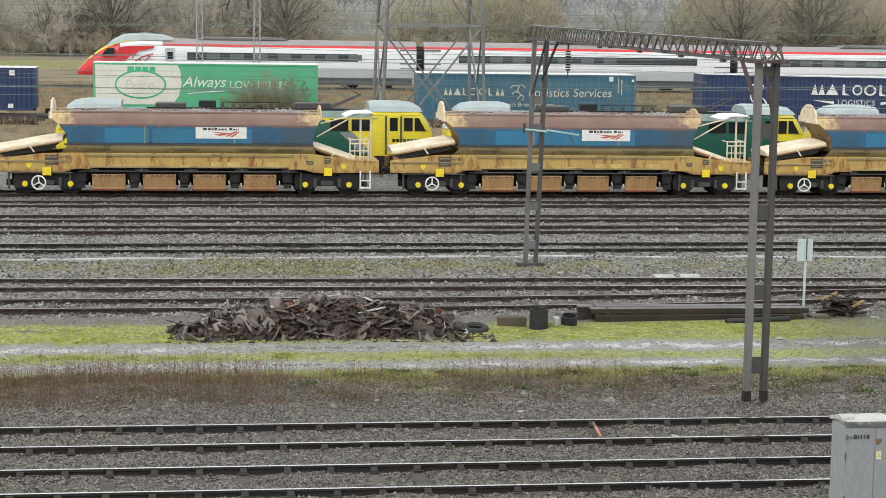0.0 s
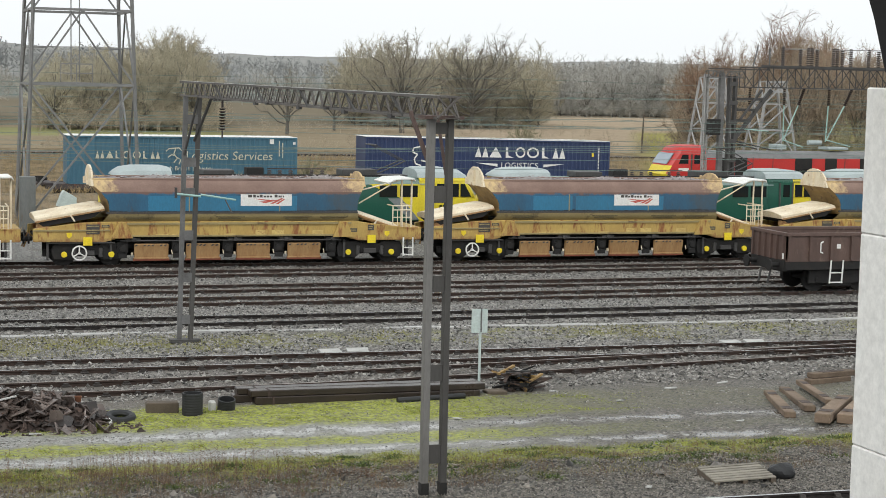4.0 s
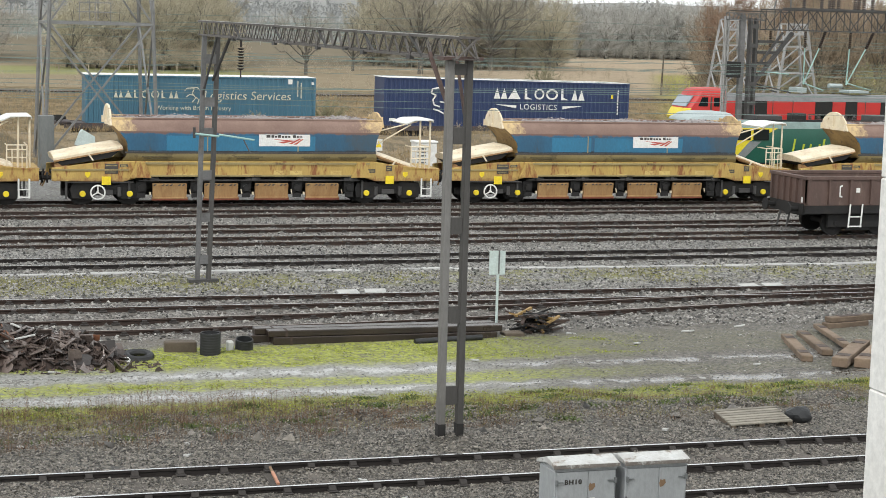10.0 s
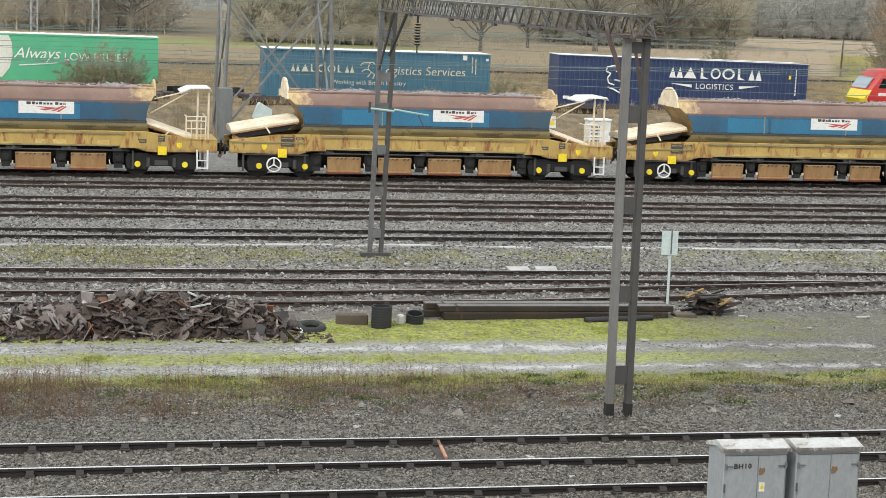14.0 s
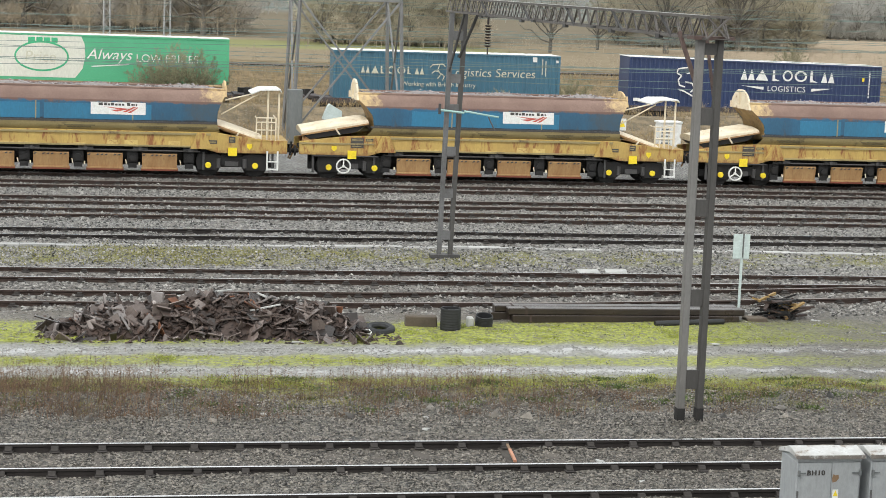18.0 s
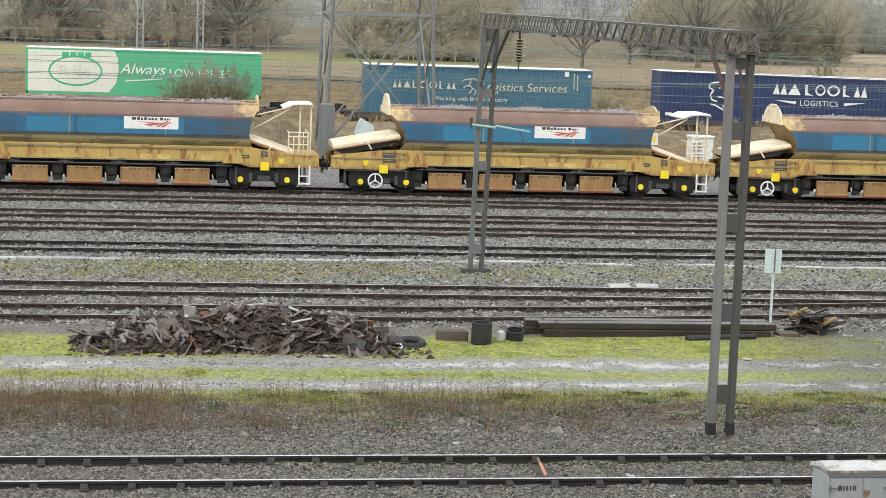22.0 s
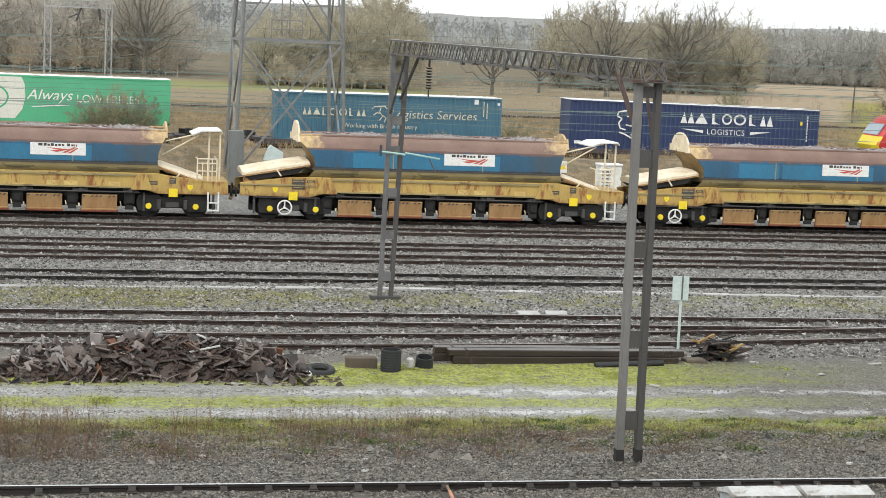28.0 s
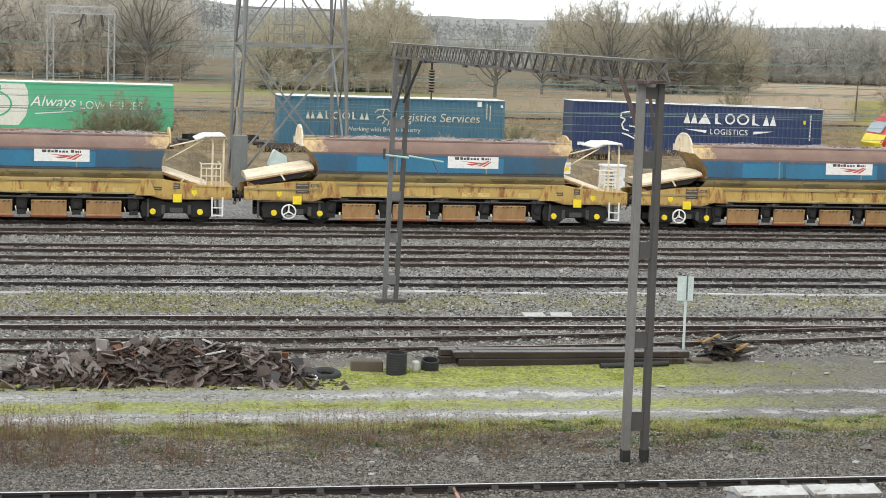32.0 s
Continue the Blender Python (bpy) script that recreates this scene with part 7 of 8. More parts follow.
def coach_body(s, x0, x1, lo, hi):
    """A band of the tumble-home coach section between two heights."""
    def half(z):
        return 1.36 - 0.16 * abs((z - 1.7) / 1.7) ** 2 if z < 3.0 else 1.24 - (z - 3.0) * 1.25
    zz = [lo + (hi - lo) * i / 6 for i in range(7)]
    pts = [(-half(z), z) for z in zz] + [(half(z), z) for z in reversed(zz)]
    return s.prism(pts, "x", x0, x1)


def coach(parent_at, length=23.6, nose=False):
    c = thing("express_coach", "silver and white express coach with a dark window band", "train coach", parent_at, "express train vehicles")
    a = 6.2 if nose else 0.0
    part("lower_side", coach_body(Shape(), a, length, 0.85, 1.55), m_silver, c, smooth=True)
    part("side", coach_body(Shape(), a, length, 1.55, 3.02), m_train_white, c, smooth=True)
    part("roof_line", coach_body(Shape(), a, length, 3.02, 3.2), m_train_red, c, "red band under the roof", smooth=True)
    part("roof", coach_body(Shape(), a, length, 3.2, 3.56), m_coach_roof, c, smooth=True)
    part("window_band", Shape().box(a + (1.8 if nose else 2.6), length - (4.4 if nose else 2.6), -1.372, -1.3, 2.05, 2.6), m_band, c, "long dark window band")
    for k in range(7):
        part("window_pane", Shape().box(a + 3.2 + 1.75 * k, a + 4.2 + 1.75 * k, -1.378, -1.372, 2.12, 2.53), m_pane, c)
    part("skirt", Shape().box(a + 0.5, length - 0.3, -1.2, 1.2, 0.3, 0.86), m_charcoal, c)
    part("end_panel", coach_body(Shape(), length - 1.25, length + 0.01, 0.86, 3.0), m_charcoal, c)
    if not nose:
        part("end_panel", coach_body(Shape(), -0.01, 1.25, 0.86, 3.0), m_charcoal, c)
    part("gangway", Shape().box(length, length + 0.5, -0.9, 0.9, 0.9, 3.2), m_black, c)
    part("roof_pod", Shape().prism([(length * 0.35, 3.52), (length * 0.37, 3.72), (length * 0.6, 3.72), (length * 0.62, 3.52)], "y", -0.7, 0.7), m_roof_dark, c, bevel=0.03)
    for bx in (a + 2.6, length - 3.4):
        b = part("bogie", Shape().box(bx - 1.7, bx + 1.7, -1.15, -0.95, 0.35, 0.75), m_black, c)
        for ax in (bx - 1.3, bx + 1.3):
            part("wheelset", Shape().rod((ax, -0.85, 0.43), (ax, -0.7, 0.43), 0.43, 18).rod((ax, 0.7, 0.43), (ax, 0.85, 0.43), 0.43, 18), m_black, b)
    if nose:
        part("cab_door", Shape().box(6.4, 7.1, -1.38, -1.3, 1.0, 2.9), m_silver, c, bevel=0.01)
        part("door_window", Shape().box(6.55, 6.95, -1.39, -1.36, 2.1, 2.6), m_glass, c)
        # the nose curves up from a low tip; red in front, white behind, a yellow line along its crest
        def ring(x, lo=0.85, grow=0.0):
            u = max(0.0, min(1.0, x / 6.2))
            top = 1.15 + 2.4 * math.sin(math.pi / 2 * min(1.0, u * 1.5)) ** 0.8 + grow
            wd = 1.34 * (1 - (1 - min(1.0, u * 1.3)) ** 2.2 * 0.6) + grow
            zz = [lo, lo + 0.2, lo + (top - lo) * 0.4, lo + (top - lo) * 0.72, lo + (top - lo) * 0.92, top]
            kk = [0.92, 1.0, 1.0, 0.93, 0.72, 0.36]
            return [(x, -wd * k, z) for k, z in zip(kk, zz)] + [(x, wd * k, z) for k, z in zip(reversed(kk), reversed(zz))]
        for name, xs, material in (("nose_red", (0.0, 0.15, 0.4, 0.8, 1.3, 1.9, 2.5, 3.1), m_train_red), ("nose_white", (3.1, 3.8, 4.6, 5.4, 6.2), m_train_white)):
            part(name, Shape().loft([ring(x) for x in xs], caps=name == "nose_red"), material, c, smooth=True)
        red = [[(x, -1.36 - 0.01, z) for z in (z0, z1)] for x, z0, z1 in ((3.0, 0.95, 2.9), (3.3, 1.6, 2.95), (3.8, 2.25, 3.0), (4.5, 2.65, 3.02), (5.6, 2.9, 3.03))]
        part("red_sweep", Shape().loft([[*r, *[(x, y + 0.06, z) for x, y, z in reversed(r)]] for r in red]), m_train_red, c, "red sweep of paint behind the cab")
        crest = [ring(x, grow=0.02) for x in (0.02, 0.3, 0.8, 1.4, 2.0, 2.7, 3.4, 4.2)]
        part("yellow_line", Shape().loft([[r[4], r[5], r[6], r[7]] for r in crest], caps=False, closed=False), m_lemon, c, "yellow line along the crest of the nose", smooth=True)
        fair = []
        for x, h, k in ((2.0, 0.02, 0.5), (2.6, 0.25, 0.75), (3.4, 0.4, 0.85), (5.0, 0.42, 0.9), (6.2, 0.3, 0.9), (7.0, 0.05, 0.8)):
            z = ring(min(x, 6.2))[5][2] - 0.12
            fair.append([(x, -k, z), (x, -k * 0.85, z + h * 0.8 + 0.08), (x, -k * 0.5, z + h + 0.12), (x, k * 0.5, z + h + 0.12), (x, k * 0.85, z + h * 0.8 + 0.08), (x, k, z)])
        part("roof_fairing", Shape().loft(fair), m_roof_grey, c, "pale grey roof fairing", smooth=True)
        part("cab_window", Shape().prism([(1.75, 2.3), (2.7, 2.4), (2.7, 2.85), (2.2, 2.82)], "y", -1.335, -1.05), m_glass, c)
        for k, (p, q) in enumerate((((4.0, 2.1), (4.35, 2.6)), ((4.2, 1.9), (4.8, 2.25)), ((4.5, 2.15), (4.65, 1.75)), ((4.7, 2.2), (5.5, 2.45)), ((4.9, 1.9), (5.3, 2.3)))):
            part("emblem", Shape().bar((p[0], -1.375, p[1]), (q[0], -1.375, q[1]), 0.02, 0.09), m_train_red, c, "thin red stroke of the company mark")
    return c


EXPRESS_Y, EXPRESS_Z = 132.6, 1.55
nose_at = -10.3
express = [coach(pose(nose_at, EXPRESS_Y, EXPRESS_Z), 25.0, nose=True)]
mid = coach(pose(nose_at + 25.6, EXPRESS_Y, EXPRESS_Z))
express.append(mid)
for k in range(1, 5):
    express.append(copy_thing(mid, pose(nose_at + 25.6 + 24.2 * k, EXPRESS_Y, EXPRESS_Z)))


# ---- trees ----
def tree_frame(rng, h, rw, low, limbs, subs):
    """Limbs and branches of a bare winter tree as polylines: they rise from the trunk and fill a rounded crown."""
    out_limbs, out_subs = [], []
    c = np.array([0, 0, h * (0.52 if low > -0.85 else 0.5)])
    for k in range(limbs):
        a = 2.399 * k + rng.normal(0, 0.3)
        zz = low + (1 - low) * ((k + 0.5) / limbs) ** 0.8
        q = math.sqrt(max(0.03, 1 - zz * zz))
        tip = c + np.array([math.cos(a) * q * rw, math.sin(a) * q * rw, zz * h * 0.48]) * rng.uniform(0.78, 1.03)
        foot = np.array([0, 0, h * ((0.14 if low > -0.85 else 0.03) + 0.26 * (k + rng.uniform(0, 1)) / limbs)])
        ctrl = foot * 0.45 + tip * 0.55 + np.array([0, 0, h * 0.07 * rng.uniform(-0.6, 1.0)]) + rng.normal(0, h * 0.025, 3)
        u = np.linspace(0, 1, 6)[:, None]
        line = foot * (1 - u) ** 2 + ctrl * 2 * u * (1 - u) + tip * u ** 2
        line[1:] += rng.normal(0, h * 0.022, (5, 3))
        out_limbs.append(line)
        for j in range(subs):
            w = rng.uniform(0.22, 1.0) * 4.999
            p = line[int(w)] + (line[int(w) + 1] - line[int(w)]) * (w % 1)
            d = (line[int(w) + 1] - line[int(w)])
            d = d / np.linalg.norm(d) + rng.normal(0, 0.75, 3) + np.array([0, 0, 0.25])
            e = p + d / np.linalg.norm(d) * h * rng.uniform(0.05, 0.15)
            out_subs.append((p, (p + e) / 2 + rng.normal(0, h * 0.012, 3), e))
    return out_limbs, out_subs


def twig_cloud(rng, subs, h, each):
    """Feet, directions and lengths of fine twigs along the branches."""
    S = np.array(subs)
    n = len(S) * each
    k = np.repeat(np.arange(len(S)), each)
    u = rng.uniform(0.1, 1.0, n)[:, None]
    p = S[k, 0] * (1 - u) ** 2 + 2 * S[k, 1] * u * (1 - u) + S[k, 2] * u ** 2
    d = S[k, 2] - S[k, 0]
    d = d / np.linalg.norm(d, axis=1)[:, None] * 0.7 + rng.normal(0, 0.75, (n, 3)) + np.array([0, 0, 0.2])
    return p, d, rng.uniform(0.02, 0.06, n) * h


def thin_blades(rng, base, direction, length, width):
    n = len(base)
    d = direction / np.linalg.norm(direction, axis=1)[:, None]
    side = np.cross(d, rng.normal(size=(n, 3)))
    side /= np.linalg.norm(side, axis=1)[:, None]
    v = np.stack([base - side * width[:, None], base + side * width[:, None], base + d * length[:, None]], 1).reshape(-1, 3)
    return v, np.arange(3 * n).reshape(-1, 3)


m_bark = mat("winter_bark", (0.125, 0.114, 0.097), 0.9, scale=1, dark=(0.075, 0.068, 0.058), bump=0.2, rand=0.2)
m_twig = mat("winter_twigs", (0.25, 0.228, 0.18), 0.9, dark=(0.18, 0.165, 0.13), scale=0.3, bump=0, rand=0.25, island=0.0)
m_twig_r = mat("reddish_twigs", (0.26, 0.165, 0.11), 0.9, dark=(0.2, 0.13, 0.085), scale=0.3, bump=0, rand=0.25)
m_twig_g = mat("olive_twigs", (0.25, 0.235, 0.145), 0.9, dark=(0.17, 0.16, 0.095), scale=0.3, bump=0, rand=0.25)


def tree_kind(label, seed, h, rw, twig_mat, low=-0.45, limbs=18, subs=12, each=18, tw=0.008, name="bare_tree", thick=0.03):
    t = thing(name, label, "bush" if name == "bare_bush" else "tree", pose(0, -500, 0), "bare trees")
    rng = np.random.default_rng(seed)
    lines, sub_lines = tree_frame(rng, h, rw, low, limbs, subs)
    s = Shape()
    s.rod((0, 0, -0.3), (0, 0, h * 0.16), h * thick, 8, h * thick * 0.8, caps=False).rod((0, 0, h * 0.16), (0, 0, h * 0.4), h * thick * 0.8, 7, h * thick * 0.4, caps=False)
    for line in lines:
        for i in range(5):
            s.rod(line[i], line[i + 1], h * thick * 0.36 * (1 - 0.18 * i), 4, h * thick * 0.36 * (0.82 - 0.18 * i), caps=False)
    part("trunk", s.mesh("trunk", m_bark), m_bark, t)
    s = Shape()
    for p, q, e in sub_lines:
        s.rod(p, q, h * 0.0019, 3, h * 0.0014, caps=False).rod(q, e, h * 0.0014, 3, h * 0.0005, caps=False)
    p, d, ln = twig_cloud(rng, sub_lines, h, each)
    v, f = thin_blades(rng, p, d, ln, rng.uniform(0.6, 1.3, len(p)) * tw)
    s.add(v, f)
    me = bpy.data.meshes.new("crown")
    me.from_pydata(s.v, [], s.f)
    me.materials.append(twig_mat)
    part("crown", me, twig_mat, t)
    return t


def plant(kind, spots):
    rng = random.Random(11)
    first = True
    for x, y, s in spots:
        m = pose(x, y, ground_height(x, y) - 0.1, 0, 0, rng.uniform(0, 360)) @ Matrix.Diagonal((s, s, s * rng.uniform(0.92, 1.08), 1))
        if first:
            kind.matrix_basis = m
            first = False
        else:
            c = copy_thing(kind, Matrix.Identity(4))
            c.matrix_basis = m


oak = tree_kind("broad bare oak with low spreading limbs by the field", 2, 12.0, 6.4, m_twig, -0.55, 28, 28, 30, 0.0085)
oak2 = tree_kind("broad round-headed bare oak by the field", 31, 11.6, 6.2, m_twig, -0.6, 30, 28, 30, 0.0085)
oak3 = tree_kind("tall bare oak with heavy open limbs", 12, 14.5, 7.5, m_twig, -0.4, 24, 22, 20, 0.008)
small_oak = tree_kind("small open-crowned bare tree on the rough pasture", 7, 8.6, 4.4, m_twig, -0.3, 16, 18, 18, 0.007)
ash = tree_kind("pale bare ash with an upright crown", 5, 12.5, 4.4, m_twig, -0.15, 22, 22, 22, 0.007)
birch = tree_kind("slender bare reddish birch with a pale trunk", 9, 12.5, 2.1, m_twig_r, -0.1, 26, 16, 20, 0.006, thick=0.012)
bush = tree_kind("rounded olive-brown bare bush before the green container", 14, 3.7, 2.4, m_twig_g, -0.9, 48, 20, 34, 0.0055, "bare_bush", 0.01)
plant(oak, [(68.0, 226, 1.08), (46.5, 268, 1.1)])
plant(oak2, [(84.5, 246, 1.12), (42.0, 255, 1.14)])
plant(oak3, [(9.5, 242, 1.0), (-14.0, 250, 1.05)])
plant(small_oak, [(50.2, 215, 1.0), (60.5, 232, 0.85), (27.0, 226, 0.95), (93.0, 262, 1.0)])
plant(ash, [(97.5, 270, 1.16), (79, 262, 1.05), (150, 372, 1.0), (36, 240, 0.85), (170, 366, 0.95)])
plant(birch, [(86.0, 160, 1.02), (88.2, 161, 0.96), (90.5, 163, 0.98), (79.5, 163, 0.8), (83.5, 166, 0.86), (94.5, 164, 0.82), (77.6, 160, 0.7)])
plant(bush, [(2.6, 101.0, 1.0), (1.5, 100.6, 0.78), (3.7, 100.8, 0.85), (26.8, 110.0, 0.5), (27.9, 113, 0.6), (20.5, 100, 0.38), (66, 120, 1.0), (61, 118, 0.85), (71, 119, 1.1), (76, 122, 1.05), (24, 79, 0.32), (21.8, 77.5, 0.3), (32, 150, 0.6), (49, 152, 0.7), (64, 170, 0.8)])


# ---- scattered growth and stones, built in bulk ----
def bulk(name, verts, tris, material, label, category):
    me = bpy.data.meshes.new(name)
    verts, tris = np.asarray(verts, np.float32), np.asarray(tris, np.int32)
    me.vertices.add(len(verts))
    me.vertices.foreach_set("co", verts.ravel())
    me.loops.add(tris.size)
    me.loops.foreach_set("vertex_index", tris.ravel())
    me.polygons.add(len(tris))
    me.polygons.foreach_set("loop_start", np.arange(0, tris.size, 3, dtype=np.int32))
    me.update(calc_edges=True)
    me.validate()
    me.materials.append(material)
    return tagged(new(name, me), label, category, kind="stuff")


R = np.random.default_rng(4)


def blades(base, direction, length, width):
    """Thin leaf- or twig-like triangles from arrays of foot points, directions, lengths and widths."""
    n = len(base)
    d = direction / np.linalg.norm(direction, axis=1)[:, None]
    side = np.cross(d, R.normal(size=(n, 3)))
    side /= np.linalg.norm(side, axis=1)[:, None]
    v = np.stack([base - side * width[:, None], base + side * width[:, None], base + d * length[:, None]], 1).reshape(-1, 3)
    return v, np.arange(3 * n).reshape(-1, 3)


def heights(x, y):
    return np.array([ground_height(float(a), float(b)) for a, b in zip(x, y)])


OCTA = np.array([(1, 0, 0), (-1, 0, 0), (0, 1, 0), (0, -1, 0), (0, 0, 1), (0, 0, -1)], float)
OCTA_F = np.array([(0, 2, 4), (2, 1, 4), (1, 3, 4), (3, 0, 4)])


def stones(name, x, y, size, lift, material, label):
    n = len(x)
    z = heights(x, y) + lift
    v = OCTA[None] * (size[:, None] * R.uniform(0.5, 1.25, (n, 3)))[:, None, :]
    v = v + R.normal(0, 0.18, v.shape) * size[:, None, None]
    a = R.uniform(0, 6.28, n)
    b = R.uniform(-0.7, 0.7, n)
    ca, sa, cb, sb = np.cos(a)[:, None], np.sin(a)[:, None], np.cos(b)[:, None], np.sin(b)[:, None]
    px, py, pz = v[..., 0], v[..., 1], v[..., 2]
    py, pz = py * cb - pz * sb, py * sb + pz * cb
    px, py = px * ca - py * sa, px * sa + py * ca
    v = np.stack([px + x[:, None], py + y[:, None], pz * 0.8 + z[:, None]], -1).reshape(-1, 3)
    f = (OCTA_F[None] + 6 * np.arange(n)[:, None, None]).reshape(-1, 3)
    bulk(name, v, f, material, label, "ballast")


m_stone = mat("ballast_stone", (0.18, 0.163, 0.138), 0.5, dark=(0.035, 0.031, 0.026), scale=9, amount=1.0, fine=30, second=(0.36, 0.35, 0.325), second_at=0.66, bump=0.2, island=0.95)
m_stone_b = mat("ballast_stone_grey", (0.23, 0.222, 0.205), 0.75, dark=(0.07, 0.063, 0.055), scale=5, amount=0.9, fine=30, second=(0.4, 0.39, 0.37), second_at=0.67, bump=0.2, island=0.95)
n = 230000
x, y = R.uniform(-5.5, 20, n), R.uniform(23.4, 34.0, n)
keep = (np.abs(y - 29.13) > 0.09) & (np.abs(y - 27.65) > 0.09) & (np.abs(y - 26.05) > 0.09) & (np.abs(y - 24.55) > 0.09) & (R.uniform(0, 1, n) < np.clip((34.0 - y) / 2.6, 0, 1))
x, y = x[keep], y[keep]
stones("near_ballast", x, y, R.uniform(0.012, 0.034, len(x)), R.uniform(-0.012, 0.02, len(x)), m_stone, "loose grey ballast stones by the running lines")
n = 150000
x, y = R.uniform(-9, 41, n), R.uniform(41.5, 73, n)
keep = np.ones(n, bool)
for ty in (46.5, 54.4, 59.1, 62.5, 67.3, 71.1):
    keep &= (np.abs(np.abs(y - ty) - 0.75) > 0.14)
x, y = x[keep], y[keep]
stones("yard_ballast", x, y, R.uniform(0.025, 0.065, len(x)), R.uniform(-0.025, 0.02, len(x)), m_stone_b, "loose ballast stones between the sidings")
n = 30000
x, y = R.uniform(-6, 30, n), R.uniform(34, 42, n)
stones("path_gravel", x, y, R.uniform(0.008, 0.026, n), R.uniform(-0.014, 0.006, n), m_stone_b, "scattered gravel on the cinder path")

n = 45
x, y = R.uniform(-5, 19, n), R.normal(31.6, 0.55, n)
stones("rubble", x, y, R.uniform(0.05, 0.15, n), R.uniform(-0.02, 0.03, n), m_stone, "larger lumps of stone beside the line")

# dead stems and grass beyond the running lines
m_stem = mat("dead_stems", (0.17, 0.108, 0.068), 0.9, dark=(0.075, 0.05, 0.034), scale=1, bump=0, island=0.5)
m_grass = mat("rough_grass", (0.24, 0.225, 0.07), 0.8, dark=(0.12, 0.11, 0.04), scale=0.8, bump=0, island=0.45)
m_moss = mat("bright_moss", (0.3, 0.335, 0.055), 0.85, dark=(0.17, 0.19, 0.035), scale=1.2, bump=0, island=0.35)
m_straw = mat("dry_grass", (0.31, 0.23, 0.12), 0.85, dark=(0.18, 0.135, 0.075), scale=0.4, bump=0, island=0.4)


def clumped(n, x0, x1, y0, y1, clumps, spread):
    cx, cy = R.uniform(x0, x1, clumps), R.uniform(y0, y1, clumps)
    k = R.integers(0, clumps, n)
    return cx[k] + R.normal(0, spread, n), cy[k] + R.normal(0, spread * 0.6, n)


n = 30000
x, y = clumped(n, -6, 20, 31.3, 34.0, 230, 0.17)
keep = R.uniform(0, 1, n) < np.where(x < 0, 1.0, np.where(x < 7, 0.8, 0.6))
x, y = x[keep], y[keep]
n = len(x)
v, f = blades(np.stack([x, y, heights(x, y) - 0.02], 1), np.stack([R.normal(0, 0.4, n), R.normal(0, 0.3, n), np.ones(n)], 1), R.uniform(0.03, 0.2, n) * R.uniform(0.4, 1.1, n), R.uniform(0.003, 0.007, n))
bulk("dead_weeds", v, f, m_stem, "brown dead weed stems on the cess", "weeds")
n = 4200
x, y = clumped(n, -6, 8.5, 31.2, 33.9, 75, 0.4)
left = R.uniform(0, 1, n) < 0.5
x = np.where(left, R.uniform(-6, 0.6, n), x)
v, f = blades(np.stack([x, y, heights(x, y) - 0.02], 1), np.stack([R.normal(0, 0.16, n), R.normal(0, 0.12, n), np.ones(n)], 1), R.uniform(0.2, 0.85, n) ** 1.4, R.uniform(0.002, 0.005, n))
tw = R.integers(0, n, 16000)
u = R.uniform(0.3, 0.95, 16000)
tip, foot = v.reshape(-1, 3, 3)[tw, 2], v.reshape(-1, 3, 3)[tw, 0]
b = foot + (tip - foot) * u[:, None]
v2, f2 = blades(b, np.stack([R.normal(0, 0.7, 16000), R.normal(0, 0.5, 16000), R.uniform(0.2, 1, 16000)], 1), R.uniform(0.05, 0.18, 16000), R.uniform(0.002, 0.0045, 16000))
bulk("tall_dead_stems", np.concatenate([v, v2]), np.concatenate([f, f2 + len(v)]), m_stem, "tall thin dead stems with side twigs", "weeds")
n = 30000
x, y = clumped(n, -6, 22, 31.9, 34.4, 200, 0.3)
v, f = blades(np.stack([x, y, heights(x, y) - 0.02], 1), np.stack([R.normal(0, 0.5, n), R.normal(0, 0.4, n), np.ones(n)], 1), R.uniform(0.03, 0.11, n), R.uniform(0.004, 0.009, n))
bulk("rough_grass", v, f, m_grass, "short olive grass along the path edge", "grass")
n = 90000
x, y = clumped(n, -6, 18, 38.2, 40.3, 420, 0.3)
k = R.uniform(0, 1, n) < 0.3
y = np.where(k, R.normal(36.25, 0.17, n), y)
x = np.where(k, R.uniform(-6, 15, n), x)
keep = R.uniform(0, 1, n) < np.where(k, np.clip((14 - x) / 12, 0.05, 1), np.clip((19 - x) / 5, 0.1, 1))
keep &= np.sin(x * 2.1 + 3 * np.sin(y * 1.3)) + np.sin(x * 0.7 + y * 2.7) > -0.7
x, y = x[keep], y[keep]
n = len(x)
v, f = blades(np.stack([x, y, heights(x, y) - 0.008], 1), np.stack([R.normal(0, 1.1, n), R.normal(0, 0.9, n), np.full(n, 0.7)], 1), R.uniform(0.012, 0.042, n), R.uniform(0.006, 0.014, n))
bulk("bright_moss", v, f, m_moss, "low bright green moss and grass", "moss")
n = 26000
x, y = clumped(n, 1, 24, 33.2, 34.6, 190, 0.28)
v, f = blades(np.stack([x, y, heights(x, y) - 0.008], 1), np.stack([R.normal(0, 1.0, n), R.normal(0, 0.8, n), np.full(n, 0.8)], 1), R.uniform(0.015, 0.05, n), R.uniform(0.005, 0.012, n))
bulk("verge_moss", v, f, m_moss, "patches of bright moss along the verge", "moss")
n = 110000
x, y = clumped(n, -25, 75, 84, 102, 1200, 0.8)
k = R.uniform(0, 1, n) < 0.55
y = np.where(k, R.uniform(112, 130, n), y)
x = np.where(k, R.uniform(-25, 95, n), x)
v, f = blades(np.stack([x, y, heights(x, y) - 0.03], 1), np.stack([R.normal(0, 0.35, n), R.normal(0, 0.3, n), np.ones(n)], 1), R.uniform(0.12, 0.55, n), R.uniform(0.007, 0.016, n))
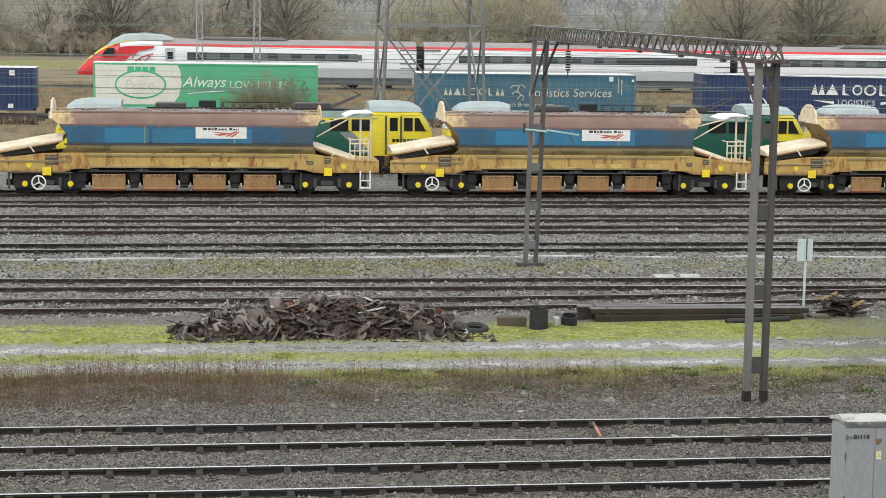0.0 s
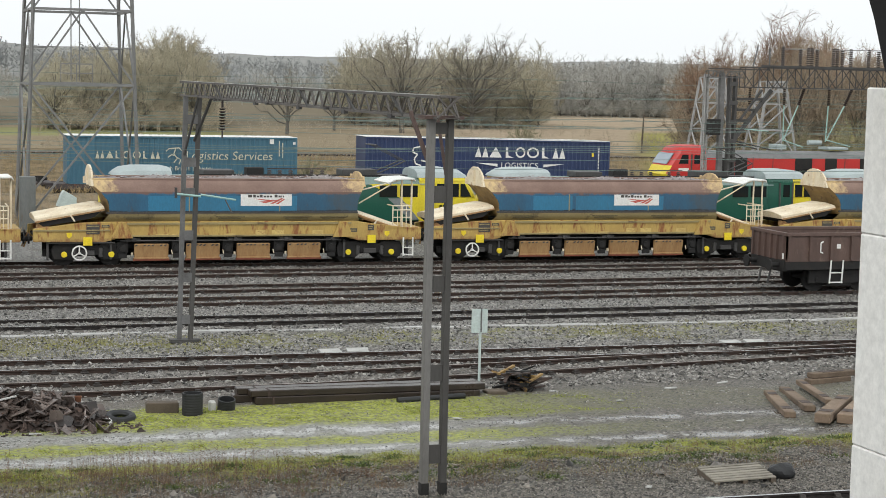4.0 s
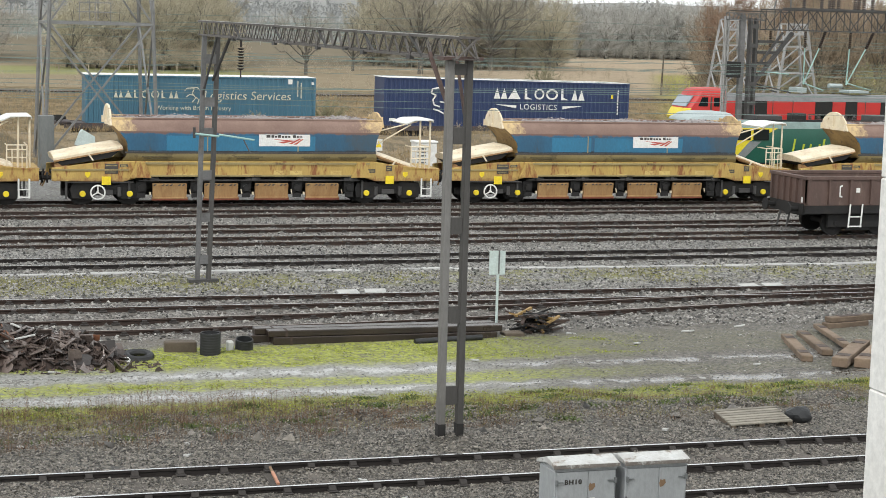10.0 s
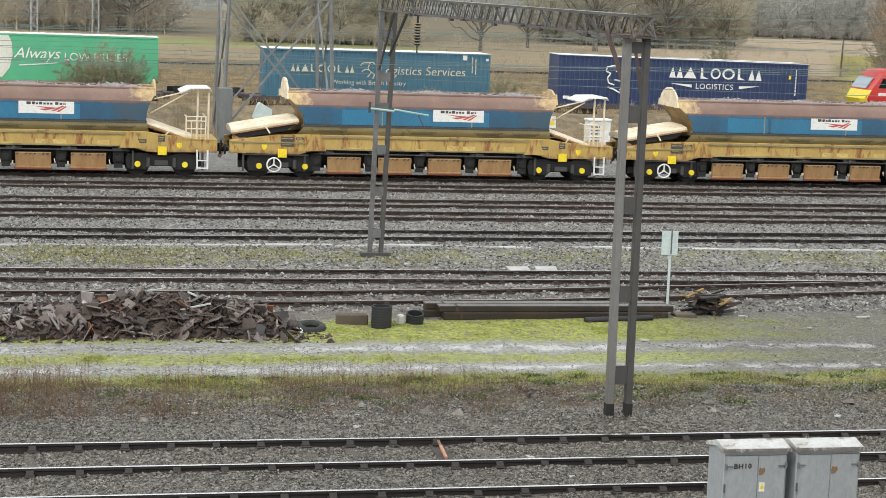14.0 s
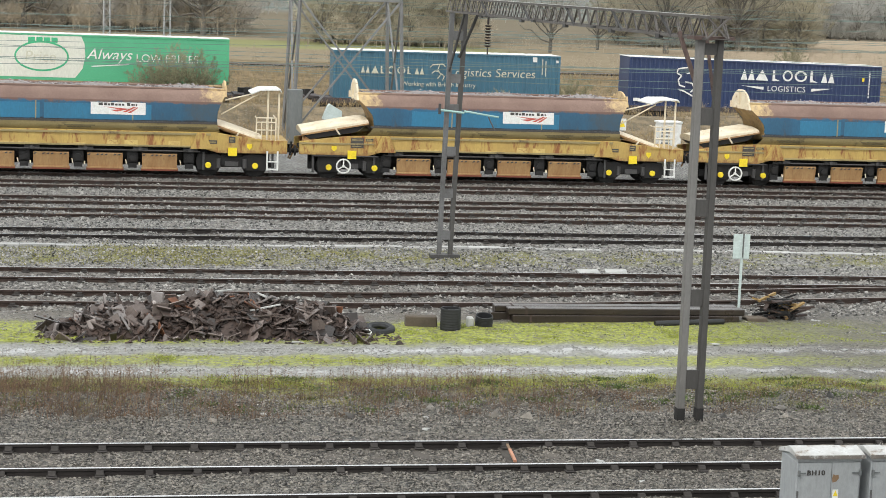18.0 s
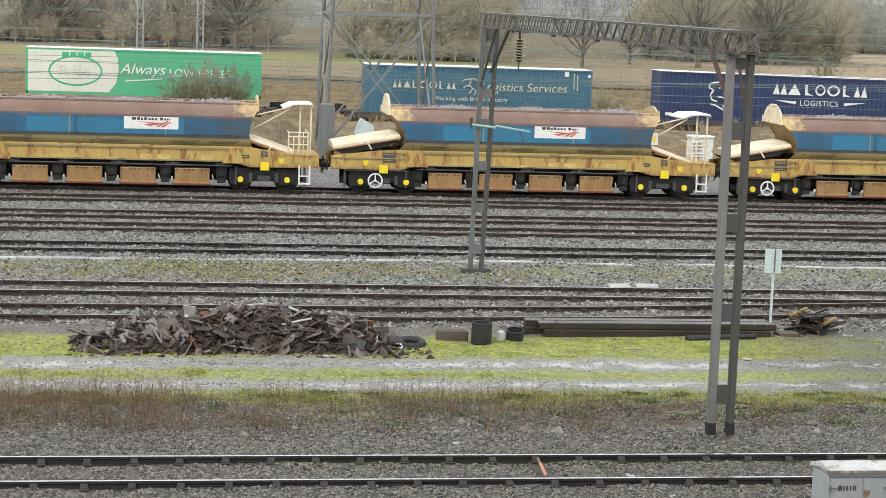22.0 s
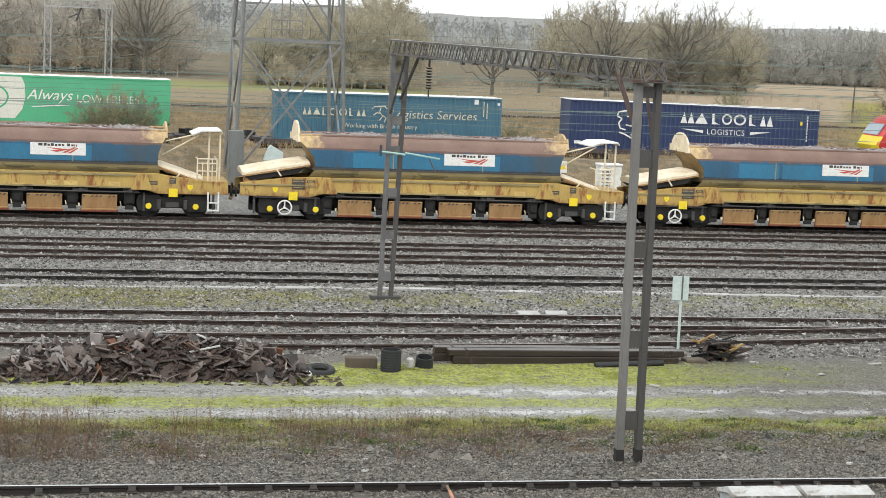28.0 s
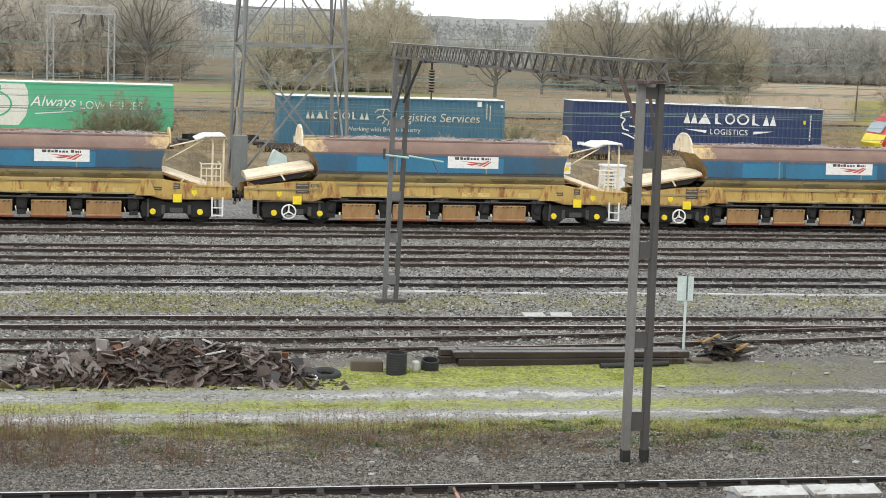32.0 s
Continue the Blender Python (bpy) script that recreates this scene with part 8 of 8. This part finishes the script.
bulk("bank_grass", v, f, m_straw, "tall straw-coloured grass on the bank", "grass")


def woodland(name, spots, limbs, subs, each, material, label, slim=1.0, wide=1.0):
    """A mass of bare trees, each with trunk, limbs, branches and twigs; spots are (x, y, height)."""
    V, F, off = [], [], 0
    for sx, sy, h in spots:
        lines, sub_lines = tree_frame(R, h, h * R.uniform(0.3, 0.44) * slim, R.uniform(-0.7, -0.2), limbs, subs)
        L, S = np.array(lines), np.array(sub_lines)
        base = [np.array([[0, 0, -0.3]]), L[:, 0], L[:, 2], S[:, 0]]
        dirs = [np.array([[0.02, 0.02, 1.0]]), L[:, 2] - L[:, 0], L[:, 5] - L[:, 2], S[:, 2] - S[:, 0]]
        lens = [np.array([h * 0.8])] + [np.linalg.norm(q, axis=1) for q in dirs[1:]]
        wid = [np.array([h * 0.014]), np.full(limbs, h * 0.007), np.full(limbs, h * 0.004), np.full(len(S), h * 0.0022)]
        p, d, ln = twig_cloud(R, sub_lines, h, each)
        base.append(p)
        dirs.append(d)
        lens.append(ln)
        wid.append(R.uniform(0.0007, 0.0016, len(p)) * max(h, 5.0) * wide)
        v, f = blades(np.concatenate(base) + np.array([sx, sy, ground_height(sx, sy)]), np.concatenate(dirs), np.concatenate(lens), np.concatenate(wid))
        V.append(v)
        F.append(f + off)
        off += len(v)
    bulk(name, np.concatenate(V), np.concatenate(F), material, label, "woodland")


def stand(n, a0, a1, y0, y1, e0, e1):
    """Spots of a wood between two bearings (x over y) and depths; the crowns reach between two slopes above eye level."""
    out = []
    for _ in range(n):
        y = R.uniform(y0, y1)
        a = R.uniform(a0, a1)
        top = 7.47 + y * R.uniform(e0, e1)
        out.append((a * y, y, max(1.0, top - ground_height(a * y, y))))
    return out


def brush(n, x0, x1, y0, y1, h0, h1):
    return [(R.uniform(x0, x1), R.uniform(y0, y1), R.uniform(h0, h1)) for _ in range(n)]


m_wood_a = mat("brown_wood", (0.47, 0.43, 0.37), 0.95, dark=(0.37, 0.34, 0.29), scale=0.25, bump=0, rand=0.22)
m_wood_b = mat("olive_wood", (0.39, 0.355, 0.26), 0.95, dark=(0.29, 0.265, 0.19), scale=0.25, bump=0, rand=0.22)
m_wood_c = mat("reddish_wood", (0.32, 0.25, 0.18), 0.95, dark=(0.235, 0.185, 0.13), scale=0.25, bump=0, rand=0.22)
m_wood_d = mat("grey_wood", (0.41, 0.4, 0.365), 0.95, dark=(0.32, 0.31, 0.285), scale=0.25, bump=0, rand=0.18)
m_under = mat("bramble_undergrowth", (0.37, 0.31, 0.225), 0.95, dark=(0.26, 0.225, 0.155), scale=0.1, bump=0, island=0.3)
m_under_g = mat("grey_undergrowth", (0.32, 0.305, 0.265), 0.95, dark=(0.235, 0.23, 0.195), scale=0.06, bump=0, island=0.25)
# Distance haze is put into these two greyer, bluer wood colours.
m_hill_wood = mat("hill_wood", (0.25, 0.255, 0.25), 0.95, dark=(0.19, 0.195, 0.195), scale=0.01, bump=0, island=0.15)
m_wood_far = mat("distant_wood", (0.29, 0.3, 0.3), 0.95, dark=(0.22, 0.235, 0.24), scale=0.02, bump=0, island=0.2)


def wood_of(label, seeds, spots, material, slim=1.0, low=-0.5, tw=0.0085):
    """Single trees of a wood, a few grown forms set at many sizes and turns."""
    kinds = [tree_kind(label, sd, 10.0, 4.1 * slim * f, material, low + dl, 24, 24, 26, tw, thick=0.018) for sd, f, dl in zip(seeds, (1.0, 0.85, 1.12), (0.0, 0.06, -0.02))]
    for i, k in enumerate(kinds):
        plant(k, [(x, y, h / 10.0) for x, y, h in spots[i::len(kinds)]])


wood_of("bare brown tree in the wood beyond the main line", (41, 42, 43), stand(66, -0.13, 0.06, 246, 285, 0.008, 0.027), m_wood_a, 1.0, -1.0)
wood_of("bare olive-brown tree in the thicket behind the pasture", (44, 45, 46), stand(50, 0.096, 0.186, 222, 258, 0.003, 0.017) + stand(9, 0.15, 0.188, 240, 258, 0.018, 0.023), m_wood_b, 0.95, -1.0)
wood_of("bare olive-brown tree behind the oaks", (47, 48, 49), stand(50, 0.268, 0.385, 250, 285, 0.006, 0.022), m_wood_b, 0.95, -1.0)
wood_of("bare grey-brown tree in the wood behind the field", (50, 51, 52), stand(86, 0.365, 0.5, 340, 385, 0.006, 0.0175), m_wood_d, 1.0, -1.0)
BANK = ((0.465, 0.006), (0.487, 0.022), (0.517, 0.026), (0.535, 0.036), (0.57, 0.037), (0.6, 0.028), (0.7, 0.026))
spots = []
for k in range(84):
    y = R.uniform(150, 195)
    a = R.uniform(0.47, 0.66)
    e = next(p[1] + (q[1] - p[1]) * (a - p[0]) / (q[0] - p[0]) for p, q in zip(BANK, BANK[1:]) if a <= q[0])
    u = R.uniform(0.78, 1.0) if k % 3 else R.uniform(0.35, 0.65)
    g = ground_height(a * y, y)
    spots.append((a * y, y, max(1.8, (7.47 + y * e - g) * u)))
wood_of("bare reddish-brown tree on the railway bank", (53, 54, 55), spots, m_wood_c, 0.72, -1.0, 0.0055)
woodland("left_undergrowth", stand(90, -0.13, 0.066, 240, 256, -0.022, -0.004) + stand(70, 0.092, 0.2, 214, 226, -0.026, -0.012), 14, 10, 12, m_under, "dense brown undergrowth along the edge of the wood")
woodland("field_undergrowth", stand(120, 0.36, 0.5, 336, 346, -0.018, -0.006) + stand(40, 0.27, 0.37, 244, 256, -0.026, -0.014), 14, 10, 12, m_under_g, "dark leafless undergrowth behind the field")
woodland("bank_undergrowth", brush(120, 70, 120, 146, 170, 1.2, 3.2), 12, 9, 11, m_under, "brown brambles on the railway bank")
woodland("hedge_scrub", brush(150, -40, 90, 137, 148, 0.6, 1.8) + brush(60, -30, 70, 111, 120, 0.4, 1.0) + brush(60, -15, 50, 84, 97, 0.3, 0.9) + brush(90, -25, 55, 97, 101, 0.35, 0.8) + brush(90, 44, 92, 205, 240, 0.8, 2.4) + brush(40, -20, 45, 150, 200, 0.4, 1.0), 10, 7, 8, m_under, "low leafless scrub along the main line")
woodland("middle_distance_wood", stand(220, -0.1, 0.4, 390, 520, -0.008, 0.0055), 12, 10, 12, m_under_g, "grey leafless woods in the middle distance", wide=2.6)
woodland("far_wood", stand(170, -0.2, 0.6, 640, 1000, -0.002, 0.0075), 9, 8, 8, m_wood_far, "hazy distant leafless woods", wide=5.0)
def hill_slope(a):
    """How high the distant woods stand above eye level, by their bearing."""
    return 0.0185 - 0.0075 * max(0.0, min(1.0, (a - 0.03) / 0.17)) + 0.0018 * max(0.0, min(1.0, (a - 0.35) / 0.1)) + 0.0011 * math.sin(a * 43 + 0.6) + 0.0006 * math.sin(a * 117)


spots = []
for _ in range(700):
    a, y = R.uniform(-0.25, 0.65), R.uniform(1400, 1880)
    spots.append((a * y, y, 7.5 + y * (hill_slope(a) + R.uniform(-0.0035, 0.0008))))
woodland("hill_wood", spots, 8, 6, 6, m_hill_wood, "woods along the distant hills, haze put into their colour", 1.2, 12.0)

# dark leafy rosettes and docks among the dead weeds
m_dock = mat("dark_green_leaves", (0.075, 0.11, 0.025), 0.7, dark=(0.035, 0.05, 0.015), scale=2, bump=0, island=0.5)
n = 9000
x, y = clumped(n, -6, 21, 31.6, 34.3, 130, 0.14)
v, f = blades(np.stack([x, y, heights(x, y)], 1), np.stack([R.normal(0, 1.0, n), R.normal(0, 0.8, n), R.uniform(0.2, 1.0, n)], 1), R.uniform(0.04, 0.12, n), R.uniform(0.008, 0.02, n))
bulk("weed_leaves", v, f, m_dock, "dark green leafy weeds among dead stems", "weeds")
n = 16000
x, y = clumped(n, -8, 40, 48.8, 52.0, 70, 0.6)
x = np.where(R.uniform(0, 1, n) < 0.45, R.normal(2.0, 3.0, n), x)
v, f = blades(np.stack([x, y, heights(x, y)], 1), np.stack([R.normal(0, 0.7, n), R.normal(0, 0.6, n), np.ones(n)], 1), R.uniform(0.03, 0.1, n), R.uniform(0.006, 0.014, n))
bulk("siding_grass", v, f, m_grass, "thin yellow-green grass between the sidings", "grass")

# far hills
s = Shape()
xs = [-1500 + 25 * i for i in range(181)]
for d, base, seed in ((1900, 27, 1), (2600, 36, 5)):
    rows = []
    for dy, k in ((-350, 0.0), (-120, 0.8), (0, 1.0), (200, 1.0), (400, 0.5)):
        rows.append([(x, d + dy, -6 + k * (6 + (7.5 + d * (hill_slope(x / d) - 0.002) if d < 2000 else base) + (2 if d < 2000 else 6) * noise.noise((x * 0.0022, seed, 0)) + 2.5 * noise.noise((x * 0.009, seed, 3)) + 2.2 * noise.noise((x * 0.045, seed, 7)))) for x in xs])
    s.loft(rows, caps=False, closed=False)
# the hill colour is greyed to carry the haze of distance
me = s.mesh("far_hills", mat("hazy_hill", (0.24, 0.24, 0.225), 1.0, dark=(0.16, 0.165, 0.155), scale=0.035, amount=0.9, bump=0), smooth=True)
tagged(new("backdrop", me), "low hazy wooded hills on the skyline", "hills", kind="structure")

# field fence
t = thing("field_fence", "old timber post fence across the pasture", "fence")
for i in range(34):
    u = i / 33
    x, y = 76 + 68 * u, 168 + 150 * u
    z = ground_height(x, y)
    part("fence_post", Shape().box(-0.07, 0.07, -0.07, 0.07, -0.2, 1.4, pose(x, y, z)), m_timber, t)
for h in (0.6, 1.2):
    s = Shape()
    for i in range(33):
        p = [(76 + 68 * w, 168 + 150 * w) for w in (i / 33, (i + 1) / 33)]
        s.bar((*p[0], ground_height(*p[0]) + h), (*p[1], ground_height(*p[1]) + h), 0.03, 0.05)
    part("fence_rail", s, m_timber, t)


# ---- overhead wires ----
m_wire = mat("verdigris_wire", (0.16, 0.22, 0.2), 0.5, 0.4, bump=0)
for k, (y, z, r) in enumerate(((54.4, 4.95, 0.011), (59.1, 5.0, 0.011), (62.5, 5.0, 0.012), (62.5, 6.0, 0.011), (67.3, 5.0, 0.012), (71.1, 4.9, 0.012), (71.1, 5.9, 0.012), (81.9, 4.9, 0.013), (81.9, 5.9, 0.013), (88, 5.2, 0.013), (95, 5.0, 0.014), (105.6, 5.0, 0.015), (105.6, 6.1, 0.015), (110.3, 5.2, 0.015), (118, 6.6, 0.016), (128, 6.5, 0.018), (132.6, 6.3, 0.018), (132.6, 7.6, 0.018), (138, 6.9, 0.018), (47.0, 5.75, 0.01))):
    w = thing("overhead_wire", "thin green-grey overhead line wire", "wire", group="overhead wires")
    s = Shape()
    pts = [(-60 + 6 * i, y, z - 0.35 * math.sin(math.pi * (((-60 + 6 * i) + 13 * k) % 54) / 54)) for i in range(36)]
    s.loft([[(p[0], p[1] + r * math.cos(q), p[2] + r * math.sin(q)) for q in (0.785, 2.356, 3.927, 5.498)] for p in pts])
    part("conductor", s, m_wire, w)


# ---- what moves ----
def motions():
    loco_rows = [(0.0, 0.85), (0.5, 3.15), (1.0, 5.4), (1.5, 7.75), (2.0, 10.15), (2.5, 12.5), (3.0, 14.75), (3.5, 17.05), (4.5, 21.65), (5.5, 26.2), (6.5, 30.9), (7.5, 35.55), (8.5, 39.8), (9.5, 44.1), (10.5, 48.4), (11.5, 52.4), (14.0, 62.5), (20.0, 88.0), (32.0, 140.0)]
    for k, ob in enumerate((loco_last, loco_next, loco_ahead)):
        walk(ob, [(t, pose(x + LOCO_STEP * k, LOCO_Y, LOCO_Z)) for t, x in loco_rows])
    nose_rows = [(0.0, -10.4), (0.5, 1.7), (1.0, 13.5), (1.5, 26.4), (2.0, 40.1), (2.5, 54.8), (3.0, 71.0), (3.5, 87.5), (5.0, 137.0), (8.0, 236.0), (32.0, 1028.0)]
    for k, ob in enumerate(express):
        off = 0.0 if k == 0 else 25.6 + 24.2 * (k - 1)
        walk(ob, [(t, pose(x + off, EXPRESS_Y, EXPRESS_Z)) for t, x in nose_rows])


motions()
